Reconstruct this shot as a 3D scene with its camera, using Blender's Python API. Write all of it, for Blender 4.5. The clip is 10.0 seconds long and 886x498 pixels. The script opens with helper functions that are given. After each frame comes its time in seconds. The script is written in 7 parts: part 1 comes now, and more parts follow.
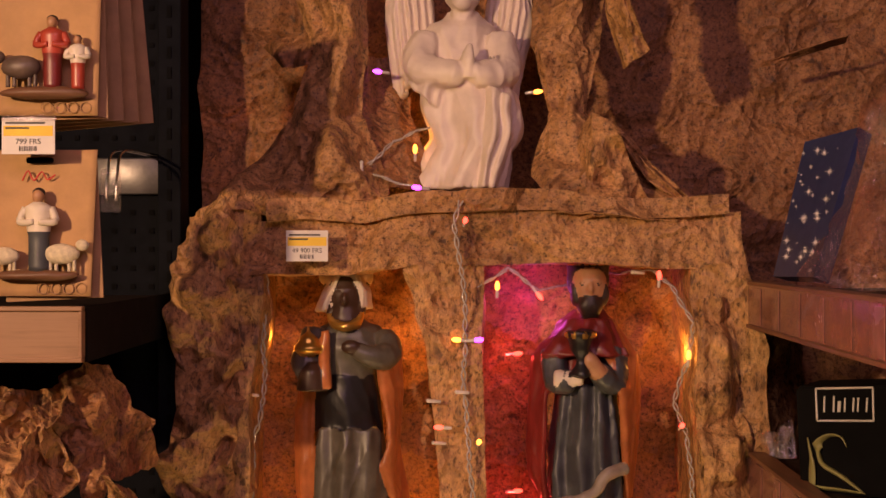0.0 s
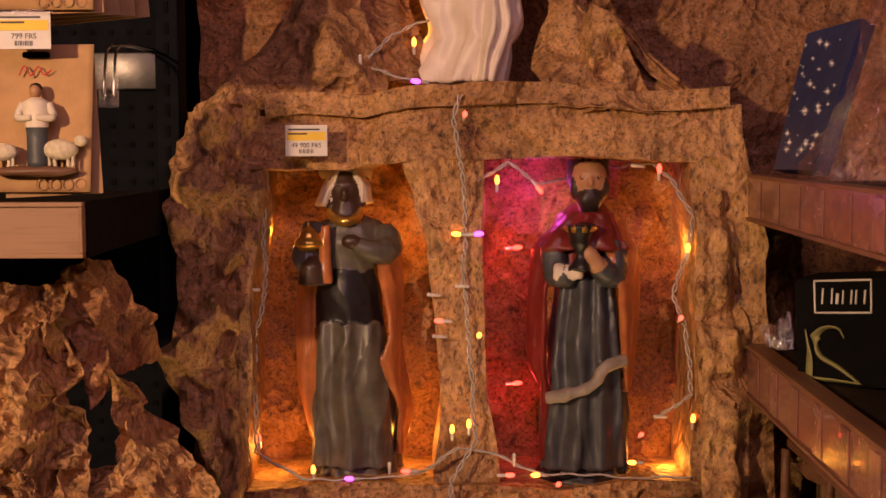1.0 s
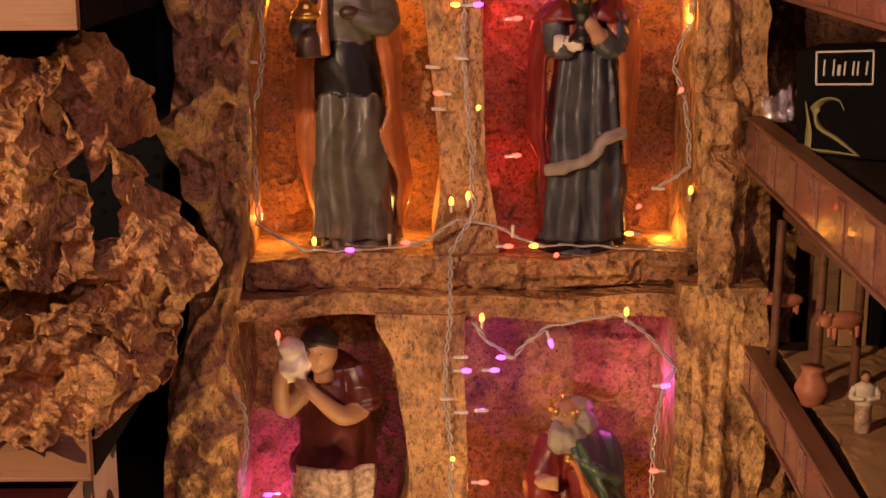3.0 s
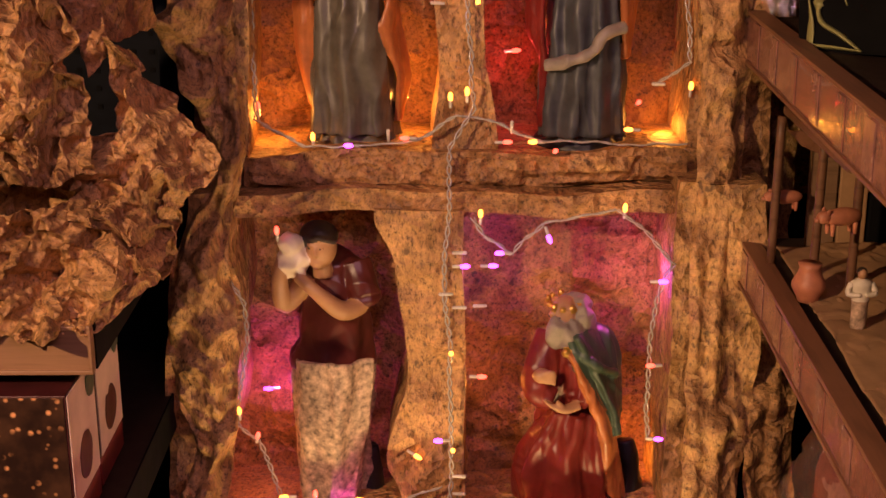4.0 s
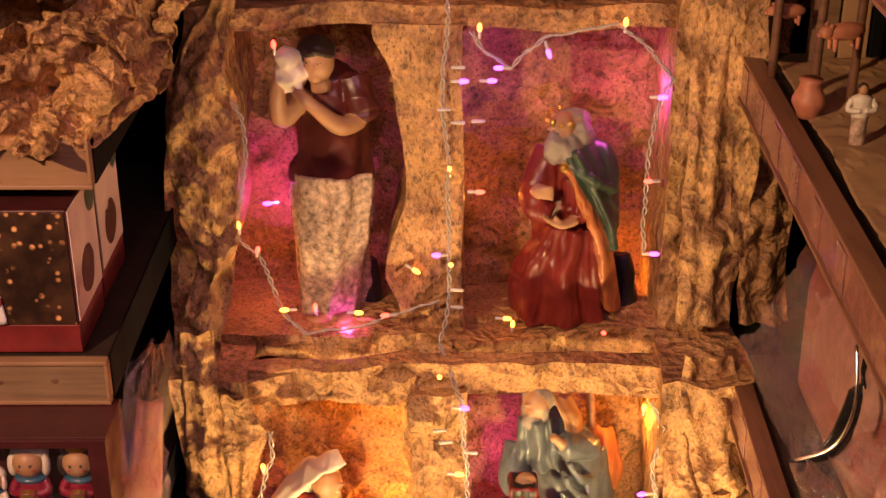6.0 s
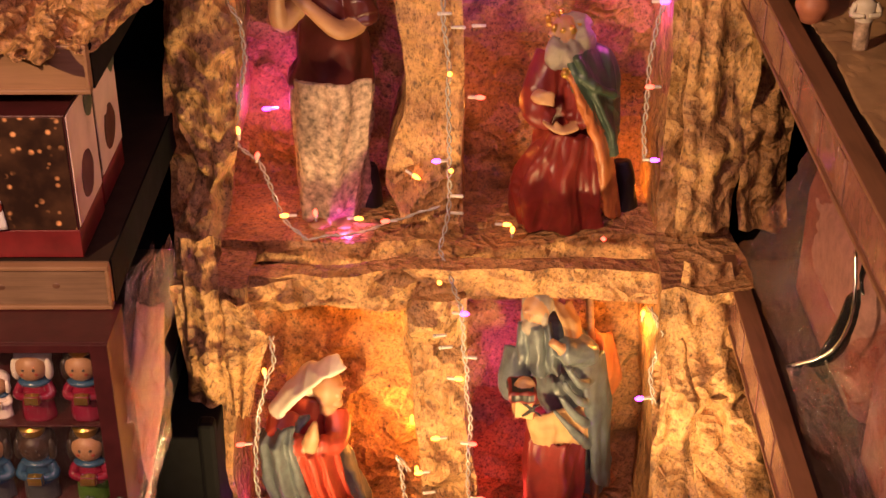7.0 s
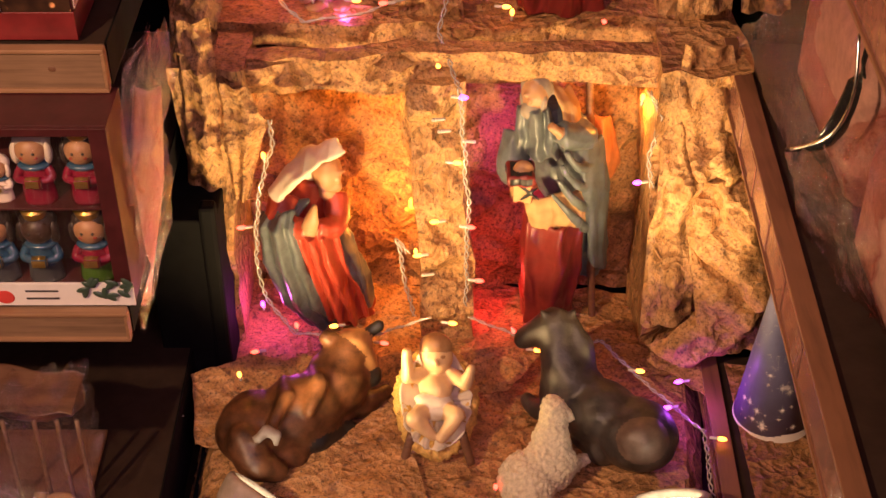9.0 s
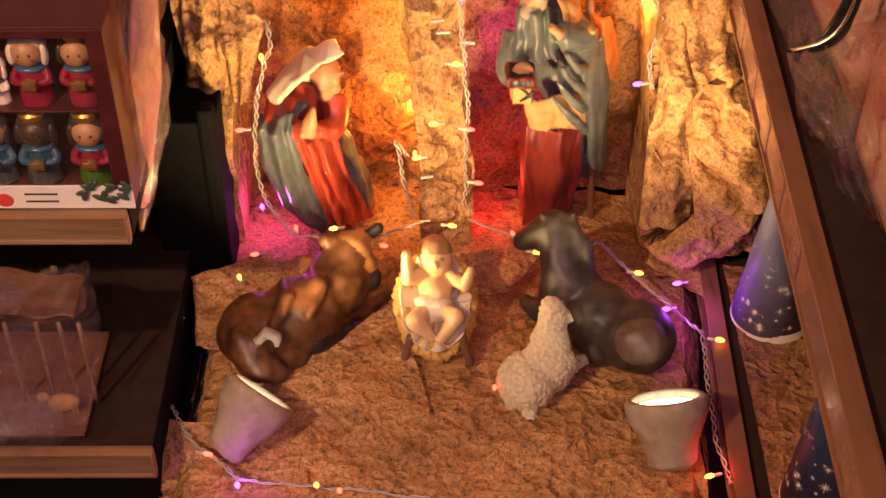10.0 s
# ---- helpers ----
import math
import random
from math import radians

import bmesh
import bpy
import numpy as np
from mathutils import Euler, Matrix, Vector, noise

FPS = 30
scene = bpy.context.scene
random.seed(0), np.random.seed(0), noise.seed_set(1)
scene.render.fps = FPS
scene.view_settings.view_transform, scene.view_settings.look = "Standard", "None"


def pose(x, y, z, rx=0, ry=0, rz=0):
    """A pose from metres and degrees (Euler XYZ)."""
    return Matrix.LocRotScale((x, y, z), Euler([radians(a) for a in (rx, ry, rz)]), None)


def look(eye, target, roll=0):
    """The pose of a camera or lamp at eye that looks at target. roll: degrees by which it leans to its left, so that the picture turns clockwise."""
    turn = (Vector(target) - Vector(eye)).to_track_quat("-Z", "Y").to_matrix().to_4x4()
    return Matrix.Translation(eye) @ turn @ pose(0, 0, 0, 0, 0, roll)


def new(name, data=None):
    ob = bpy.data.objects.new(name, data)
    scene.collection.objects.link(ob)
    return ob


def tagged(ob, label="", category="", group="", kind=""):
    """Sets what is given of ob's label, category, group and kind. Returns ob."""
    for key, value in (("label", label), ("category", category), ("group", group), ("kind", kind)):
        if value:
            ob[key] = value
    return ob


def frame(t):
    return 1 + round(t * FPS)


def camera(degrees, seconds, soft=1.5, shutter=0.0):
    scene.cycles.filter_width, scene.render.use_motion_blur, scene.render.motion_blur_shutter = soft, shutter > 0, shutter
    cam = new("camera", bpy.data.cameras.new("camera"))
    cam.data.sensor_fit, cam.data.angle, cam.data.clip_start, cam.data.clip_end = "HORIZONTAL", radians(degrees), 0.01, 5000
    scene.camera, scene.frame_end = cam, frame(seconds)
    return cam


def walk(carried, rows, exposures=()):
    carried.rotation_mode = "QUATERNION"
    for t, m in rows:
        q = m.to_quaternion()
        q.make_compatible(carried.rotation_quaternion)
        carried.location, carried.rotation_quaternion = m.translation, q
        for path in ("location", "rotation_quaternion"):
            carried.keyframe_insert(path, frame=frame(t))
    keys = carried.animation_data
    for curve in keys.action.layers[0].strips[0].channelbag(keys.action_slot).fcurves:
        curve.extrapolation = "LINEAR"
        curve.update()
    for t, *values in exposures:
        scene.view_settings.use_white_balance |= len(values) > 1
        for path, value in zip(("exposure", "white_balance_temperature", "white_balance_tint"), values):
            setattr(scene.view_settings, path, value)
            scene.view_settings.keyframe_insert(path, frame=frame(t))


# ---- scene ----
cam = camera(34.83, 10.0, soft=1.5)
EYE = 1.55
# seconds, pitch, yaw, roll: the camera stands still and tilts down
ROWS = [
    (0.0, -0.000, -0.000, 0.000),
    (0.5, -2.125, -0.005, -0.076),
    (1.0, -4.287, 0.002, -0.228),
    (1.5, -6.588, -0.008, -0.274),
    (2.0, -8.899, -0.009, -0.321),
    (2.5, -11.235, 0.017, -0.368),
    (4.0, -17.712, -0.012, -0.240),
    (4.5, -19.693, -0.021, -0.222),
    (5.0, -21.573, -0.041, -0.111),
    (5.5, -23.399, -0.060, -0.121),
    (7.0, -29.008, -0.051, -0.051),
    (7.5, -31.154, -0.052, 0.038),
    (8.0, -33.297, -0.067, -0.009),
    (8.5, -35.514, -0.089, -0.019),
    (9.0, -37.754, -0.111, 0.018),
    (9.5, -39.935, -0.137, -0.024),
    (10.0, -41.713, -0.144, -0.049),
]
walk(cam, [(t, pose(0, 0, EYE, 90 + pitch, 0, yaw) @ pose(0, 0, 0, 0, 0, roll)) for t, pitch, yaw, roll in ROWS],
     exposures=[(0, -0.24), (2.5, -0.12), (5, 0.12), (7.5, 0.33), (10, 0.35)])

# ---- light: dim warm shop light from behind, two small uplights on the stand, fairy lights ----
world = bpy.data.worlds.new("world")
scene.world = world
world.use_nodes = True
world.node_tree.nodes["Background"].inputs[0].default_value = (1.0, 0.48, 0.55, 1)
world.node_tree.nodes["Background"].inputs[1].default_value = 0.12


def lamp(name, kind, where, target, power, colour, size=0.03, cone=90, blend=0.5, square=None):
    data = bpy.data.lights.new(name, kind)
    data.energy, data.color = power, colour
    if kind == "AREA":
        data.shape, data.size, data.size_y = "RECTANGLE", square[0], square[1]
    else:
        data.shadow_soft_size = size
    if kind == "SPOT":
        data.spot_size, data.spot_blend = radians(cone), blend
    ob = new(name, data)
    ob.matrix_world = look(where, target)
    return ob


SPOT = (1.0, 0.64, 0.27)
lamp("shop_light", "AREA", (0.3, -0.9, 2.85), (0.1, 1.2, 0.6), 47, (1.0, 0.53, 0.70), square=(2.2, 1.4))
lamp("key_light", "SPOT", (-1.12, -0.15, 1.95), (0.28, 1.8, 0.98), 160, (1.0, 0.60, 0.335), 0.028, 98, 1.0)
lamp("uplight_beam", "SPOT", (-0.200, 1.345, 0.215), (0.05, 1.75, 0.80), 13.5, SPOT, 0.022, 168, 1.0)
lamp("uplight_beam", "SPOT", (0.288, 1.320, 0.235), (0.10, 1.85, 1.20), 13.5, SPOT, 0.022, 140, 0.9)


# ---- materials ----
def material(name, build, rough=0.6, metal=0.0, **more):
    m = bpy.data.materials.new(name)
    m.use_nodes = True
    t = m.node_tree
    b = t.nodes["Principled BSDF"]
    b.inputs["Roughness"].default_value, b.inputs["Metallic"].default_value = rough, metal
    for k, v in more.items():
        b.inputs[k.replace("_", " ")].default_value = v
    build(t, b)
    return m


def node(t, kind, **values):
    n = t.nodes.new(kind)
    for k, v in values.items():
        k = k.replace("_", " ")
        n.inputs[k].default_value = v
    return n


def place(t, scale=(1, 1, 1)):
    g = t.nodes.new("ShaderNodeNewGeometry")
    m = node(t, "ShaderNodeMapping", Scale=scale)
    t.links.new(g.outputs["Position"], m.inputs["Vector"])
    return m.outputs[0]


def ramp(t, fac, stops):
    r = t.nodes.new("ShaderNodeValToRGB")
    while len(r.color_ramp.elements) < len(stops):
        r.color_ramp.elements.new(0.5)
    for e, (at, c) in zip(r.color_ramp.elements, stops):
        e.position, e.color = at, (*c, 1)
    t.links.new(fac, r.inputs[0])
    return r.outputs[0]


def blend(t, fac, a, b, how="MIX"):
    n = t.nodes.new("ShaderNodeMix")
    n.data_type, n.blend_type = "RGBA", how
    if isinstance(fac, float):
        n.inputs[0].default_value = fac
    else:
        t.links.new(fac, n.inputs[0])
    for v, i in ((a, 6), (b, 7)):
        if isinstance(v, tuple):
            n.inputs[i].default_value = (*v, 1)
        else:
            t.links.new(v, n.inputs[i])
    return n.outputs[2]


def relief(t, b, height, strength, distance=0.002):
    n = node(t, "ShaderNodeBump", Strength=strength, Distance=distance)
    t.links.new(height, n.inputs["Height"])
    t.links.new(n.outputs[0], b.inputs["Normal"])


def noisy(t, vec, scale, detail=4.0, rough=0.6):
    n = node(t, "ShaderNodeTexNoise", Scale=scale, Detail=detail, Roughness=rough)
    t.links.new(vec, n.inputs["Vector"])
    return n.outputs["Fac"]


def rock_paper(name, light, mid, dark, streak=(1, 1, 1)):
    """Printed crumpled paper: mottled stone tints with dark flecks and fine creases."""
    def build(t, b):
        v = place(t)
        w = place(t, streak)
        big = ramp(t, noisy(t, v, 13, 6, 0.65), [(0.34, mid), (0.48, light), (0.60, tuple(0.8 * c for c in light)), (0.72, mid)])
        fine = ramp(t, noisy(t, w, 190, 5, 0.8), [(0.36, (0.16, 0.13, 0.11)), (0.47, (0.9, 0.88, 0.85)), (0.68, (1.45, 1.38, 1.25))])
        base = blend(t, 0.95, big, fine, "MULTIPLY")
        flecks = ramp(t, noisy(t, w, 95, 4, 0.6), [(0.57, (0, 0, 0)), (0.64, (0.85, 0.85, 0.85))])
        zone = ramp(t, noisy(t, v, 20, 3), [(0.43, (0, 0, 0)), (0.57, (1, 1, 1))])
        hit = blend(t, 1.0, flecks, zone, "MULTIPLY")
        col = blend(t, hit, base, dark)
        stain = ramp(t, noisy(t, v, 6, 4), [(0.35, (0.50, 0.45, 0.42)), (0.58, (1, 1, 1))])
        col = blend(t, 0.7, col, stain, "MULTIPLY")
        t.links.new(col, b.inputs["Base Color"])
        warped = t.nodes.new("ShaderNodeMix")
        warped.data_type = "VECTOR"
        warped.inputs[0].default_value = 0.06
        nz = node(t, "ShaderNodeTexNoise", Scale=16.0, Detail=3.0)
        t.links.new(v, nz.inputs["Vector"])
        t.links.new(v, warped.inputs[4])
        t.links.new(nz.outputs["Color"], warped.inputs[5])
        cells = node(t, "ShaderNodeTexVoronoi", Scale=55.0)
        t.links.new(warped.outputs[1], cells.inputs["Vector"])
        add = t.nodes.new("ShaderNodeMath")
        add.operation = "MULTIPLY_ADD"
        add.inputs[1].default_value = 0.35
        t.links.new(noisy(t, v, 150, 4), add.inputs[0])
        t.links.new(cells.outputs["Distance"], add.inputs[2])
        relief(t, b, add.outputs[0], 0.85, 0.009)
    return material(name, build, 0.6)


def plain(name, c, rough=0.5, metal=0.0, vary=0.25, scale=40, bump=0.15, **more):
    def build(t, b):
        v = place(t)
        lo, hi = tuple(x * (1 - vary) for x in c), tuple(min(1, x * (1 + vary)) for x in c)
        t.links.new(ramp(t, noisy(t, v, scale, 5), [(0.3, lo), (0.7, hi)]), b.inputs["Base Color"])
        if bump:
            relief(t, b, noisy(t, v, scale * 5, 3), bump, 0.001)
        r = t.nodes.new("ShaderNodeMapRange")
        r.inputs[3].default_value, r.inputs[4].default_value = max(0.03, rough - 0.1), min(1, rough + 0.12)
        t.links.new(noisy(t, v, scale * 0.6, 3), r.inputs[0])
        t.links.new(r.outputs[0], b.inputs["Roughness"])
    return material(name, build, rough, metal, **more)


def wood(name, light, dark, along=(3, 40, 60), knots=False):
    def build(t, b):
        v = place(t, along)
        g = noisy(t, v, 1.6, 6, 0.65)
        col = ramp(t, g, [(0.3, dark), (0.52, light), (0.75, tuple(0.85 * c for c in light))])
        col = blend(t, 0.5, col, ramp(t, noisy(t, place(t), 12, 3), [(0.3, (0.7, 0.66, 0.6)), (0.7, (1.1, 1.1, 1.1))]), "MULTIPLY")
        t.links.new(col, b.inputs["Base Color"])
        relief(t, b, g, 0.2, 0.001)
    return material(name, build, 0.5)


def glow(name, c, strength):
    m = bpy.data.materials.new(name)
    m.use_nodes = True
    b = m.node_tree.nodes["Principled BSDF"]
    b.inputs["Base Color"].default_value = (*c, 1)
    b.inputs["Emission Color"].default_value = (*c, 1)
    b.inputs["Emission Strength"].default_value = strength
    return m


def clear(name, rough=0.12, tint=(1, 1, 1), see=0.75):
    """Thin crinkled clear film: see-through with sharp glints."""
    m = bpy.data.materials.new(name)
    m.use_nodes = True
    t = m.node_tree
    t.nodes.clear()
    out = t.nodes.new("ShaderNodeOutputMaterial")
    gl = node(t, "ShaderNodeBsdfGlossy", Roughness=rough, Color=(*tint, 1))
    tr = node(t, "ShaderNodeBsdfTransparent", Color=(*tint, 1))
    mx = node(t, "ShaderNodeMixShader", Fac=1 - see)
    n = node(t, "ShaderNodeBump", Strength=1.0, Distance=0.010)
    t.links.new(noisy(t, place(t, (1, 1, 0.22)), 120, 5), n.inputs["Height"])
    t.links.new(n.outputs[0], gl.inputs["Normal"])
    t.links.new(tr.outputs[0], mx.inputs[1])
    t.links.new(gl.outputs[0], mx.inputs[2])
    t.links.new(mx.outputs[0], out.inputs[0])
    return m


ROCK = rock_paper("rock_paper", (0.56, 0.31, 0.125), (0.33, 0.17, 0.07), (0.085, 0.048, 0.028))
ROCK_UP = rock_paper("rock_paper_streaked", (0.57, 0.325, 0.135), (0.35, 0.185, 0.075), (0.085, 0.048, 0.028), (1.0, 1.0, 0.45))
# darker, redder copy of the same paper, mostly for surfaces set back
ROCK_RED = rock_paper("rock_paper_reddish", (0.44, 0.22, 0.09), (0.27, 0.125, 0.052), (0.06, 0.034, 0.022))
WOOD = wood("pale_wood", (0.31, 0.17, 0.085), (0.21, 0.11, 0.05))
PINE = wood("knotty_pine", (0.24, 0.145, 0.08), (0.13, 0.075, 0.04))
BROWN_WOOD = wood("brown_wood", (0.22, 0.10, 0.05), (0.13, 0.06, 0.03), (40, 3, 60))
DARK_METAL = plain("dark_metal", (0.005, 0.006, 0.009), 0.75, 0.0, 0.3, Specular_IOR_Level=0.12)
BLACK = plain("black_board", (0.004, 0.004, 0.0045), 0.85, Specular_IOR_Level=0.12)
SHELF_TOP = plain("shelf_laminate", (0.03, 0.018, 0.012), 0.6, Specular_IOR_Level=0.2)
RAIL = plain("price_rail_plastic", (0.24, 0.11, 0.085), 0.22, Coat_Weight=0.4)
RAIL_CARD = plain("price_card_plastic", (0.27, 0.135, 0.11), 0.25, Coat_Weight=0.4)
KRAFT = plain("kraft_card", (0.46, 0.27, 0.115), 0.75, vary=0.12)
KRAFT_DARK = plain("kraft_card_side", (0.36, 0.21, 0.10), 0.75, vary=0.15)
PAPER = plain("white_paper", (0.72, 0.68, 0.62), 0.6, vary=0.06)
YELLOW = plain("yellow_print", (0.85, 0.58, 0.05), 0.6, vary=0.06)
INK = plain("dark_print", (0.05, 0.045, 0.04), 0.6, vary=0.1)
RED_INK = plain("red_print", (0.55, 0.05, 0.04), 0.6, vary=0.1)
IVORY = plain("ivory_resin", (0.80, 0.69, 0.56), 0.45, vary=0.08)
SKIN = plain("painted_skin", (0.42, 0.225, 0.11), 0.45, vary=0.12)
DARK_SKIN = plain("painted_dark_skin", (0.05, 0.026, 0.016), 0.4)
GREY_CLOTH = plain("grey_green_paint", (0.095, 0.085, 0.065), 0.38, vary=0.35)
BLACK_CLOTH = plain("black_paint", (0.012, 0.011, 0.012), 0.4)
ORANGE_CLOTH = plain("rust_orange_paint", (0.42, 0.14, 0.045), 0.32)
CLOTH_WHITE = plain("cream_paint", (0.68, 0.60, 0.47), 0.5, vary=0.12)
RED_CLOTH = plain("dark_red_paint", (0.17, 0.02, 0.016), 0.36)
BRIGHT_RED = plain("red_paint", (0.38, 0.055, 0.03), 0.35)
SLATE = plain("slate_blue_paint", (0.055, 0.06, 0.065), 0.4, vary=0.35)
BLUE_CLOTH = plain("blue_grey_paint", (0.11, 0.13, 0.135), 0.32, vary=0.35)
GREEN_CLOTH = plain("dark_green_paint", (0.045, 0.075, 0.05), 0.35)
MAROON = plain("maroon_paint", (0.085, 0.016, 0.013), 0.35)
LINEN = plain("speckled_linen_paint", (0.40, 0.28, 0.19), 0.6, vary=0.75, scale=110, bump=0.9)
GOLD = plain("gold_paint", (0.65, 0.40, 0.09), 0.3, 0.85, 0.2)
HAIR = plain("dark_hair_paint", (0.03, 0.02, 0.015), 0.45)
GREY_HAIR = plain("grey_beard_paint", (0.27, 0.225, 0.18), 0.55)
OX_HIDE = plain("brown_hide_paint", (0.085, 0.034, 0.014), 0.42, vary=0.7, scale=45, bump=0.5)
OX_PALE = plain("tan_muzzle_paint", (0.30, 0.15, 0.06), 0.42, vary=0.3)
DONKEY_HIDE = plain("charcoal_hide_paint", (0.04, 0.032, 0.027), 0.45, vary=0.6, scale=45, bump=0.5)
DONKEY_PALE = plain("taupe_flank_paint", (0.115, 0.078, 0.058), 0.45, vary=0.4)
WOOL = plain("cream_wool_resin", (0.68, 0.59, 0.40), 0.6, vary=0.2, scale=200, bump=1.0)
STRAW = plain("yellow_straw_resin", (0.58, 0.36, 0.09), 0.55, vary=0.35, scale=150, bump=1.0)
BABY = plain("baby_skin_resin", (0.62, 0.42, 0.22), 0.4, vary=0.1)
LEG_WOOD = wood("brown_leg_wood", (0.17, 0.08, 0.04), (0.08, 0.035, 0.018))
STONE = plain("grey_stone_resin", (0.36, 0.285, 0.215), 0.7, vary=0.18, scale=60, bump=0.7)
CHROME = plain("chrome", (0.75, 0.75, 0.75), 0.18, 1.0, 0.05)
NAVY = plain("navy_card", (0.030, 0.040, 0.11), 0.45, vary=0.15)
NAVY_PALE = plain("blue_card", (0.15, 0.155, 0.27), 0.45, vary=0.12)
STAR = plain("silver_star_print", (0.72, 0.68, 0.66), 0.4, vary=0.05)
RED_BOX = plain("red_carton", (0.17, 0.017, 0.017), 0.4)
RED_DARK = plain("dark_red_carton", (0.06, 0.011, 0.011), 0.45)
PINK_BOX = plain("pink_white_carton", (0.60, 0.42, 0.38), 0.5, vary=0.08)
OLIVE = plain("olive_print", (0.30, 0.29, 0.11), 0.45, vary=0.1)
FILM = clear("clear_film", 0.10, (1, 0.97, 0.95), 0.84)
FILM_PINK = clear("pink_film", 0.10, (1.0, 0.84, 0.82), 0.72)
WIRE = plain("clear_cable", (0.46, 0.42, 0.37), 0.14, 0.1, 0.2, 300, Coat_Weight=0.6)
LED_OFF = plain("clear_led", (0.62, 0.58, 0.52), 0.15, Coat_Weight=0.5)
LED = {"violet": glow("violet_led", (0.66, 0.06, 1.0), 7), "red": glow("red_led", (1.0, 0.06, 0.035), 6),
       "amber": glow("amber_led", (1.0, 0.27, 0.03), 9)}
LIT = glow("lamp_lens", (1.0, 0.86, 0.62), 6)


# ---- building helpers ----
from mathutils.bvhtree import BVHTree


def thing(name, where, label, category, group="", kind=""):
    ob = new(name)
    ob.location = where
    return tagged(ob, label, category, group, kind)


def origin(ob):
    p = Vector((0, 0, 0))
    while ob:
        p += ob.location
        ob = ob.parent
    return p


def part(name, bm, mats, parent=None, label="", smooth=True):
    """One mesh object from a bmesh in world metres, under a thing or a part."""
    mats = mats if isinstance(mats, (list, tuple)) else [mats]
    bmesh.ops.recalc_face_normals(bm, faces=bm.faces)
    if parent:
        bmesh.ops.translate(bm, verts=bm.verts, vec=-origin(parent))
    for f in bm.faces:
        f.smooth = smooth
    me = bpy.data.meshes.new(name)
    bm.to_mesh(me)
    bm.free()
    for m in mats:
        me.materials.append(m)
    if smooth and mats[0].name.startswith("rock_paper"):
        me.set_sharp_from_angle(angle=radians(24))
    ob = new(name, me)
    ob.parent = parent
    if label:
        ob["label"] = label
    return ob


def box(bm, x0, x1, y0, y1, z0, z1, bevel=0.0015, mat=0, turn=None):
    """A bevelled box; turn: a matrix applied last."""
    r = bmesh.ops.create_cube(bm, size=1)
    vs = r["verts"]
    bmesh.ops.scale(bm, vec=(x1 - x0, y1 - y0, z1 - z0), verts=vs)
    bmesh.ops.translate(bm, vec=((x0 + x1) / 2, (y0 + y1) / 2, (z0 + z1) / 2), verts=vs)
    if turn:
        bmesh.ops.transform(bm, matrix=turn, verts=vs)
    fs = {f for v in vs for f in v.link_faces}
    for f in fs:
        f.material_index = mat
    if bevel:
        es = {e for v in vs for e in v.link_edges}
        bmesh.ops.bevel(bm, geom=list(es), offset=bevel, segments=2, affect="EDGES", profile=0.5)
    return bm


def tri(x):
    """A triangle wave, 0 to 1."""
    return abs(x % 2.0 - 1.0)


# directions across which stiff paper folds, folds a metre, share of the height
CREASES = [(Vector(d).normalized(), f, h) for d, f, h in (
    ((0.9, 0.2, 0.35), 9.0, 1.35), ((-0.5, 0.3, 0.8), 13.0, 1.15), ((0.25, -0.4, 0.95), 21.0, 0.85), ((0.8, 0.5, -0.6), 27.0, 0.70),
    ((-0.85, 0.35, 0.3), 39.0, 0.48), ((0.4, -0.6, 0.85), 53.0, 0.36), ((0.7, 0.6, 0.55), 71.0, 0.24))]


def crumple(p, amp, k=1.0):
    """Folds of stiff crumpled paper: flat facets that meet in sharp creases."""
    p = Vector(p) * k
    amp = amp / k ** 0.5
    n = noise.noise_vector(p * 6.0)
    w = p + n * 0.035
    h = 0.0
    for i, (d, f, a) in enumerate(CREASES):
        h += a * (tri(w.dot(d) * f + 1.1 * noise.noise(p * 8.0 + Vector((3.7 * i, i, 0)))) - 0.5)
    h *= 0.75 + 0.9 * max(0.0, noise.noise(p * 4.5 + Vector((9, 2, 4))) + 0.25)
    h += 0.9 * (0.3 - abs(noise.noise(p * 17.0)))
    way = Vector((0.45 * n.x, -1.0, 0.45 * n.z + 0.2))
    return n * amp * 0.8 + way * amp * 1.15 * h + noise.noise_vector(p * 45.0) * amp * 0.12


def rock_block(bm, x0, x1, y0, y1, z0, z1, amp=0.008, step=0.0062, warp=None, mat=0):
    """A closed block wrapped in crumpled paper."""
    n = [max(2, round((b - a) / step)) for a, b in ((x0, x1), (y0, y1), (z0, z1))]
    made = {}

    def vert(i, j, k):
        if (i, j, k) not in made:
            p = Vector((x0 + (x1 - x0) * i / n[0], y0 + (y1 - y0) * j / n[1], z0 + (z1 - z0) * k / n[2]))
            if warp:
                p = warp(p)
            made[i, j, k] = bm.verts.new(p + crumple(p, amp))
        return made[i, j, k]

    def face(*c):
        f = bm.faces.new([vert(*q) for q in c])
        f.material_index = mat
    for i in range(n[0]):
        for j in range(n[1]):
            for k in (0, n[2]):
                face((i, j, k), (i + 1, j, k), (i + 1, j + 1, k), (i, j + 1, k))
    for i in range(n[0]):
        for k in range(n[2]):
            for j in (0, n[1]):
                face((i, j, k), (i + 1, j, k), (i + 1, j, k + 1), (i, j, k + 1))
    for j in range(n[1]):
        for k in range(n[2]):
            for i in (0, n[0]):
                face((i, j, k), (i, j + 1, k), (i, j + 1, k + 1), (i, j, k + 1))
    return bm


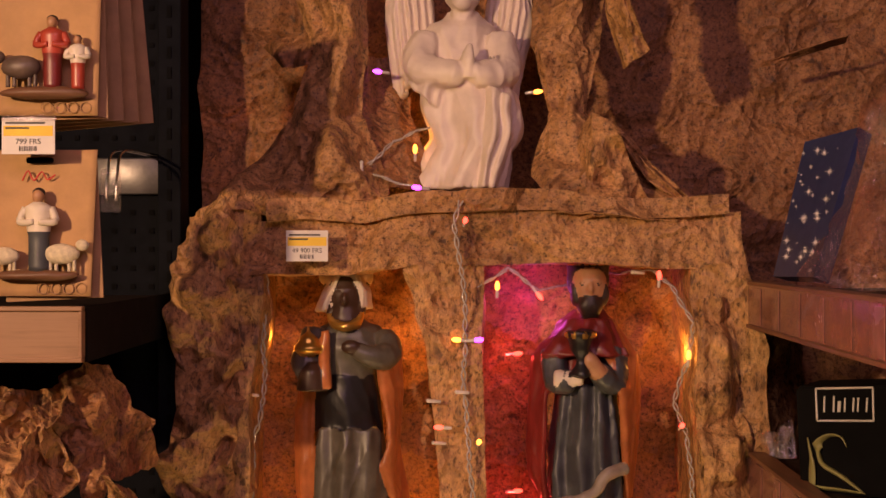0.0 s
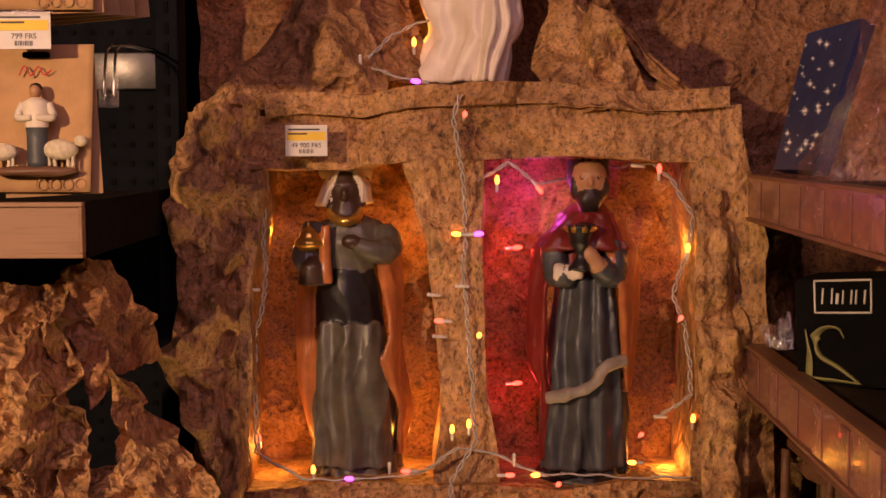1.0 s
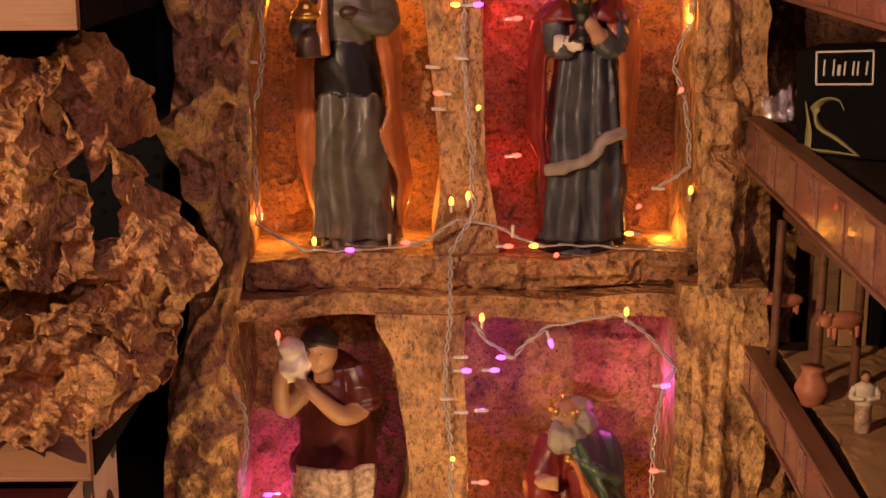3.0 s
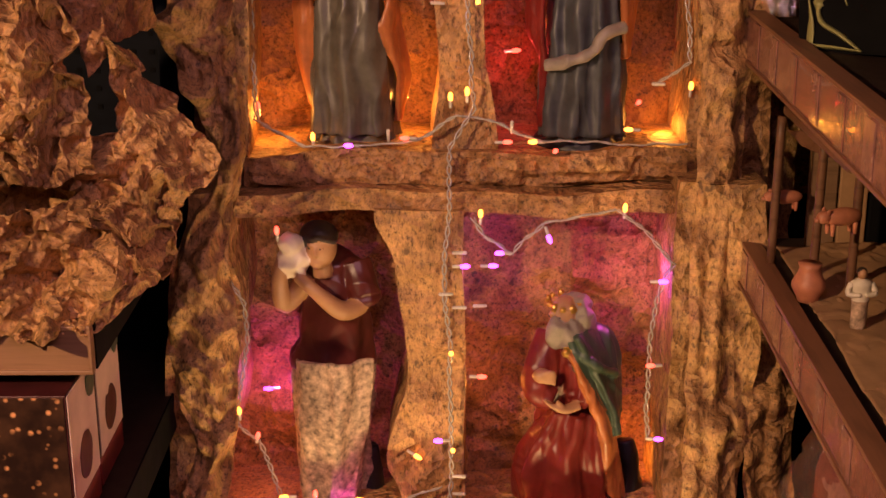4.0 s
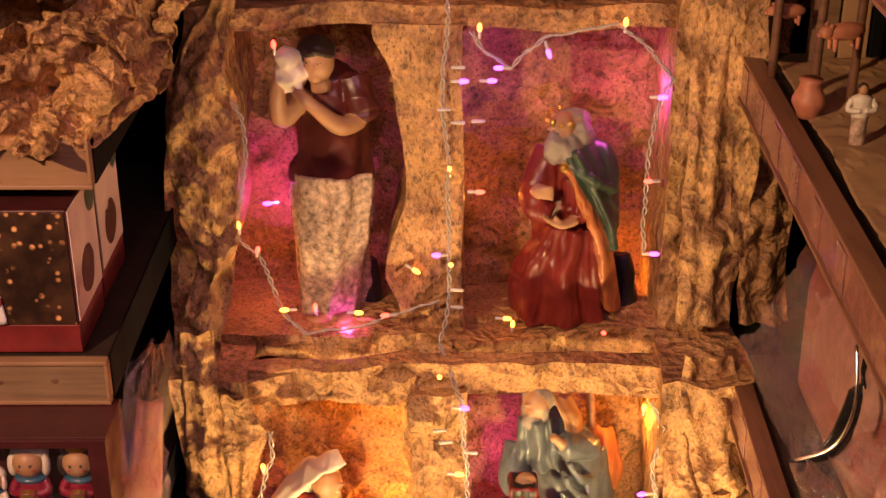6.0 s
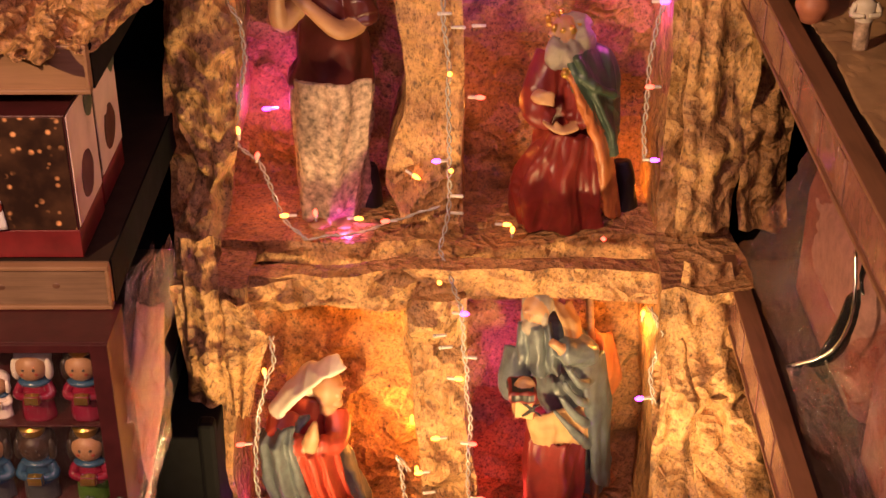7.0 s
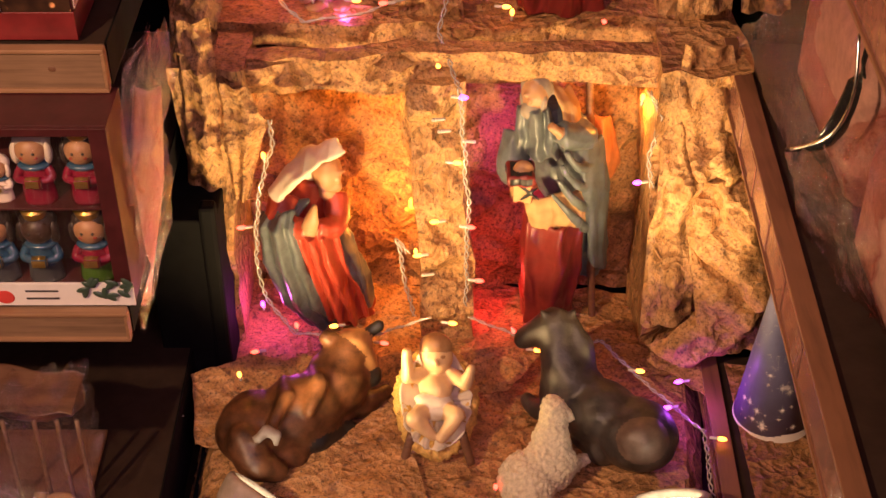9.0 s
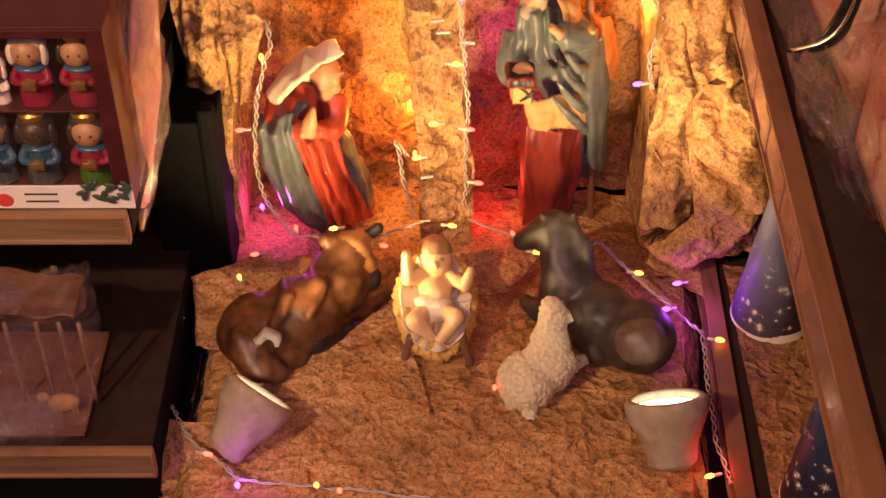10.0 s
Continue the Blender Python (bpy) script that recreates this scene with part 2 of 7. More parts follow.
def sheet(bm, fn, nu, nv, mat=0, thick=0.0):
    """A skin of fn(u, v) -> point for u, v in 0..1; with a thickness it becomes a closed slab."""
    pts = [[Vector(fn(i / nu, j / nv)) for j in range(nv + 1)] for i in range(nu + 1)]
    g = [[bm.verts.new(p) for p in row] for row in pts]

    def quad(*vs):
        bm.faces.new(vs).material_index = mat
    for i in range(nu):
        for j in range(nv):
            quad(g[i][j], g[i + 1][j], g[i + 1][j + 1], g[i][j + 1])
    if thick:
        h = []
        for i in range(nu + 1):
            row = []
            for j in range(nv + 1):
                du = pts[min(i + 1, nu)][j] - pts[max(i - 1, 0)][j]
                dv = pts[i][min(j + 1, nv)] - pts[i][max(j - 1, 0)]
                n = du.cross(dv)
                n = n.normalized() if n.length > 1e-12 else Vector((0, -1, 0))
                row.append(bm.verts.new(pts[i][j] - n * thick * (1 if n.y < 0 else -1)))
            h.append(row)
        for i in range(nu):
            for j in range(nv):
                quad(h[i][j], h[i][j + 1], h[i + 1][j + 1], h[i + 1][j])
            for j in (0, nv):
                quad(g[i][j], g[i + 1][j], h[i + 1][j], h[i][j])
        for j in range(nv):
            for i in (0, nu):
                quad(g[i][j], g[i][j + 1], h[i][j + 1], h[i][j])
    return bm


def lerp(stops, x):
    """Smooth value from [(x, value), ...]."""
    if x <= stops[0][0]:
        return stops[0][1]
    for (a, p), (b, q) in zip(stops, stops[1:]):
        if x <= b:
            s = (x - a) / (b - a)
            s = s * s * (3 - 2 * s)
            return p + (q - p) * s
    return stops[-1][1]


def body(bm, rings, seg=48, folds=0, depth=0.0, mat=0, start=0.0, tilt=0.0, steps=None):
    """A draped figure: rings of (z, x, y, rx, ry), smoothly joined; folds run down it."""
    rings = sorted(rings)
    zs = [r[0] for r in rings]
    steps = steps or max(8, int((zs[-1] - zs[0]) / 0.006))
    cols = []
    for i in range(steps + 1):
        z = zs[0] + (zs[-1] - zs[0]) * i / steps
        x, y, rx, ry = (lerp([(r[0], r[k]) for r in rings], z) for k in (1, 2, 3, 4))
        down = 1 - i / steps
        row = []
        for s in range(seg):
            a = 2 * math.pi * s / seg
            w = noise.noise(Vector((math.cos(a) * 1.3 + start, math.sin(a) * 1.3, z * 6))) * 1.6
            k = 1 + 1.9 * depth * (0.25 + 0.75 * down ** 0.7) * (0.35 + 1.2 * abs(noise.noise(Vector((math.cos(a) * 0.9, math.sin(a) * 0.9 + start, z * 4))))) * (0.35 - abs(math.sin((a * folds + start) / 2 + 1.3 * w + tilt * z)) + 0.35 * w) if folds else 1 + 0.03 * w
            row.append(bm.verts.new((x + rx * k * math.cos(a), y + ry * k * math.sin(a), z)))
        cols.append(row)
    for a, b in zip(cols, cols[1:]):
        for s in range(seg):
            bm.faces.new((a[s], a[(s + 1) % seg], b[(s + 1) % seg], b[s])).material_index = mat
    for row, flip in ((cols[0], 1), (cols[-1], 0)):
        bm.faces.new(row[::-1] if flip else row).material_index = mat
    return bm


def ball(bm, c, r, mat=0, seg=20, turn=None, rough=0.0):
    """An ellipsoid."""
    r = (r, r, r) if isinstance(r, (int, float)) else r
    m = Matrix.Translation(c) @ (turn or Matrix()) @ Matrix.Diagonal((*r, 1))
    rings = max(6, seg * 2 // 3)
    rows = []
    for j in range(1, rings):
        b = math.pi * j / rings
        rows.append([m @ Vector((math.sin(b) * math.cos(2 * math.pi * i / seg), math.sin(b) * math.sin(2 * math.pi * i / seg), math.cos(b))) for i in range(seg)])
    ends = [m @ Vector((0, 0, 1)), m @ Vector((0, 0, -1))]
    if rough:
        rows = [[q + noise.noise_vector(q * 90) * rough + noise.noise_vector(q * 35) * rough for q in row] for row in rows]
    rows = [[bm.verts.new(q) for q in row] for row in rows]
    top, low = bm.verts.new(ends[0]), bm.verts.new(ends[1])
    fs = [bm.faces.new((top, rows[0][i], rows[0][(i + 1) % seg])) for i in range(seg)]
    fs += [bm.faces.new((low, rows[-1][(i + 1) % seg], rows[-1][i])) for i in range(seg)]
    for u, v in zip(rows, rows[1:]):
        fs += [bm.faces.new((u[i], v[i], v[(i + 1) % seg], u[(i + 1) % seg])) for i in range(seg)]
    for f in fs:
        f.material_index = mat
    return bm


def tube(bm, points, radii, mat=0, seg=12, flat=1.0, close=True):
    """A tapered tube along points, smoothed by a spline."""
    pts = [Vector(p) for p in points]
    radii = radii if isinstance(radii, (list, tuple)) else [radii] * len(pts)
    path, rad = [], []
    for i in range(len(pts) - 1):
        p0, p1, p2, p3 = pts[max(0, i - 1)], pts[i], pts[i + 1], pts[min(len(pts) - 1, i + 2)]
        for s in range(5):
            t = s / 5
            path.append(0.5 * (2 * p1 + (p2 - p0) * t + (2 * p0 - 5 * p1 + 4 * p2 - p3) * t * t + (3 * p1 - p0 - 3 * p2 + p3) * t ** 3))
            rad.append(radii[i] + (radii[i + 1] - radii[i]) * t)
    path.append(pts[-1])
    rad.append(radii[-1])
    up = Vector((0.3, 0.2, 1)).normalized()
    rows = []
    for i, p in enumerate(path):
        d = (path[min(i + 1, len(path) - 1)] - path[max(i - 1, 0)]).normalized()
        side = d.cross(up)
        if side.length < 0.05:
            side = d.cross(Vector((1, 0, 0)))
        side.normalize()
        other = side.cross(d).normalized()
        rows.append([bm.verts.new(p + rad[i] * (side * math.cos(6.28319 * s / seg) + flat * other * math.sin(6.28319 * s / seg))) for s in range(seg)])
    for a, b in zip(rows, rows[1:]):
        for s in range(seg):
            bm.faces.new((a[s], a[(s + 1) % seg], b[(s + 1) % seg], b[s])).material_index = mat
    if close:
        for row in (rows[0], rows[-1]):
            bm.faces.new(row).material_index = mat
    return bm


B = bmesh.new

# ---- setting ----
part("floor", box(B(), -2.5, 2.5, -2.5, 2.6, -0.1, 0.0, 0), SHELF_TOP)
tagged(bpy.data.objects["floor"], "dark brown shop floor", "floor", kind="structure")
part("wall_north", box(B(), -2.5, 2.5, 2.35, 2.5, 0, 3.0, 0), BLACK)
tagged(bpy.data.objects["wall_north"], "dark shop wall behind the shelving", "wall", kind="structure")

SHOP_WALL = plain("shop_wall_paint", (0.38, 0.30, 0.24), 0.8)
for name, dims in (("wall_south", (-2.5, 2.5, -2.65, -2.5, 0, 3.0)), ("wall_west", (-2.65, -2.5, -2.65, 2.5, 0, 3.0)), ("wall_east", (2.5, 2.65, -2.65, 2.5, 0, 3.0))):
    tagged(part(name, box(B(), *dims, 0), SHOP_WALL), "plain beige shop wall", "wall", kind="structure")
tagged(part("ceiling", box(B(), -2.65, 2.65, -2.65, 2.5, 3.0, 3.1, 0), SHOP_WALL), "plain beige shop ceiling", "ceiling", kind="structure")

# pegboard behind the shelf bay, with a slotted upright
bm = box(B(), -1.1, -0.395, 1.98, 2.0, 0.0, 2.3, 0.001)
peg = thing("pegboard", (-0.75, 1.99, 0.0), "dark blue-black metal pegboard back of a shelf bay", "pegboard", kind="structure")
part("panel", bm, DARK_METAL, peg, smooth=False)
bm = box(B(), -0.392, -0.360, 1.94, 2.0, 0.0, 2.3, 0.002)
part("upright", bm, DARK_METAL, peg, smooth=False)
bm = B()
for i in range(9):
    for k in range(34):
        box(bm, -0.62 + i * 0.026, -0.613 + i * 0.026, 1.9775, 1.979, 1.13 + k * 0.026, 1.137 + k * 0.026, 0)
part("peg_holes", bm, BLACK, peg, smooth=False)
bm = B()
for k in range(40):
    box(bm, -0.379, -0.373, 1.9375, 1.939, 1.0 + k * 0.028, 1.016 + k * 0.028, 0)
part("slots", bm, BLACK, peg, smooth=False)

# rock-paper backdrop behind and above the stand
def back(u, v):
    p = Vector((-0.36 + 1.35 * u, 2.12 + 0.05 * u, 0.95 + 1.35 * v))
    return p + crumple(p, 0.007, 0.8)
bm = sheet(B(), back, 170, 170, thick=0.002)
tagged(part("backdrop", bm, ROCK_RED), "brown rock-print crumpled paper hung behind the stand", "backdrop", kind="structure")

# ---- the stand: three rows of niches wrapped in crumpled rock paper ----
stand = thing("nativity_stand", (0, 1.9, 0), "tiered nativity stand wrapped in crumpled brown rock-print paper", "display stand")


def lean(zs):
    """Shifts a block in x by its height: [(z, dx), ...]."""
    return lambda p: p + Vector((lerp(zs, p.z), 0, 0))


def pillar(name, x0, x1, y0, y1, z0, z1, amp=0.009, left=None, right=None, mat=ROCK_UP):
    """An upright whose left and right edges follow [(z, dx), ...]."""
    def warp(p):
        s = (p.x - x0) / (x1 - x0)
        return p + Vector(((1 - s) * (lerp(left, p.z) if left else 0) + s * (lerp(right, p.z) if right else 0), 0, 0))
    return part(name, rock_block(B(), x0, x1, y0, y1, z0, z1, amp, warp=warp), mat, stand)


def sag(p):
    """Uneven wrapping along a beam."""
    return p + Vector((0, 0.008 * noise.noise(Vector((p.x * 9, 3, p.z * 5))), 0.016 * noise.noise(Vector((p.x * 7, 8.5, p.z * 3)))))


ROW = [(1.86, 1.10, 1.525), (1.79, 0.585, 1.02), (1.66, 0.09, 0.55)]
# back panels of the niches
for (y, z0, z1) in ROW:
    def panel(u, v, y=y, z0=z0, z1=z1):
        p = Vector((-0.36 + 0.72 * u, y + 0.165, z0 - 0.03 + (z1 - z0 + 0.06) * v))
        return p + crumple(p, 0.010)
    # plain paper behind the lowest row, the darker copy behind the upper two
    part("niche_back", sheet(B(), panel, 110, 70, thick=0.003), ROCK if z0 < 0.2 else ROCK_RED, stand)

# row one
part("ledge", rock_block(B(), -0.23, 0.375, 1.845, 2.08, 1.594, 1.622, 0.007, warp=sag), ROCK, stand)
part("lintel", rock_block(B(), -0.335, 0.395, 1.86, 2.06, 1.522, 1.596, 0.008, warp=sag), ROCK, stand)
pillar("pillar", -0.35, -0.255, 1.86, 2.05, 1.08, 1.60, left=[(1.1, 0.03), (1.3, 0.0), (1.5, -0.005), (1.6, 0.03)], right=[(1.1, -0.01), (1.3, 0.0), (1.5, 0.015)])
pillar("pillar", -0.005, 0.055, 1.865, 2.03, 1.08, 1.53, left=[(1.1, -0.01), (1.2, 0.0), (1.4, -0.008), (1.47, -0.03), (1.53, -0.05)], right=[(1.1, 0.02), (1.25, 0.0)])
pillar("pillar", 0.332, 0.425, 1.86, 2.06, 1.05, 1.58, left=[(1.1, 0.0), (1.4, 0.004), (1.5, -0.005)], right=[(1.1, 0.02), (1.4, 0.0), (1.58, -0.03)])
part("shelf_beam", rock_block(B(), -0.27, 0.345, 1.85, 2.04, 1.052, 1.095, 0.007, warp=sag), ROCK, stand)
# row two
part("lintel", rock_block(B(), -0.30, 0.33, 1.81, 2.0, 1.020, 1.050, 0.006, warp=sag), ROCK, stand)
pillar("pillar", -0.385, -0.315, 1.79, 2.0, 0.53, 1.06, left=[(0.55, 0.0), (0.75, 0.0), (0.9, 0.012), (1.05, 0.055)], right=[(0.6, -0.005), (0.75, 0.03), (0.9, 0.045), (1.0, 0.04)])
pillar("pillar", -0.03, 0.03, 1.80, 1.97, 0.55, 1.03, left=[(0.6, -0.03), (0.66, -0.05), (0.8, -0.02), (0.95, -0.03), (1.02, -0.06)])
pillar("pillar", 0.312, 0.415, 1.79, 2.0, 0.52, 1.07, left=[(0.6, -0.008), (1.0, 0.0)], right=[(0.6, 0.0), (0.9, 0.02), (1.05, 0.01)])
part("shelf_beam", rock_block(B(), -0.345, 0.335, 1.775, 1.97, 0.540, 0.580, 0.007, warp=sag), ROCK, stand)
# row three
part("lintel", rock_block(B(), -0.335, 0.40, 1.695, 1.728, 0.527, 0.574, 0.008, warp=lambda p: p + Vector((0, 0, 0.006 * math.sin(9 * p.x + 1.0)))), ROCK, stand)
# slab added behind the lintel to keep light from leaking through the gap
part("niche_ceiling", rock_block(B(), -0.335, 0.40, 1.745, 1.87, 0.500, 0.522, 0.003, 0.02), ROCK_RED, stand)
pillar("pillar", -0.36, -0.285, 1.66, 1.85, 0.05, 0.57, left=[(0.1, 0.03), (0.4, 0.0), (0.55, -0.01)], right=[(0.1, -0.02), (0.3, -0.02), (0.5, 0.015)])
pillar("pillar", -0.02, 0.04, 1.675, 1.83, 0.06, 0.54, amp=0.015, right=[(0.1, 0.01), (0.4, -0.005)], left=[(0.1, -0.01), (0.5, -0.02)])
pillar("pillar", 0.30, 0.42, 1.65, 1.85, 0.05, 0.58, left=[(0.1, 0.01), (0.5, 0.0)], amp=0.014)

# platform
def ground(u, v):
    y = 1.05 + 0.75 * v
    p = Vector(((-0.37 + 0.02 * v) * (1 - u) + (0.35 + 0.07 * v) * u, y, 0.085))
    q = p + crumple(p, 0.013, 0.65)
    edge = min(u, 1 - u, v * 0.9)
    q.z -= 0.05 * max(0, 1 - edge / 0.04)
    return q
part("platform_sheet", sheet(B(), ground, 130, 130, thick=0.002), ROCK, stand)
part("platform_base", box(B(), -0.35, 0.36, 1.06, 1.9, 0.0, 0.055, 0.003), BLACK, stand, smooth=False)

# ---- loose folds of rock paper on the stand ----
def poly(pts, s):
    """A point at s in 0..1 along a polyline."""
    pts = [Vector(p) for p in pts]
    if s >= 1:
        return pts[-1].copy()
    k = s * (len(pts) - 1)
    i = int(k)
    return pts[i].lerp(pts[i + 1], k - i)


def cloth(bm, left, right, bulge=0.0, ripple=0.0, folds=3, crease=0.0, nu=22, nv=34, thick=0.003, mat=0, phase=0.0, k=1.0):
    """A hanging skin between two edges, bulging to the viewer, with folds down it."""
    def fn(u, v):
        p = poly(left, v).lerp(poly(right, v), u)
        p.y -= bulge * math.sin(math.pi * u) + ripple * math.sin(2 * math.pi * folds * u + phase + 1.3 * noise.noise(Vector((u * 2, v * 3, phase))))
        return p + crumple(p, crease, k) if crease else p
    return sheet(bm, fn, nu, nv, mat, thick)


def fold(name, left, right, bulge=0.02, crease=0.012, mat=ROCK_UP, n=(26, 40), parent=stand, ripple=0.004, k=1.0):
    return part(name, cloth(B(), left, right, bulge, ripple, 2, crease, int(n[0] * 2.3), int(n[1] * 2.0), 0.0015, k=k), mat, parent)


# rocks round the angel's niche
fold("rock_fold", [(-0.224, 1.970, 1.961), (-0.186, 1.950, 1.824), (-0.204, 1.930, 1.736), (-0.269, 1.900, 1.650), (-0.311, 1.880, 1.596)],
     [(-0.113, 1.970, 1.961), (-0.108, 1.950, 1.824), (-0.111, 1.930, 1.736), (-0.071, 1.900, 1.650), (-0.070, 1.870, 1.602)], 0.03, 0.016, ROCK)
fold("rock_fold", [(0.131, 1.970, 1.961), (0.122, 1.950, 1.832), (0.140, 1.930, 1.736), (0.111, 1.900, 1.650), (0.132, 1.870, 1.602)],
     [(0.229, 1.970, 1.961), (0.215, 1.950, 1.847), (0.190, 1.930, 1.736), (0.295, 1.910, 1.650), (0.341, 1.870, 1.592)], 0.03, 0.016, ROCK)
fold("rock_fold", [(-0.115, 1.990, 1.821), (-0.113, 1.960, 1.739), (-0.071, 1.900, 1.634)], [(-0.048, 2.030, 1.827), (-0.047, 2.000, 1.743), (0.005, 1.920, 1.631)], 0.0, 0.008, ROCK_RED, (12, 16))
# torn flaps standing proud, which throw the dark shapes beside the angel
fold("rock_flap", [(0.210, 1.900, 1.954), (0.217, 1.880, 1.867), (0.240, 1.900, 1.786)], [(0.236, 1.840, 1.941), (0.244, 1.830, 1.865), (0.272, 1.860, 1.811)], 0.01, 0.014, ROCK, (12, 22))
fold("rock_flap", [(0.172, 1.900, 1.695), (0.198, 1.860, 1.733), (0.224, 1.860, 1.718)], [(0.178, 1.870, 1.588), (0.193, 1.850, 1.595), (0.283, 1.860, 1.599)], 0.01, 0.016, ROCK, (16, 22))
fold("rock_flap", [(-0.264, 2.040, 1.849), (-0.227, 2.000, 1.807)], [(-0.154, 1.980, 1.864), (-0.176, 1.960, 1.810)], 0.012, 0.014, ROCK_RED, (14, 12))
fold("rock_flap", [(0.456, 2.030, 1.817), (0.460, 2.030, 1.811)], [(0.567, 1.980, 1.850), (0.574, 2.020, 1.843)], 0.004, 0.004, ROCK_RED, (18, 4))
# thin torn strips leaning out to the backdrop
for (x0, z0), (x1, z1) in (((0.205, 1.655), (0.262, 1.606)), ((0.232, 1.700), (0.330, 1.604))):
    fold("torn_strip", [(x0, 1.905, z0), ((x0 + x1) / 2 - 0.004, 1.900, (z0 + z1) / 2 - 0.010), (x1, 1.890, z1)], [(x0 + 0.010, 1.915, z0 + 0.008), ((x0 + x1) / 2 + 0.010, 1.905, (z0 + z1) / 2 + 0.008), (x1 + 0.012, 1.895, z1 + 0.004)], 0.004, 0.008, ROCK, (8, 20), k=1.5)
# flaps down the outer edges
fold("rock_flap", [(-0.327, 1.860, 1.603), (-0.351, 1.850, 1.521), (-0.360, 1.860, 1.432), (-0.338, 1.860, 1.372), (-0.356, 1.840, 1.315), (-0.360, 1.840, 1.258), (-0.303, 1.840, 1.095)],
     [(-0.265, 1.870, 1.622), (-0.262, 1.850, 1.521), (-0.268, 1.840, 1.433), (-0.263, 1.860, 1.372), (-0.262, 1.850, 1.314), (-0.273, 1.850, 1.233), (-0.269, 1.840, 1.094)], 0.02, 0.022, ROCK_UP, (26, 80), k=1.3)
fold("rock_flap", [(-0.291, 1.830, 1.209), (-0.299, 1.800, 1.058), (-0.353, 1.780, 0.979), (-0.367, 1.760, 0.890), (-0.362, 1.760, 0.792), (-0.341, 1.760, 0.708), (-0.378, 1.740, 0.628), (-0.373, 1.700, 0.506)],
     [(-0.258, 1.830, 1.209), (-0.270, 1.800, 1.058), (-0.292, 1.770, 0.982), (-0.277, 1.760, 0.890), (-0.273, 1.750, 0.796), (-0.289, 1.750, 0.712), (-0.296, 1.720, 0.638), (-0.326, 1.680, 0.519)], 0.02, 0.018, ROCK_UP, (24, 90), k=1.2)
fold("rock_flap", [(-0.361, 1.680, 0.633), (-0.352, 1.660, 0.529), (-0.363, 1.660, 0.454), (-0.367, 1.650, 0.354)],
     [(-0.313, 1.670, 0.639), (-0.300, 1.650, 0.535), (-0.304, 1.640, 0.467), (-0.314, 1.650, 0.354)], 0.015, 0.014, ROCK_UP, (12, 30))
fold("rock_flap", [(-0.302, 1.655, 0.559), (-0.303, 1.650, 0.489), (-0.302, 1.655, 0.360)], [(-0.263, 1.650, 0.553), (-0.235, 1.640, 0.500), (-0.281, 1.650, 0.364)], 0.006, 0.010, ROCK, (12, 24))
# lower right: sharply folded sheets
fold("rock_flap", [(0.318, 1.660, 0.619), (0.318, 1.640, 0.551), (0.364, 1.620, 0.396)], [(0.391, 1.680, 0.608), (0.411, 1.660, 0.539), (0.435, 1.600, 0.434)], 0.01, 0.014, ROCK, (22, 36), k=0.6)
fold("rock_flap", [(0.353, 1.640, 0.411), (0.350, 1.620, 0.326), (0.367, 1.600, 0.239), (0.372, 1.580, 0.223), (0.308, 1.550, 0.162)],
     [(0.431, 1.620, 0.434), (0.486, 1.620, 0.337), (0.498, 1.600, 0.240), (0.505, 1.600, 0.185), (0.405, 1.560, 0.130)], 0.03, 0.018, ROCK, (26, 44), k=0.6)
fold("rock_flap", [(0.308, 1.650, 0.545), (0.302, 1.630, 0.330), (0.303, 1.600, 0.185)], [(0.342, 1.650, 0.545), (0.365, 1.620, 0.338), (0.379, 1.600, 0.185)], 0.012, 0.012, ROCK_UP, (14, 40), k=0.7)
fold("rock_flap", [(0.335, 1.850, 1.487), (0.331, 1.840, 1.289), (0.335, 1.800, 1.094), (0.331, 1.770, 0.899), (0.317, 1.720, 0.637)],
     [(0.373, 1.860, 1.486), (0.404, 1.850, 1.287), (0.402, 1.820, 1.088), (0.395, 1.790, 0.892), (0.399, 1.740, 0.626)], 0.012, 0.010, ROCK_UP, (18, 100))
fold("rock_flap", [(0.417, 1.920, 1.446), (0.423, 1.920, 1.277), (0.423, 1.900, 1.131), (0.397, 1.880, 0.993), (0.408, 1.840, 0.848), (0.421, 1.760, 0.606)],
     [(0.498, 1.970, 1.443), (0.506, 1.970, 1.270), (0.502, 1.950, 1.120), (0.494, 1.920, 0.981), (0.490, 1.880, 0.833), (0.503, 1.800, 0.585)], 0.01, 0.014, ROCK_UP, (18, 90))
fold("rock_flap", [(0.357, 1.610, 0.433), (0.362, 1.590, 0.289), (0.368, 1.550, 0.184)], [(0.499, 1.630, 0.429), (0.515, 1.610, 0.273), (0.461, 1.560, 0.147)], 0.02, 0.015, ROCK, (30, 40), k=0.65)
# ragged torn hems hanging from the lintels
fold("torn_hem", [(-0.290, 1.698, 0.560), (-0.285, 1.690, 0.540), (-0.275, 1.690, 0.518)], [(0.010, 1.698, 0.560), (0.005, 1.690, 0.538), (0.000, 1.690, 0.522)], 0.004, 0.010, ROCK, (60, 8), k=1.4)
fold("torn_hem", [(-0.262, 1.846, 1.090), (-0.262, 1.842, 1.070), (-0.262, 1.846, 1.052)], [(0.330, 1.846, 1.090), (0.330, 1.842, 1.070), (0.330, 1.846, 1.056)], 0.003, 0.009, ROCK, (110, 8), k=1.4)

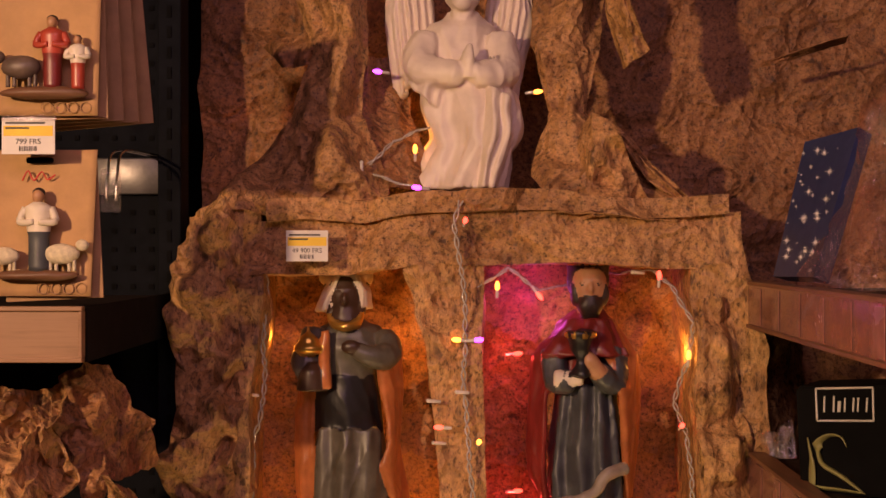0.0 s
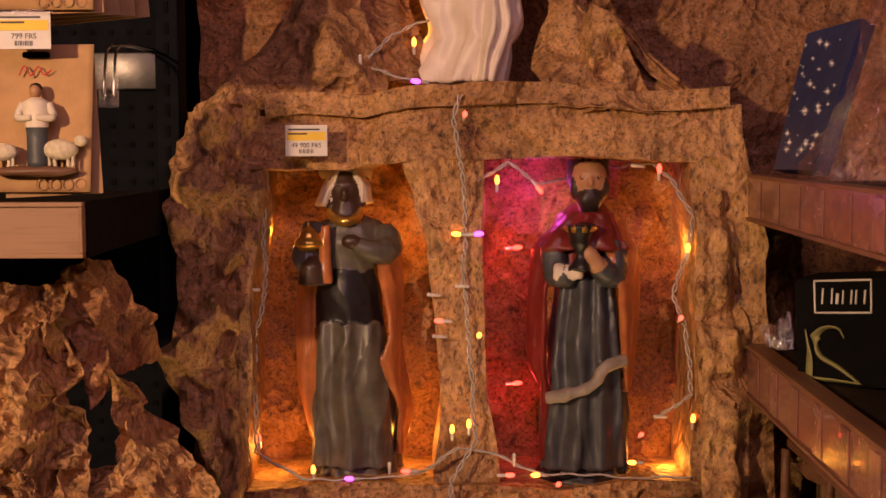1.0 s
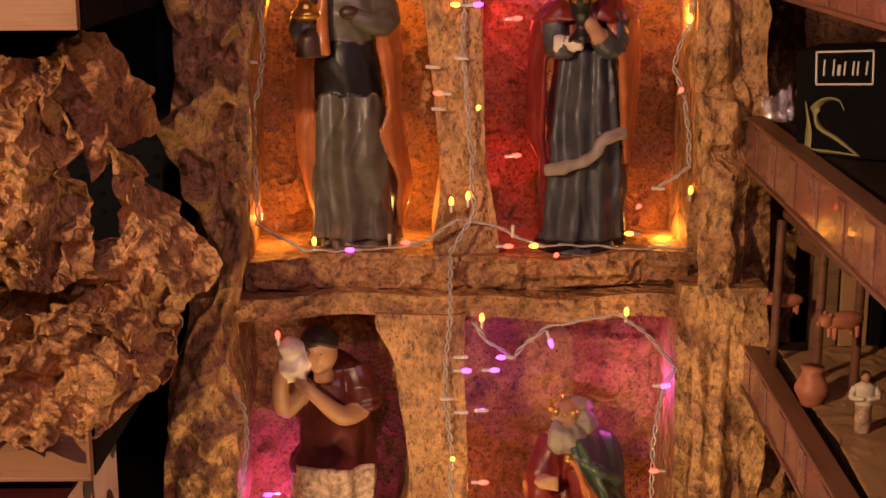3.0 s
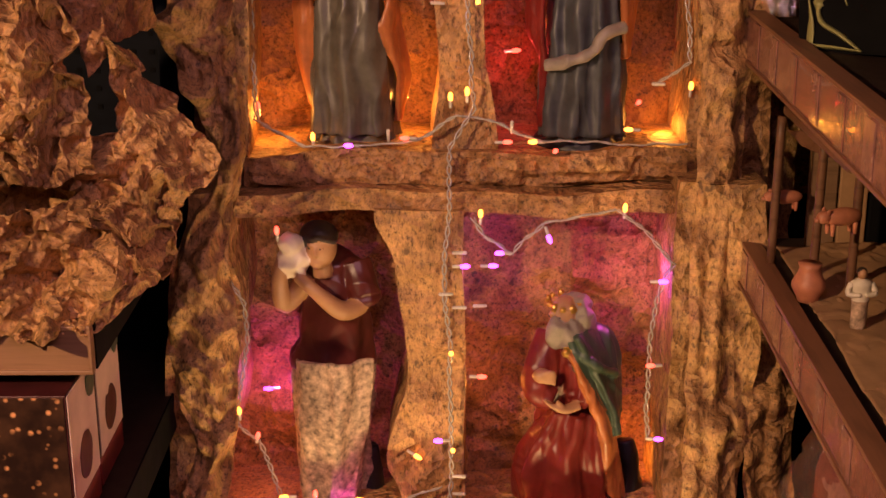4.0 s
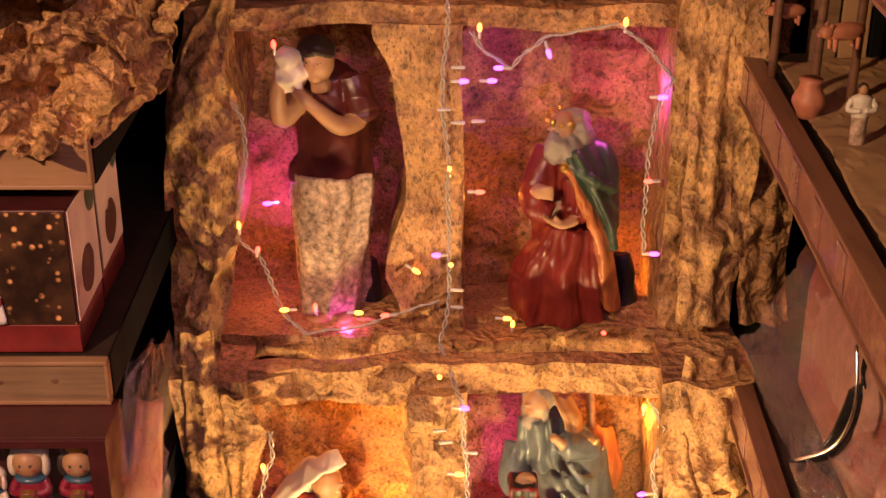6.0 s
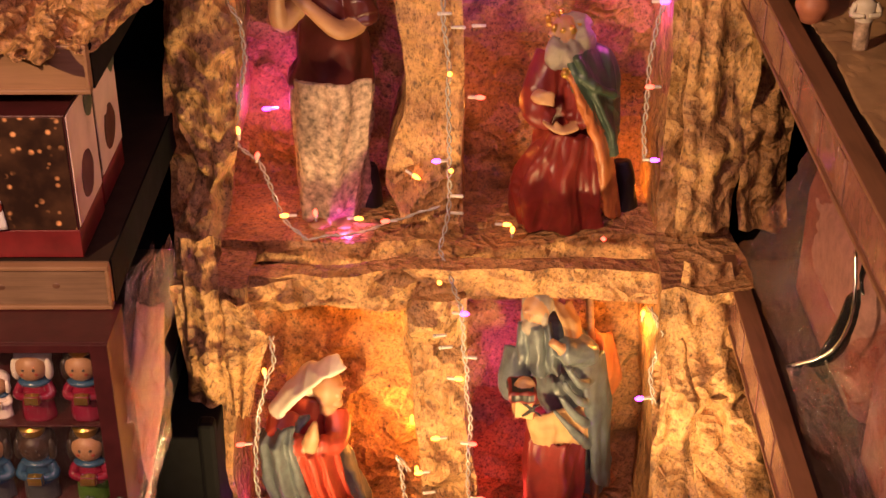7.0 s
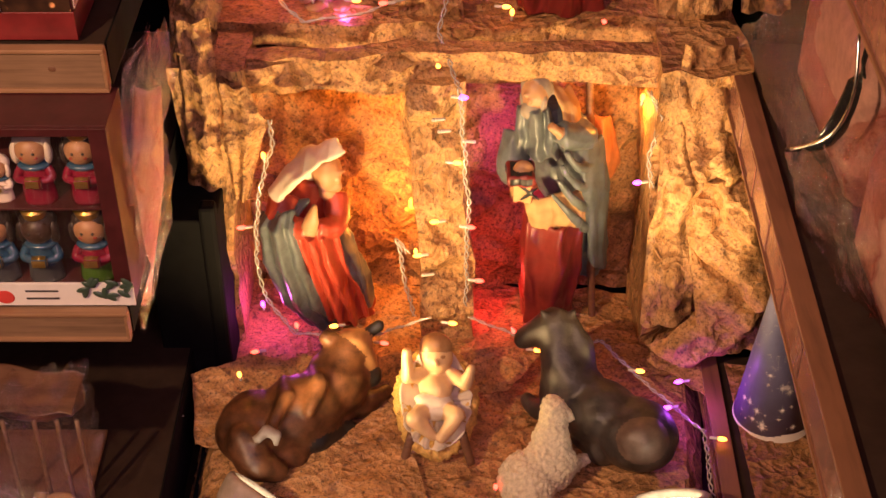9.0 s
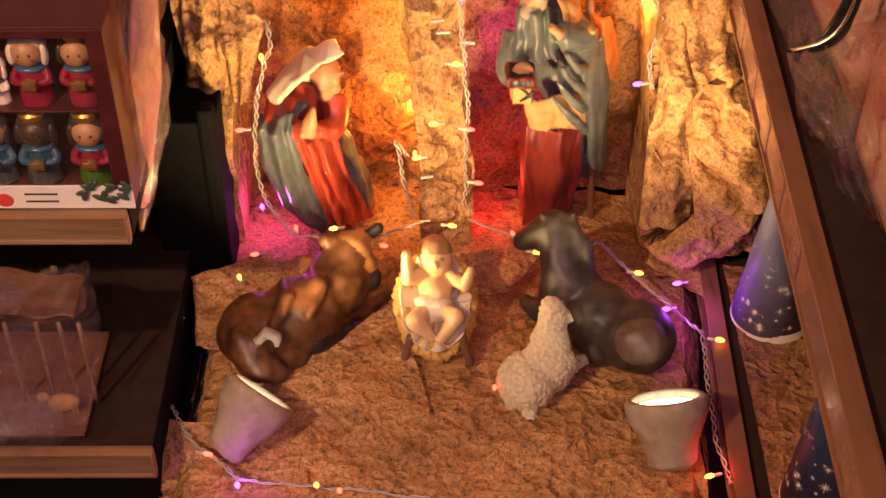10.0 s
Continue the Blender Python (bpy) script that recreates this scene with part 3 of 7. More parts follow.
# folds across the platform
fold("ground_fold", [(-0.360, 1.557, 0.130), (-0.352, 1.433, 0.100)], [(0.157, 1.605, 0.120), (0.070, 1.537, 0.090)], 0.0, 0.012, ROCK, (50, 16))
fold("ground_fold", [(-0.265, 1.334, 0.100), (-0.168, 1.286, 0.095)], [(-0.073, 1.492, 0.110), (-0.018, 1.307, 0.100)], 0.0, 0.016, ROCK, (30, 24), k=0.7)
fold("ground_fold", [(-0.369, 1.292, 0.100), (-0.377, 1.207, 0.060), (-0.377, 1.183, 0.030)], [(0.353, 1.322, 0.100), (0.352, 1.190, 0.080), (0.353, 1.166, 0.050)], 0.0, 0.014, ROCK, (80, 24), k=0.7)
fold("ground_fold", [(0.327, 1.611, 0.130), (0.308, 1.582, 0.110)], [(0.404, 1.611, 0.130), (0.385, 1.519, 0.100)], 0.0, 0.016, ROCK, (14, 14))


# ---- statues: one plain painted mesh each ----
def face_head(bm, c, r, skin, hair=None, beard=None, turn=0.0, eye=None):
    """Head with nose, brow and chin; turn: radians about the upright, 0 looks to the viewer."""
    c = Vector(c)
    t = Matrix.Rotation(turn, 4, "Z")
    ball(bm, c, (r * 0.82, r * 0.9, r * 1.12), skin, 24)
    ball(bm, c + t @ Vector((0, -r * 0.82, -r * 0.1)), (r * 0.15, r * 0.30, r * 0.30), skin, 10)
    ball(bm, c + t @ Vector((0, -r * 0.72, r * 0.28)), (r * 0.5, r * 0.2, r * 0.12), skin, 10)
    for s in (-1, 1):
        ball(bm, c + t @ Vector((s * r * 0.3, -r * 0.74, r * 0.1)), (r * 0.17, r * 0.10, r * 0.09), eye if eye is not None else hair if hair is not None else skin, 8)
    ball(bm, c + t @ Vector((0, -r * 0.55, -r * 0.72)), (r * 0.4, r * 0.35, r * 0.35), skin, 12)
    tube(bm, [c + Vector((0, 0.1 * r, -r * 0.7)), c + Vector((0, 0.2 * r, -r * 1.7))], r * 0.5, skin, 12)
    if hair is not None:
        ball(bm, c + t @ Vector((0, r * 0.25, r * 0.25)), (r * 0.95, r * 0.9, r * 1.05), hair, 20, rough=0.0015)
    if beard is not None:
        ball(bm, c + t @ Vector((0, -r * 0.5, -r * 0.85)), (r * 0.6, r * 0.48, r * 0.62), beard, 16, rough=0.002)
        for s in (-1, 1):
            ball(bm, c + t @ Vector((s * r * 0.62, -r * 0.3, -r * 0.35)), (r * 0.25, r * 0.35, r * 0.55), beard, 10, rough=0.001)


HARD = {"painted_skin", "painted_dark_skin", "gold_paint", "dark_hair_paint", "brown_wood", "ivory_resin"}


def statue(name, bm, mats, label, voxel=0.0021, drape=0.0030):
    """Casts all the shapes of a figure into one skin with blended joints; painted cloth gets irregular drapery."""
    bmesh.ops.recalc_face_normals(bm, faces=bm.faces)
    bmesh.ops.triangulate(bm, faces=bm.faces)
    tree = BVHTree.FromBMesh(bm)
    index = [f.material_index for f in bm.faces]
    me = bpy.data.meshes.new(name)
    bm.to_mesh(me)
    bm.free()
    src = new(name + "_form", me)
    m = src.modifiers.new("remesh", "REMESH")
    m.mode, m.voxel_size = "VOXEL", voxel
    k = src.modifiers.new("smooth", "SMOOTH")
    k.iterations, k.factor = 3, 0.5
    done = bpy.data.meshes.new_from_object(src.evaluated_get(bpy.context.evaluated_depsgraph_get()))
    bpy.data.objects.remove(src)
    bm = B()
    bm.from_mesh(done)
    bm.normal_update()
    shift = Vector((len(label), 0, 0))
    for f in bm.faces:
        f.material_index = index[tree.find_nearest(f.calc_center_median())[2]]
    moved = []
    for v in bm.verts:
        soft = sum(mats[f.material_index].name not in HARD or name == "angel_statue" for f in v.link_faces) / max(1, len(v.link_faces))
        q = v.co + noise.noise_vector(v.co * 9) * 0.035
        ridge = 0.32 - abs(noise.noise(Vector((q.x * 34, q.y * 26, q.z * 7)) + shift)) + 0.5 * (0.3 - abs(noise.noise(Vector((q.x * 60, q.y * 50, q.z * 17)) + shift)))
        moved.append(v.normal * drape * soft * ridge * 2.0)
    for v, d in zip(bm.verts, moved):
        v.co += d
    return tagged(part(name, bm, mats), label, "statue", "nativity statues")


# standing dark king with incense
bm = B()
Y = 1.935
body(bm, [(1.093, -0.122, 1.935, 0.065, 0.055), (1.155, -0.123, 1.935, 0.060, 0.050), (1.234, -0.127, 1.935, 0.052, 0.047), (1.309, -0.128, 1.935, 0.045, 0.043)], 72, 11, 0.12, 0)
body(bm, [(1.302, -0.129, 1.930, 0.047, 0.045), (1.345, -0.131, 1.930, 0.046, 0.045), (1.380, -0.128, 1.930, 0.039, 0.042)], 48, 0, 0, 1)
body(bm, [(1.376, -0.127, 1.930, 0.037, 0.042), (1.415, -0.123, 1.930, 0.050, 0.043), (1.438, -0.126, 1.930, 0.046, 0.036), (1.456, -0.131, 1.930, 0.019, 0.022)], 48, 6, 0.05, 0)
face_head(bm, (-0.132, 1.925, 1.486), 0.033, 2, 2, 2)
cloth(bm, [(-0.167, 1.898, 1.310), (-0.172, 1.892, 1.226), (-0.176, 1.885, 1.114)], [(-0.086, 1.898, 1.309), (-0.076, 1.892, 1.225), (-0.065, 1.885, 1.114)], 0.022, 0.0045, 2.5, thick=0.005, mat=0, nu=60, nv=50, phase=1.2)
cloth(bm, [(-0.149, 1.930, 1.519), (-0.166, 1.925, 1.492), (-0.176, 1.930, 1.465)], [(-0.132, 1.910, 1.527), (-0.141, 1.900, 1.496), (-0.152, 1.905, 1.470)], 0.01, 0.003, 2, thick=0.006, mat=3)
cloth(bm, [(-0.128, 1.910, 1.527), (-0.109, 1.900, 1.496), (-0.110, 1.905, 1.473)], [(-0.111, 1.930, 1.519), (-0.097, 1.925, 1.492), (-0.096, 1.930, 1.468)], 0.01, 0.003, 2, thick=0.006, mat=3)
ball(bm, (-0.133, 1.940, 1.512), (0.036, 0.036, 0.022), 3)
tube(bm, [(-0.154, 1.910, 1.460), (-0.146, 1.895, 1.449), (-0.130, 1.885, 1.446), (-0.115, 1.895, 1.450), (-0.110, 1.910, 1.462)], [0.004, 0.006, 0.007, 0.006, 0.004], 4)
tube(bm, [(-0.084, 1.920, 1.430), (-0.072, 1.900, 1.409), (-0.094, 1.880, 1.406), (-0.116, 1.875, 1.418)], [0.018, 0.018, 0.014, 0.009], 0)
ball(bm, (-0.122, 1.872, 1.420), (0.014, 0.009, 0.010), 2, 12)
tube(bm, [(-0.171, 1.920, 1.435), (-0.182, 1.900, 1.401), (-0.176, 1.885, 1.380)], [0.02, 0.022, 0.016], 0)
cloth(bm, [(-0.091, 1.900, 1.420), (-0.086, 1.900, 1.363), (-0.072, 1.895, 1.294), (-0.086, 1.890, 1.256), (-0.062, 1.900, 1.193), (-0.062, 1.910, 1.128)],
      [(-0.056, 1.930, 1.418), (-0.054, 1.930, 1.360), (-0.057, 1.935, 1.289), (-0.052, 1.930, 1.250), (-0.043, 1.935, 1.186), (-0.055, 1.940, 1.122)], 0.012, 0.004, 1, thick=0.006, mat=5, nv=50)
cloth(bm, [(-0.198, 1.940, 1.383), (-0.203, 1.940, 1.312), (-0.201, 1.940, 1.218), (-0.181, 1.940, 1.130)], [(-0.172, 1.910, 1.385), (-0.179, 1.910, 1.316), (-0.174, 1.915, 1.222), (-0.160, 1.920, 1.134)], 0.008, 0.004, 1, thick=0.005, mat=5)
body(bm, [(1.361, -0.175, 1.885, 0.021, 0.020), (1.387, -0.175, 1.885, 0.017, 0.020), (1.399, -0.175, 1.885, 0.009, 0.012)], 24, 0, 0, 2)
ball(bm, (-0.179, 1.878, 1.418), (0.020, 0.018, 0.010), 4, 16)
ball(bm, (-0.179, 1.878, 1.427), (0.013, 0.013, 0.012), 4, 16)
tube(bm, [(-0.179, 1.878, 1.432), (-0.179, 1.878, 1.447)], [0.004, 0.002], 4)
tube(bm, [(-0.158, 1.880, 1.441), (-0.156, 1.880, 1.365)], [0.005, 0.009], 5)
body(bm, [(1.090, -0.120, 1.935, 0.073, 0.062), (1.101, -0.120, 1.935, 0.069, 0.058)], 40, 0, 0, 2, steps=4)
statue("king_statue", bm, [GREY_CLOTH, BLACK_CLOTH, DARK_SKIN, CLOTH_WHITE, GOLD, ORANGE_CLOTH], "standing dark king statue in cream headcloth and grey robe")

# standing bearded king with goblet
bm = B()
body(bm, [(1.092, 0.195, 1.935, 0.061, 0.055), (1.170, 0.194, 1.935, 0.059, 0.050), (1.264, 0.195, 1.935, 0.052, 0.046), (1.374, 0.196, 1.935, 0.040, 0.040)], 72, 12, 0.12, 0)
body(bm, [(1.359, 0.193, 1.930, 0.044, 0.042), (1.413, 0.195, 1.935, 0.058, 0.045), (1.448, 0.195, 1.935, 0.039, 0.036), (1.466, 0.199, 1.935, 0.020, 0.020)], 48, 7, 0.05, 1)
face_head(bm, (0.198, 1.920, 1.500), 0.031, 2, 3, 3)
cloth(bm, [(0.157, 1.900, 1.369), (0.147, 1.892, 1.255), (0.135, 1.885, 1.111)], [(0.226, 1.900, 1.369), (0.238, 1.892, 1.255), (0.245, 1.885, 1.111)], 0.020, 0.0045, 3, thick=0.005, mat=0, nu=70, nv=60, phase=0.4)
tube(bm, [(0.198, 1.930, 1.515), (0.198, 1.930, 1.530)], [0.028, 0.030], 3, 20)
ball(bm, (0.198, 1.930, 1.530), (0.03, 0.03, 0.008), 6, 18)
cloth(bm, [(0.167, 1.930, 1.456), (0.120, 1.920, 1.406), (0.114, 1.920, 1.313), (0.112, 1.915, 1.252), (0.137, 1.920, 1.204), (0.133, 1.930, 1.115)],
      [(0.180, 1.905, 1.449), (0.163, 1.885, 1.409), (0.140, 1.890, 1.363), (0.138, 1.895, 1.255), (0.140, 1.900, 1.208), (0.141, 1.910, 1.120)], 0.012, 0.004, 1.5, thick=0.006, mat=1, nv=60)
cloth(bm, [(0.211, 1.905, 1.449), (0.216, 1.885, 1.409), (0.232, 1.875, 1.364), (0.239, 1.890, 1.286), (0.246, 1.910, 1.213)],
      [(0.229, 1.930, 1.456), (0.266, 1.920, 1.406), (0.269, 1.925, 1.359), (0.265, 1.930, 1.280), (0.257, 1.930, 1.210)], 0.016, 0.004, 1.5, thick=0.006, mat=7, nv=60)
cloth(bm, [(0.169, 1.905, 1.456), (0.129, 1.885, 1.409)], [(0.226, 1.905, 1.456), (0.248, 1.885, 1.408)], 0.018, 0.004, 3, thick=0.006, mat=1)
tube(bm, [(0.149, 1.900, 1.415), (0.152, 1.885, 1.375), (0.169, 1.868, 1.376)], [0.016, 0.017, 0.013], 0)
tube(bm, [(0.229, 1.900, 1.415), (0.228, 1.885, 1.371), (0.203, 1.868, 1.389)], [0.016, 0.017, 0.012], 0)
tube(bm, [(0.149, 1.872, 1.377), (0.184, 1.866, 1.379)], [0.011, 0.008], 4)
tube(bm, [(0.207, 1.866, 1.384), (0.193, 1.862, 1.404), (0.187, 1.862, 1.413)], [0.012, 0.011, 0.005], 2)
body(bm, [(1.382, 0.180, 1.860, 0.014, 0.014), (1.403, 0.180, 1.860, 0.006, 0.006), (1.422, 0.180, 1.860, 0.013, 0.014), (1.442, 0.181, 1.860, 0.020, 0.020)], 24, 0, 0, 5)
for i in range(9):
    a = i * 0.7
    p = Vector((0.181, 1.860, 1.437)) + Vector((0.019 * math.cos(a), 0.017 * math.sin(a), 0))
    ball(bm, p, 0.0042, 6, 8)
tube(bm, [(0.137, 1.872, 1.209), (0.169, 1.858, 1.217), (0.199, 1.858, 1.229), (0.214, 1.862, 1.251), (0.243, 1.876, 1.259)], 0.008, 8, 12, 1.0)
body(bm, [(1.089, 0.192, 1.935, 0.067, 0.062), (1.100, 0.193, 1.935, 0.064, 0.058)], 40, 0, 0, 5, steps=4)
statue("king_statue", bm, [SLATE, RED_CLOTH, SKIN, HAIR, CLOTH_WHITE, BLACK_CLOTH, GOLD, ORANGE_CLOTH, GREY_HAIR], "bearded king statue in red cape and slate robe with goblet")

# standing shepherd with a lamb on his shoulder
bm = B()
body(bm, [(0.565, -0.163, 1.865, 0.048, 0.045), (0.639, -0.159, 1.865, 0.052, 0.045), (0.746, -0.156, 1.865, 0.059, 0.046), (0.797, -0.153, 1.860, 0.057, 0.042)], 72, 7, 0.2, 0, 1.0, 9)
cloth(bm, [(-0.205, 1.818, 0.811), (-0.202, 1.812, 0.717), (-0.204, 1.820, 0.592)], [(-0.095, 1.818, 0.811), (-0.103, 1.815, 0.716), (-0.124, 1.825, 0.613)], 0.028, 0.0045, 2, thick=0.005, nu=60, nv=50, phase=0.5)
body(bm, [(0.790, -0.158, 1.860, 0.062, 0.050), (0.835, -0.152, 1.860, 0.050, 0.046), (0.903, -0.150, 1.860, 0.045, 0.042), (0.940, -0.151, 1.860, 0.039, 0.034), (0.959, -0.155, 1.860, 0.016, 0.018)], 56, 7, 0.07, 1)
face_head(bm, (-0.164, 1.818, 0.974), 0.026, 2, None, None, -0.3, 3)
ball(bm, (-0.168, 1.824, 0.988), (0.027, 0.027, 0.020), 3, 20, rough=0.0015)
ball(bm, (-0.184, 1.832, 0.972), (0.012, 0.018, 0.020), 3, 14, rough=0.001)
tube(bm, [(-0.189, 1.822, 0.978), (-0.168, 1.793, 0.992), (-0.142, 1.806, 0.984)], 0.003, 3)
tube(bm, [(-0.123, 1.850, 0.939), (-0.107, 1.830, 0.896)], [0.024, 0.022], 1, 16)
ball(bm, (-0.107, 1.830, 0.896), (0.021, 0.02, 0.012), 1, 16)
tube(bm, [(-0.111, 1.825, 0.888), (-0.137, 1.800, 0.888), (-0.169, 1.790, 0.917), (-0.196, 1.800, 0.938)], [0.013, 0.014, 0.010, 0.008], 2)
tube(bm, [(-0.185, 1.840, 0.926), (-0.217, 1.830, 0.887), (-0.221, 1.810, 0.932), (-0.215, 1.810, 0.964)], [0.016, 0.014, 0.011, 0.008], 2)
ball(bm, (-0.202, 1.810, 0.959), (0.022, 0.020, 0.026), 4, 28, rough=0.004)
ball(bm, (-0.204, 1.800, 0.983), (0.015, 0.016, 0.015), 4, 22, rough=0.003)
tube(bm, [(-0.192, 1.800, 0.948), (-0.187, 1.800, 0.930)], [0.007, 0.005], 4)
ball(bm, (-0.180, 1.830, 0.583), (0.018, 0.026, 0.008), 2, 14)
ball(bm, (-0.143, 1.830, 0.583), (0.018, 0.026, 0.008), 2, 14)
tube(bm, [(-0.108, 1.890, 0.645), (-0.105, 1.890, 0.551)], [0.012, 0.02], 5)
ball(bm, (-0.154, 1.860, 0.556), (0.075, 0.055, 0.012), 5, 24, rough=0.004)
statue("shepherd_statue", bm, [LINEN, MAROON, SKIN, HAIR, IVORY, BLACK_CLOTH, OX_HIDE], "standing shepherd statue in maroon tunic holding a lamb")

# kneeling old king, bent forward over his hands
bm = B()
body(bm, [(0.568, 0.180, 1.862, 0.078, 0.060), (0.610, 0.172, 1.860, 0.076, 0.058), (0.650, 0.168, 1.858, 0.058, 0.053), (0.700, 0.180, 1.860, 0.048, 0.046), (0.750, 0.188, 1.865, 0.043, 0.042), (0.800, 0.186, 1.860, 0.040, 0.038), (0.838, 0.176, 1.852, 0.024, 0.026)], 80, 7, 0.14, 0, 2.0, 14)
tube(bm, [(0.190, 1.850, 0.715), (0.142, 1.826, 0.672), (0.122, 1.822, 0.640), (0.132, 1.824, 0.590)], [0.034, 0.030, 0.024, 0.022], 0, 20)
tube(bm, [(0.198, 1.840, 0.700), (0.176, 1.814, 0.655), (0.172, 1.812, 0.625), (0.195, 1.816, 0.590)], [0.032, 0.027, 0.022, 0.018], 0, 20)
cloth(bm, [(0.152, 1.806, 0.738), (0.120, 1.800, 0.682), (0.106, 1.800, 0.640), (0.120, 1.806, 0.582)],
      [(0.214, 1.802, 0.732), (0.222, 1.796, 0.682), (0.226, 1.798, 0.630), (0.236, 1.806, 0.582)], 0.018, 0.007, 2.2, thick=0.008, mat=0, nu=56, nv=44, phase=0.6)
tube(bm, [(0.186, 1.860, 0.730), (0.182, 1.850, 0.790), (0.166, 1.845, 0.840)], [0.045, 0.044, 0.030], 0, 24)
face_head(bm, (0.168, 1.832, 0.868), 0.025, 1, None, None, -0.8, 6)
for c, r in (((0.156, 1.812, 0.850), (0.014, 0.012, 0.020)), ((0.168, 1.808, 0.846), (0.014, 0.010, 0.019)), ((0.178, 1.814, 0.852), (0.013, 0.012, 0.018)), ((0.192, 1.830, 0.866), (0.014, 0.020, 0.020)), ((0.198, 1.838, 0.858), (0.012, 0.016, 0.014)), ((0.182, 1.842, 0.880), (0.022, 0.022, 0.016))):
    ball(bm, c, r, 2, 20, rough=0.004)
for i in range(11):
    c = i * 0.571
    ball(bm, Vector((0.168, 1.838, 0.886)) + Vector((0.023 * math.cos(c), 0.023 * math.sin(c), 0.005 * math.sin(c))), (0.005, 0.005, 0.0075 if i % 2 else 0.0045), 3, 8)
cloth(bm, [(0.170, 1.808, 0.846), (0.180, 1.797, 0.815), (0.202, 1.795, 0.772), (0.226, 1.800, 0.735), (0.238, 1.808, 0.705)],
      [(0.206, 1.850, 0.854), (0.236, 1.866, 0.815), (0.254, 1.875, 0.775), (0.257, 1.872, 0.735), (0.249, 1.862, 0.698)], 0.030, 0.005, 2.5, thick=0.007, mat=5, nu=40, nv=44, phase=1.5)
ball(bm, (0.216, 1.862, 0.782), (0.036, 0.032, 0.062), 5, 24)
for k in range(3):
    tube(bm, [(0.178, 1.797, 0.828 - 0.010 * k), (0.215, 1.795 + 0.012 * k, 0.806 - 0.022 * k), (0.250, 1.840, 0.776 - 0.028 * k)], [0.003, 0.007, 0.004], 5, 10)
cloth(bm, [(0.168, 1.803, 0.826), (0.187, 1.792, 0.784), (0.204, 1.788, 0.740), (0.217, 1.790, 0.700), (0.221, 1.796, 0.650), (0.230, 1.806, 0.606)],
      [(0.177, 1.800, 0.828), (0.203, 1.796, 0.786), (0.227, 1.796, 0.740), (0.242, 1.808, 0.693), (0.252, 1.818, 0.645), (0.262, 1.830, 0.590)], 0.010, 0.003, 1, thick=0.007, mat=4, nu=24, nv=50)
ball(bm, (0.168, 1.796, 0.826), (0.007, 0.006, 0.007), 3, 10)
tube(bm, [(0.152, 1.838, 0.838), (0.137, 1.822, 0.800), (0.132, 1.806, 0.768), (0.152, 1.800, 0.757)], [0.022, 0.024, 0.021, 0.014], 0, 16)
tube(bm, [(0.182, 1.826, 0.800), (0.190, 1.810, 0.765), (0.184, 1.798, 0.752)], [0.024, 0.020, 0.014], 0, 16)
ball(bm, (0.136, 1.788, 0.796), (0.015, 0.010, 0.010), 1, 14)
for i in range(4):
    tube(bm, [(0.138, 1.783, 0.802 - 0.004 * i), (0.149, 1.780, 0.804 - 0.005 * i), (0.153, 1.783, 0.800 - 0.005 * i)], [0.004, 0.0035, 0.0025], 1, 8)
tube(bm, [(0.186, 1.790, 0.752), (0.166, 1.782, 0.748), (0.150, 1.780, 0.754), (0.139, 1.780, 0.762)], [0.011, 0.010, 0.006, 0.003], 1, 12, 0.6)
tube(bm, [(0.166, 1.780, 0.750), (0.155, 1.778, 0.763)], [0.005, 0.003], 1, 8)
tube(bm, [(0.264, 1.872, 0.660), (0.270, 1.865, 0.600), (0.262, 1.860, 0.570)], [0.012, 0.020, 0.024], 6, 14)
ball(bm, (0.194, 1.865, 0.566), (0.092, 0.058, 0.014), 6, 30, rough=0.004)
statue("king_statue", bm, [RED_CLOTH, SKIN, GREY_HAIR, GOLD, ORANGE_CLOTH, GREEN_CLOTH, BLACK_CLOTH], "kneeling grey-bearded king statue in red robe and green cape")

# kneeling woman, leaning over
bm = B()
body(bm, [(0.055, -0.156, 1.735, 0.060, 0.046), (0.121, -0.172, 1.735, 0.060, 0.050), (0.189, -0.190, 1.735, 0.056, 0.046), (0.255, -0.207, 1.735, 0.048, 0.040), (0.317, -0.205, 1.730, 0.044, 0.036), (0.351, -0.186, 1.722, 0.025, 0.020)], 64, 6, 0.12, 0, 0.7, 8)
face_head(bm, (-0.166, 1.700, 0.377), 0.027, 1, None, None, 0.9)
cloth(bm, [(-0.150, 1.702, 0.436), (-0.190, 1.704, 0.418), (-0.225, 1.702, 0.385), (-0.257, 1.700, 0.345)], [(-0.134, 1.682, 0.422), (-0.168, 1.673, 0.411), (-0.203, 1.670, 0.380), (-0.236, 1.680, 0.336)], 0.010, 0.002, 1.5, thick=0.006, mat=2, nu=30, nv=36)
ball(bm, (-0.190, 1.722, 0.378), (0.026, 0.026, 0.024), 2, 18)
cloth(bm, [(-0.251, 1.690, 0.325), (-0.269, 1.670, 0.305), (-0.266, 1.670, 0.236), (-0.245, 1.675, 0.155), (-0.198, 1.710, 0.067)],
      [(-0.213, 1.660, 0.338), (-0.215, 1.645, 0.319), (-0.205, 1.650, 0.252), (-0.185, 1.660, 0.167), (-0.160, 1.690, 0.090)], 0.018, 0.005, 2.5, thick=0.006, mat=3, nu=36, nv=40)
cloth(bm, [(-0.215, 1.655, 0.306), (-0.198, 1.660, 0.233), (-0.176, 1.680, 0.116)], [(-0.156, 1.665, 0.298), (-0.140, 1.675, 0.221), (-0.114, 1.690, 0.112)], 0.026, 0.008, 3, thick=0.005, mat=0, nu=50, nv=40, phase=0.8)
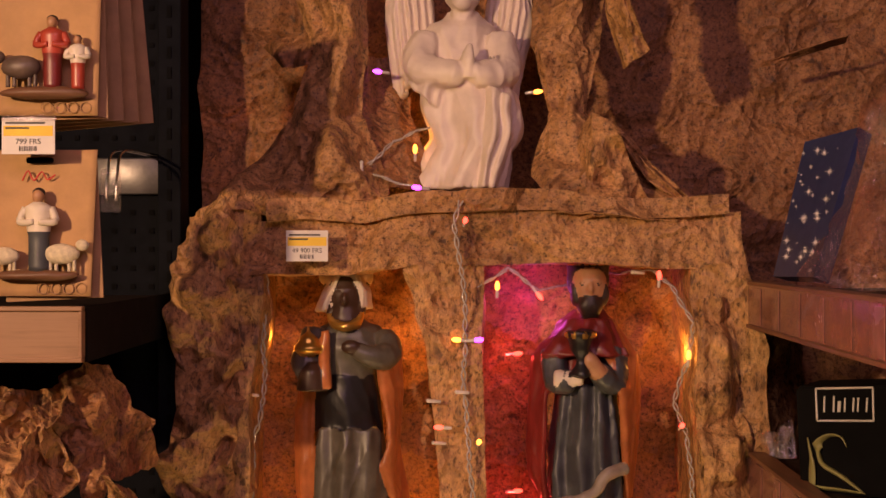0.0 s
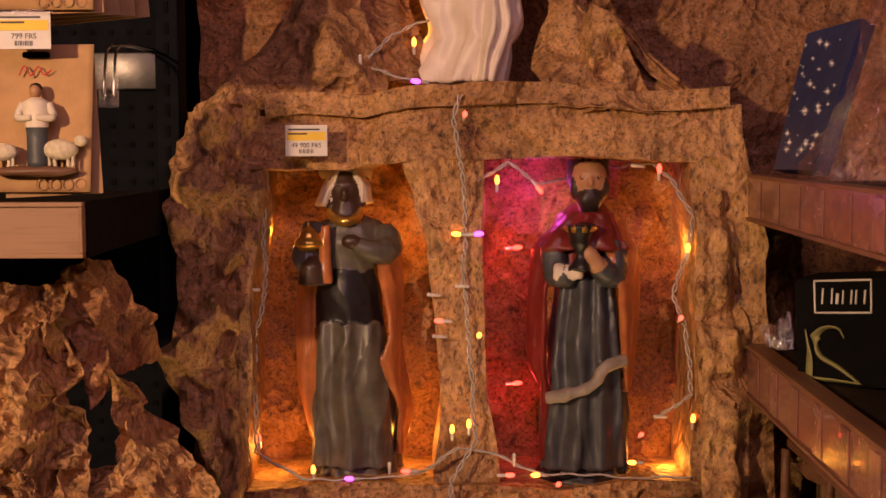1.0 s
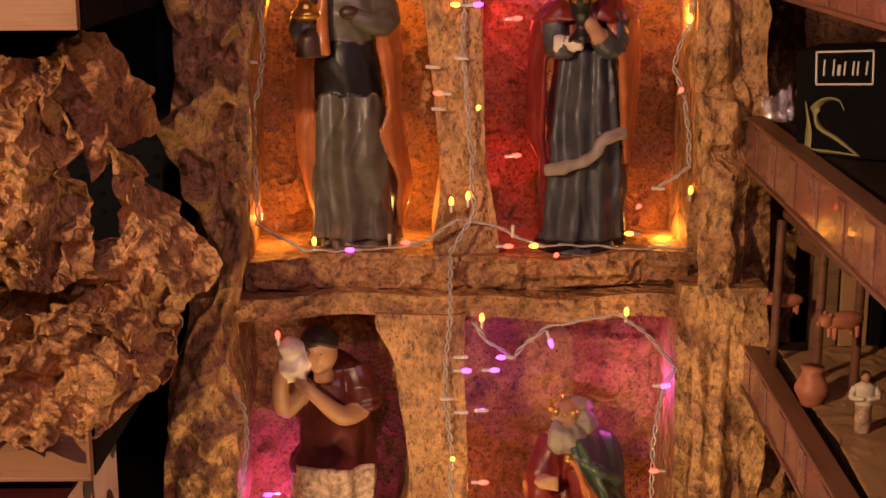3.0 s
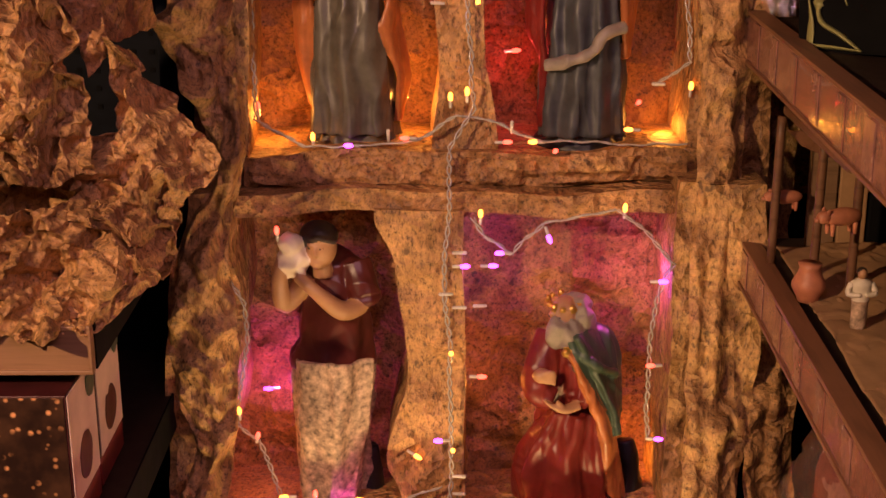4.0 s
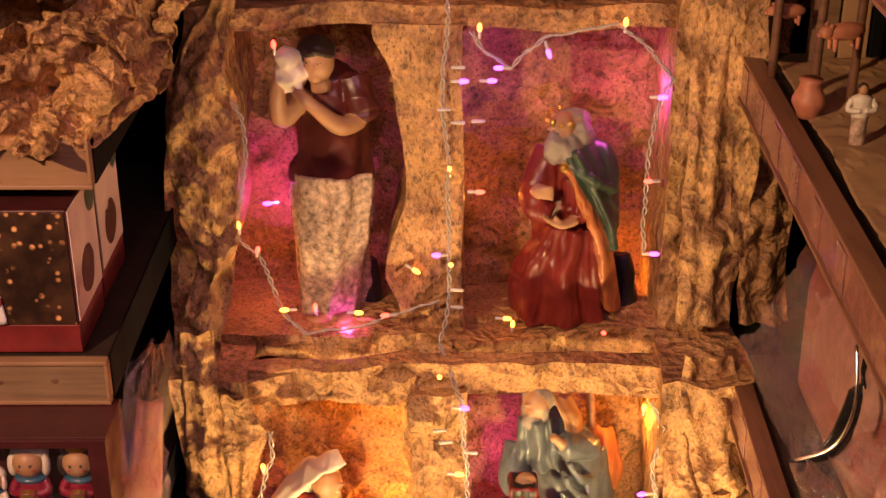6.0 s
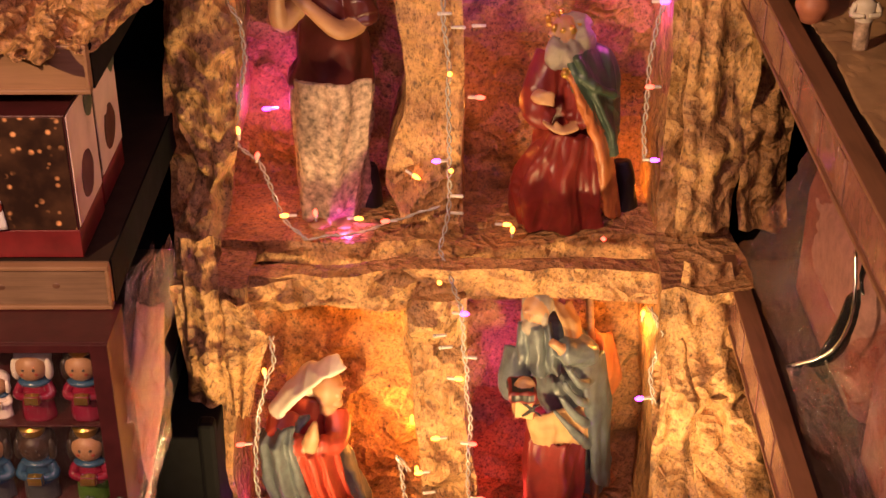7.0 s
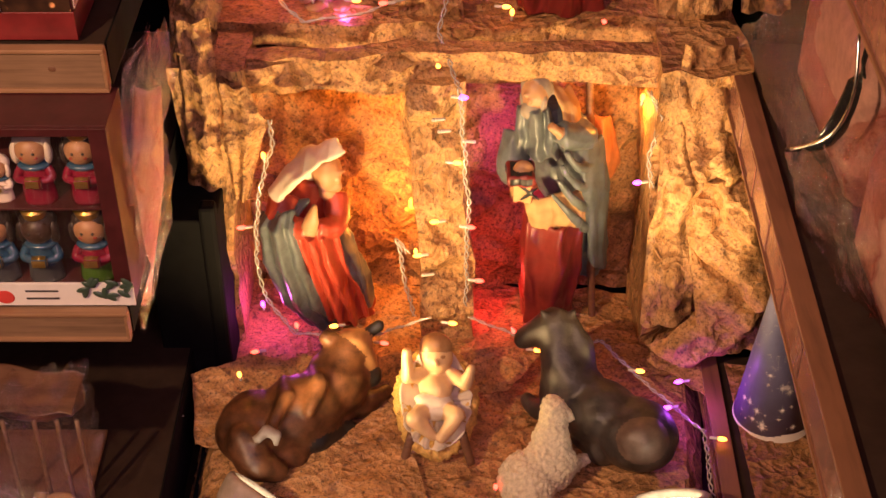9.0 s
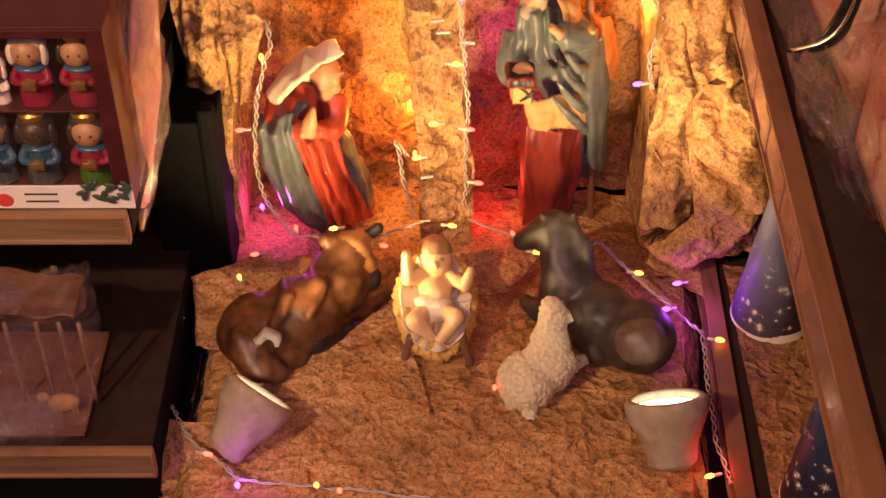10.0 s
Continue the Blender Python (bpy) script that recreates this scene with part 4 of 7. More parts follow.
cloth(bm, [(-0.267, 1.700, 0.307), (-0.270, 1.690, 0.301)], [(-0.195, 1.690, 0.335), (-0.215, 1.665, 0.314)], 0.012, 0.004, 2, thick=0.005, mat=3)
cloth(bm, [(-0.171, 1.685, 0.299), (-0.161, 1.680, 0.250), (-0.134, 1.690, 0.176), (-0.123, 1.700, 0.122)], [(-0.153, 1.720, 0.294), (-0.133, 1.720, 0.241), (-0.109, 1.720, 0.175), (-0.105, 1.730, 0.109)], 0.012, 0.004, 2, thick=0.006, mat=3, nv=30)
tube(bm, [(-0.233, 1.700, 0.330), (-0.233, 1.670, 0.305), (-0.193, 1.650, 0.310)], [0.024, 0.021, 0.012], 0)
tube(bm, [(-0.159, 1.710, 0.328), (-0.154, 1.680, 0.298), (-0.181, 1.650, 0.310)], [0.019, 0.018, 0.011], 0)
tube(bm, [(-0.193, 1.645, 0.306), (-0.187, 1.642, 0.331), (-0.181, 1.645, 0.357)], [0.011, 0.012, 0.004], 1, flat=0.7)
ball(bm, (-0.169, 1.730, 0.037), (0.085, 0.06, 0.014), 4, 24, rough=0.003)
statue("woman_statue", bm, [BRIGHT_RED, SKIN, CLOTH_WHITE, BLUE_CLOTH, BLACK_CLOTH], "kneeling woman statue in red dress, blue mantle and cream veil")

# bending man with a lantern
bm = B()
body(bm, [(0.043, 0.170, 1.730, 0.046, 0.050), (0.144, 0.166, 1.728, 0.044, 0.048), (0.237, 0.170, 1.722, 0.047, 0.046), (0.300, 0.170, 1.722, 0.045, 0.044)], 64, 6, 0.16, 0, 1.5, 10)
body(bm, [(0.154, 0.226, 1.765, 0.034, 0.035), (0.262, 0.212, 1.757, 0.042, 0.040), (0.363, 0.182, 1.745, 0.050, 0.045), (0.436, 0.165, 1.736, 0.050, 0.043), (0.482, 0.148, 1.730, 0.034, 0.034)], 56, 6, 0.10, 1, 0.4)
cloth(bm, [(0.120, 1.680, 0.349), (0.125, 1.675, 0.327), (0.131, 1.680, 0.298)], [(0.209, 1.700, 0.350), (0.219, 1.700, 0.320), (0.217, 1.700, 0.286)], 0.02, 0.006, 1.5, thick=0.006, mat=2)
face_head(bm, (0.133, 1.698, 0.512), 0.024, 3, 4, 4, -0.5)
cloth(bm, [(0.126, 1.680, 0.301), (0.127, 1.675, 0.222), (0.129, 1.680, 0.105)], [(0.212, 1.700, 0.290), (0.216, 1.695, 0.206), (0.196, 1.690, 0.096)], 0.02, 0.006, 1.6, thick=0.005, mat=0, nu=60, nv=40, phase=2.2)
cloth(bm, [(0.178, 1.690, 0.446), (0.207, 1.690, 0.367), (0.227, 1.710, 0.205)], [(0.236, 1.730, 0.420), (0.254, 1.740, 0.333), (0.262, 1.750, 0.165)], 0.02, 0.004, 1.5, thick=0.005, mat=1, nu=40, nv=40)
cloth(bm, [(0.106, 1.700, 0.492), (0.104, 1.690, 0.427)], [(0.155, 1.690, 0.498), (0.171, 1.680, 0.414)], 0.02, 0.007, 2.5, thick=0.005, mat=1, nu=40)
cloth(bm, [(0.151, 1.710, 0.527), (0.163, 1.690, 0.507), (0.176, 1.685, 0.473)], [(0.185, 1.730, 0.506), (0.201, 1.720, 0.479), (0.203, 1.710, 0.454)], 0.012, 0.003, 2, thick=0.006, mat=2)
tube(bm, [(0.206, 1.705, 0.440), (0.186, 1.680, 0.450), (0.166, 1.668, 0.466)], [0.024, 0.020, 0.015], 1)
tube(bm, [(0.170, 1.664, 0.464), (0.152, 1.660, 0.482)], [0.008, 0.006], 3)
for k in range(4):
    tube(bm, [(0.178 - 0.006 * k, 1.655, 0.440 - 0.024 * k), (0.196, 1.668, 0.405 - 0.03 * k), (0.222, 1.705, 0.385 - 0.04 * k)], [0.003, 0.007, 0.004], 1, 10)
tube(bm, [(0.114, 1.710, 0.438), (0.102, 1.680, 0.394), (0.118, 1.660, 0.396)], [0.026, 0.02, 0.011], 1)
ball(bm, (0.117, 1.650, 0.415), (0.015, 0.011, 0.014), 3, 12)
box(bm, 0.101, 0.130, 1.635, 1.665, 0.365, 0.400, 0.002, 2)
box(bm, 0.094, 0.133, 1.628, 1.672, 0.398, 0.416, 0.004, 5)
for a, b in (((0.112, 1.633, 0.398), (0.142, 1.633, 0.372)), ((0.141, 1.633, 0.398), (0.113, 1.633, 0.372))):
    tube(bm, [a, b], 0.0016, 5, 6)
tube(bm, [(0.213, 1.760, 0.516), (0.241, 1.720, 0.082)], 0.006, 6, 10)
cloth(bm, [(0.220, 1.760, 0.440), (0.237, 1.760, 0.380), (0.231, 1.750, 0.326)], [(0.251, 1.770, 0.424), (0.273, 1.770, 0.343), (0.250, 1.760, 0.308)], 0.008, 0.004, 1, thick=0.005, mat=7)
ball(bm, (0.189, 1.730, 0.037), (0.08, 0.055, 0.013), 5, 24, rough=0.003)
statue("man_statue", bm, [RED_CLOTH, BLUE_CLOTH, KRAFT, SKIN, GREY_HAIR, BLACK_CLOTH, BROWN_WOOD, ORANGE_CLOTH], "bending bearded man statue in grey-blue coat holding a lantern")

# kneeling angel
bm = B()
body(bm, [(1.633, 0.026, 1.970, 0.065, 0.055), (1.669, 0.030, 1.965, 0.066, 0.055), (1.708, 0.038, 1.965, 0.057, 0.052), (1.755, 0.029, 1.965, 0.062, 0.050), (1.787, 0.022, 1.965, 0.053, 0.042)], 72, 8, 0.10, 0, 0.3, 6)
body(bm, [(1.779, 0.026, 1.965, 0.053, 0.042), (1.810, 0.025, 1.965, 0.058, 0.042), (1.849, 0.024, 1.965, 0.051, 0.038), (1.879, 0.026, 1.965, 0.022, 0.020)], 48, 6, 0.05, 0)
ball(bm, (0.085, 1.925, 1.724), (0.024, 0.035, 0.045), 0, 20)
cloth(bm, [(-0.031, 1.935, 1.781), (-0.026, 1.930, 1.736), (-0.007, 1.925, 1.689), (-0.040, 1.930, 1.633)], [(0.074, 1.935, 1.781), (0.103, 1.920, 1.747), (0.093, 1.915, 1.689), (0.084, 1.920, 1.632)], 0.03, 0.006, 2.2, thick=0.006, nu=60, nv=50, phase=0.6)
cloth(bm, [(0.050, 1.910, 1.772), (0.046, 1.890, 1.702), (0.041, 1.900, 1.633)], [(0.097, 1.900, 1.752), (0.099, 1.895, 1.706), (0.073, 1.900, 1.633)], 0.022, 0.006, 2.5, thick=0.005, nu=40, nv=40, phase=2.0)
cloth(bm, [(-0.030, 1.925, 1.820), (-0.049, 1.930, 1.775)], [(0.005, 1.900, 1.794), (-0.011, 1.910, 1.742)], 0.012, 0.004, 2, thick=0.005)
cloth(bm, [(0.050, 1.900, 1.794), (0.064, 1.910, 1.749)], [(0.084, 1.925, 1.820), (0.093, 1.930, 1.771)], 0.012, 0.004, 2, thick=0.005)
tube(bm, [(-0.023, 1.950, 1.839), (-0.030, 1.925, 1.797), (0.012, 1.900, 1.786), (0.029, 1.895, 1.793)], [0.022, 0.024, 0.018, 0.011], 0, 16)
tube(bm, [(0.075, 1.950, 1.839), (0.082, 1.925, 1.793), (0.050, 1.900, 1.786), (0.036, 1.895, 1.793)], [0.022, 0.024, 0.018, 0.011], 0, 16)
tube(bm, [(0.032, 1.890, 1.778), (0.032, 1.888, 1.804), (0.035, 1.890, 1.824)], [0.010, 0.011, 0.004], 0, 12, 0.7)
face_head(bm, (0.026, 1.945, 1.910), 0.032, 0, 0)
for s, a, b in ((-1, [(-0.011, 2.000, 1.855), (-0.019, 2.000, 1.935), (-0.027, 2.000, 1.999)], [(-0.063, 2.000, 1.759), (-0.075, 1.990, 1.877), (-0.067, 2.000, 1.991)]),
                (1, [(0.061, 2.000, 1.855), (0.069, 2.000, 1.935), (0.077, 2.000, 1.999)], [(0.097, 2.000, 1.755), (0.123, 1.990, 1.877), (0.117, 2.000, 1.991)])):
    cloth(bm, a, b, 0.014, 0.0035, 6, thick=0.010, nu=40, nv=30)
for i in range(2):
    tube(bm, [(-0.030, 1.925, 1.774), (0.028, 1.915, 1.777), (0.078, 1.925, 1.773)], 0.004, 0, 8)
statue("angel_statue", bm, [IVORY], "kneeling ivory-white angel statue with folded hands and wings")


# ---- animals and crib ----
def fused(name, blobs, mats, label, voxel=0.0035, smooth=5, fleece=0.0):
    """One sculpted mesh from overlapping ellipsoids; each face takes the material of its nearest one."""
    bm = B()
    for c, r, turn, mat in blobs:
        ball(bm, c, r, 0, 20, turn)
    me = bpy.data.meshes.new(name)
    bm.to_mesh(me)
    bm.free()
    src = new(name + "_form", me)
    m = src.modifiers.new("remesh", "REMESH")
    m.mode, m.voxel_size = "VOXEL", voxel
    s = src.modifiers.new("smooth", "SMOOTH")
    s.iterations, s.factor = smooth, 0.6
    dg = bpy.context.evaluated_depsgraph_get()
    done = bpy.data.meshes.new_from_object(src.evaluated_get(dg))
    bpy.data.objects.remove(src)
    bm = B()
    bm.from_mesh(done)
    inv = [((Matrix.Translation(c) @ (t or Matrix()) @ Matrix.Diagonal((*(r if not isinstance(r, (int, float)) else (r, r, r)), 1))).inverted(), k) for c, r, t, k in blobs]
    for v in bm.verts:
        v.co += noise.noise_vector(v.co * 60) * 0.0012 + noise.noise_vector(v.co * 22) * 0.003
        if fleece:
            d, _ = noise.voronoi(v.co * 160)
            v.co += v.normal * fleece * (0.5 - d[0])
    for f in bm.faces:
        c = f.calc_center_median()
        f.material_index = min(inv, key=lambda q: (q[0] @ c).length)[1]
    return tagged(part(name, bm, mats), label, "statue", "nativity statues")


def rz(a):
    return Matrix.Rotation(a, 4, "Z")


def chain(points, radii, mat, n=5):
    out = []
    for (p, q), (a, b) in zip(zip(points, points[1:]), zip(radii, radii[1:])):
        for i in range(n):
            s = i / n
            out.append((Vector(p).lerp(Vector(q), s), a + (b - a) * s, None, mat))
    return out + [(Vector(points[-1]), radii[-1], None, mat)]


G = 0.09
ox = [((-0.258, 1.415, 0.135), (0.062, 0.055, 0.05), rz(0.6), 0), ((-0.200, 1.444, 0.140), (0.072, 0.052, 0.052), rz(0.6), 0), ((-0.154, 1.491, 0.145), (0.055, 0.046, 0.05), rz(0.6), 0)]
ox += chain([(-0.154, 1.499, 0.155), (-0.133, 1.526, 0.180)], [0.042, 0.03], 0)
ox += [((-0.128, 1.533, 0.185), (0.03, 0.03, 0.028), None, 1), ((-0.113, 1.524, 0.165), (0.021, 0.026, 0.024), None, 1), ((-0.101, 1.508, 0.150), (0.016, 0.02, 0.015), None, 2)]
ox += chain([(-0.147, 1.534, 0.200), (-0.165, 1.529, 0.205)], [0.008, 0.012], 0) + chain([(-0.105, 1.547, 0.200), (-0.090, 1.553, 0.205)], [0.008, 0.009], 2)
ox += chain([(-0.146, 1.482, 0.120), (-0.114, 1.492, 0.105), (-0.082, 1.527, 0.100)], [0.026, 0.017, 0.012], 0) + chain([(-0.175, 1.418, 0.115), (-0.145, 1.444, 0.100), (-0.131, 1.452, 0.100)], [0.022, 0.014, 0.011], 2)
ox += chain([(-0.246, 1.395, 0.115), (-0.206, 1.388, 0.100), (-0.192, 1.410, 0.100)], [0.034, 0.018, 0.012], 0)
ox += chain([(-0.248, 1.356, 0.178), (-0.237, 1.364, 0.186), (-0.222, 1.359, 0.180), (-0.224, 1.355, 0.165)], [0.007, 0.008, 0.007, 0.004], 3, 8)
for a, b, c in (((-0.232, 1.375, 0.176), (-0.215, 1.420, 0.190), (-0.222, 1.465, 0.180)), ((-0.182, 1.405, 0.176), (-0.170, 1.450, 0.192), (-0.182, 1.490, 0.182))):
    ox += chain([a, b, c], [0.008, 0.013, 0.008], 0, 8)
ox += [((-0.138, 1.514, 0.200), (0.004, 0.004, 0.004), None, 2), ((-0.112, 1.520, 0.194), (0.004, 0.004, 0.004), None, 2)]
ox += chain([(-0.268, 1.372, 0.150), (-0.255, 1.350, 0.135), (-0.225, 1.352, 0.115)], [0.030, 0.026, 0.016], 0)
fused("ox_statue", ox, [OX_HIDE, OX_PALE, BLACK_CLOTH, GREY_HAIR], "brown painted ox statue lying on the rock paper")

dk = [((0.272, 1.403, 0.135), (0.062, 0.056, 0.05), rz(-0.6), 0), ((0.276, 1.377, 0.150), (0.040, 0.035, 0.036), None, 1), ((0.227, 1.438, 0.140), (0.066, 0.05, 0.05), rz(-0.7), 0), ((0.189, 1.474, 0.150), (0.05, 0.042, 0.05), None, 0)]
dk += chain([(0.184, 1.482, 0.165), (0.172, 1.510, 0.205), (0.163, 1.524, 0.230)], [0.042, 0.032, 0.028], 0)
dk += chain([(0.159, 1.524, 0.230), (0.136, 1.529, 0.215), (0.118, 1.528, 0.205)], [0.026, 0.02, 0.015], 0)
dk += chain([(0.153, 1.523, 0.245), (0.142, 1.525, 0.256)], [0.007, 0.005], 0) + chain([(0.178, 1.523, 0.245), (0.187, 1.525, 0.256)], [0.008, 0.005], 0)
dk += chain([(0.182, 1.519, 0.240), (0.203, 1.499, 0.215), (0.212, 1.484, 0.185)], [0.012, 0.014, 0.012], 0, 7)
dk += chain([(0.174, 1.469, 0.115), (0.143, 1.490, 0.100), (0.127, 1.508, 0.100)], [0.026, 0.016, 0.012], 0) + chain([(0.226, 1.400, 0.110), (0.212, 1.421, 0.100), (0.197, 1.432, 0.100)], [0.025, 0.017, 0.012], 0)
for k in range(9):
    a = k / 8
    dk += [(Vector((0.168 + 0.042 * a, 1.524 - 0.038 * a, 0.254 - 0.070 * a)), (0.006, 0.010, 0.009), Matrix.Rotation(0.8 * k, 4, "Z"), 0)]
fused("donkey_statue", dk, [DONKEY_HIDE, DONKEY_PALE], "charcoal-grey painted donkey statue lying on the rock paper")

sh = [((0.118, 1.326, 0.125), (0.042, 0.042, 0.042), None, 0), ((0.146, 1.343, 0.135), (0.042, 0.034, 0.042), rz(0.5), 0)]
sh += chain([(0.148, 1.350, 0.150), (0.152, 1.370, 0.185), (0.155, 1.382, 0.200)], [0.03, 0.021, 0.019], 0)
sh += chain([(0.152, 1.383, 0.207), (0.148, 1.387, 0.190)], [0.018, 0.012], 0, 3) + chain([(0.141, 1.382, 0.200), (0.139, 1.372, 0.185)], [0.006, 0.007], 0, 4) + chain([(0.168, 1.388, 0.200), (0.175, 1.381, 0.192)], [0.006, 0.007], 0, 4)
sh += chain([(0.166, 1.352, 0.120), (0.189, 1.382, 0.100), (0.200, 1.387, 0.100)], [0.02, 0.011, 0.009], 0) + chain([(0.098, 1.308, 0.110), (0.099, 1.304, 0.100)], [0.014, 0.01], 0) + chain([(0.117, 1.303, 0.110), (0.121, 1.288, 0.098)], [0.013, 0.01], 0)
fused("sheep_statue", sh, [WOOL], "cream fleecy sheep statue sitting up", 0.0022, 2, 0.006)

crib = thing("crib", (-0.005, 1.386, 0.090), "straw-filled wooden crib with a pleated cream cloth", "crib")
bm = B()
cx, cy, cz = (-0.007, 1.448, 0.155)
tiltc = Matrix.Translation((cx, cy, cz)) @ Matrix.Rotation(radians(38), 4, "X")
def straw_ring(u, v):
    a, b = 2 * math.pi * u, 2 * math.pi * v
    r = 0.014 + 0.004 * noise.noise(Vector((math.cos(a) * 9, math.sin(a) * 9, math.cos(b) * 3)))
    p = Vector(((0.046 + r * math.cos(b)) * math.cos(a), (0.068 + r * math.cos(b)) * math.sin(a), r * math.sin(b)))
    return tiltc @ (p + noise.noise_vector(p * 160) * 0.005 + noise.noise_vector(p * 60) * 0.004)
part("straw", sheet(B(), straw_ring, 110, 22), STRAW, crib, "rough yellow straw rim")
part("straw_bed", ball(B(), tiltc @ Vector((0, 0, -0.012)), (0.05, 0.072, 0.016), 0, 24, Matrix.Rotation(radians(38), 4, "X"), 0.003), STRAW, crib)
def pleats(u, v):
    a = 2 * math.pi * u
    k = 0.35 + 0.72 * v
    w = math.sin(13 * a + 2 * math.sin(3 * a)) * 0.006 * v
    return tiltc @ Vector((0.046 * k * math.cos(a) * (1 + w * 4), 0.066 * k * math.sin(a) * (1 + w * 4), 0.004 + 0.018 * v * v + w))
part("cloth", sheet(B(), pleats, 130, 14, thick=0.002), CLOTH_WHITE, crib, "pleated cream cloth")
for dx in (-0.042, 0.045):
    for dy, top in ((-0.052, 0.05), (0.05, 0.07)):
        bm = tube(B(), [(cx + dx * 1.1, cy + dy - 0.01, G + 0.005), (cx + dx * 0.8, cy + dy + 0.004, G + top)], [0.006, 0.007], 0, 10)
        part("leg", bm, LEG_WOOD, crib)
part("stretcher", tube(B(), [(cx - 0.042, cy - 0.055, G + 0.022), (cx + 0.045, cy - 0.055, G + 0.022)], 0.004, 0, 8), LEG_WOOD, crib)
def on(x, y, z):
    return tiltc @ Vector((x, y, z))
bb = [(on(0, 0.060, 0.040), (0.024, 0.024, 0.026), None, 0), (on(0, 0.070, 0.048), (0.023, 0.020, 0.022), None, 1), (on(0, 0.020, 0.026), (0.025, 0.028, 0.020), None, 0), (on(0, -0.008, 0.026), (0.026, 0.024, 0.020), None, 2), (on(-0.010, -0.002, 0.040), (0.020, 0.010, 0.008), None, 2), (on(0.008, -0.018, 0.040), (0.022, 0.010, 0.008), None, 2)]
bb += chain([on(-0.022, 0.034, 0.032), on(-0.040, 0.030, 0.042), on(-0.040, 0.060, 0.062)], [0.011, 0.010, 0.007], 0) + chain([on(0.022, 0.034, 0.032), on(0.042, 0.020, 0.048), on(0.050, 0.038, 0.060)], [0.011, 0.010, 0.007], 0)
bb += chain([on(-0.014, -0.016, 0.030), on(-0.028, -0.030, 0.050), on(-0.004, -0.052, 0.036)], [0.014, 0.013, 0.008], 0) + chain([on(0.014, -0.016, 0.030), on(0.028, -0.028, 0.050), on(0.010, -0.056, 0.038)], [0.014, 0.013, 0.008], 0)
bb += [(on(0, 0.046, 0.060), (0.005, 0.006, 0.005), None, 0), (on(-0.009, 0.054, 0.060), (0.004, 0.003, 0.003), None, 1), (on(0.009, 0.054, 0.060), (0.004, 0.003, 0.003), None, 1)]
fused("baby_statue", bb, [BABY, OX_PALE, CLOTH_WHITE], "small painted infant statue lying in the crib", 0.0018, 4)

# ---- the two stone-like uplights ----
def uplight(base, mouth, r0, r1, label):
    t = thing("uplight", base, label, "lamp", "uplights")
    base, mouth = Vector(base), Vector(mouth)
    d = (mouth - base).normalized()
    q = d.to_track_quat("Z", "X").to_matrix().to_4x4()
    n = (mouth - base).length
    bm = B()
    def skin(u, v):
        a = 2 * math.pi * u
        w = 0.0 if v > 0.9 else 0.0045
        prof = [(0, 0.0), (0.04, r0 * 0.8), (0.12, r0), (0.86, r1), (0.93, r1 * 0.96), (0.94, r1 * 0.82), (1.0, r1 * 0.80)]
        k = lerp(prof, v)
        z = min(v / 0.93, 1.0) * n - max(0, v - 0.94) * 0.25
        p = Vector((k * math.cos(a), k * math.sin(a), z))
        return base + q @ (p + noise.noise_vector(p * 28 + base) * w)
    shell = part("stone_shell", sheet(bm, skin, 48, 50), STONE, t)
    bm = B()
    bmesh.ops.create_circle(bm, cap_ends=True, segments=36, radius=r1 * 0.78)
    bmesh.ops.transform(bm, matrix=Matrix.Translation(base + d * (n - 0.012)) @ q, verts=bm.verts)
    part("lens", bm, LIT, shell, "glowing warm-white lens")
    return t
uplight((-0.292, 1.216, 0.100), (-0.236, 1.276, 0.160), 0.028, 0.050, "grey stone-like uplight lying tilted, its lens lit")
uplight((0.306, 1.192, 0.096), (0.294, 1.250, 0.176), 0.032, 0.054, "grey stone-like uplight standing, its lens lit")

# ---- shelf bay with wooden fronts ----
def bay_shelf(y, z0, z1, front, label, knots=()):
    t = thing("shelf", (-0.7, y + 0.2, z0), label, "shelf", "bay shelves")
    part("board", box(B(), -1.05, -0.374, y + 0.018, 1.96, z0 + 0.012, z1 - 0.004, 0.001), SHELF_TOP, t, smooth=False)
    part("side_plate", box(B(), -0.3735, -0.371, y + 0.02, 1.94, z0 - 0.002, z1, 0.0005), BLACK, t, smooth=False)
    panel_front = part("front_panel", box(B(), -1.05, -0.373, y + 0.004, y + 0.017, z0, z1, 0.001), front, t, smooth=False)
    e = 0.004
    part("edge_strip", box(B(), -1.05, -0.371, y, y + 0.012, z1 - e, z1 + 0.001, 0.001), WOOD, t, smooth=False)
    part("edge_strip", box(B(), -1.05, -0.371, y, y + 0.012, z0 - 0.001, z0 + e, 0.001), WOOD, t, smooth=False)
    part("end_strip", box(B(), -0.371 - e, -0.371, y - 0.0005, y + 0.014, z0 + e, z1 - e, 0.001), WOOD, t, smooth=False)
    for x, z in knots:
        part("knot", ball(B(), (x, y + 0.0045, z), (0.005, 0.0012, 0.004), 0, 12), LEG_WOOD, panel_front, "dark knot in the pine")
    return t
bay_shelf(1.451, 1.434, 1.490, WOOD, "shelf with a pale wooden framed front")
bay_shelf(1.387, 0.969, 1.022, WOOD, "shelf with a pale wooden framed front")
bay_shelf(1.36, 0.719, 0.772, PINE, "shelf with a knotty pine front", [(-0.494, 0.745), (-0.432, 0.747)])
bay_shelf(1.27, 0.427, 0.468, PINE, "shelf with a grained pine front")
bay_shelf(1.18, 0.099, 0.144, PINE, "bottom shelf with a worn pine front")
tagged(part("plinth", box(B(), -1.05, -0.375, 1.2, 1.96, 0.0, 0.098, 0.002), BLACK, smooth=False), "black metal plinth under the shelf bay", "plinth", kind="structure")


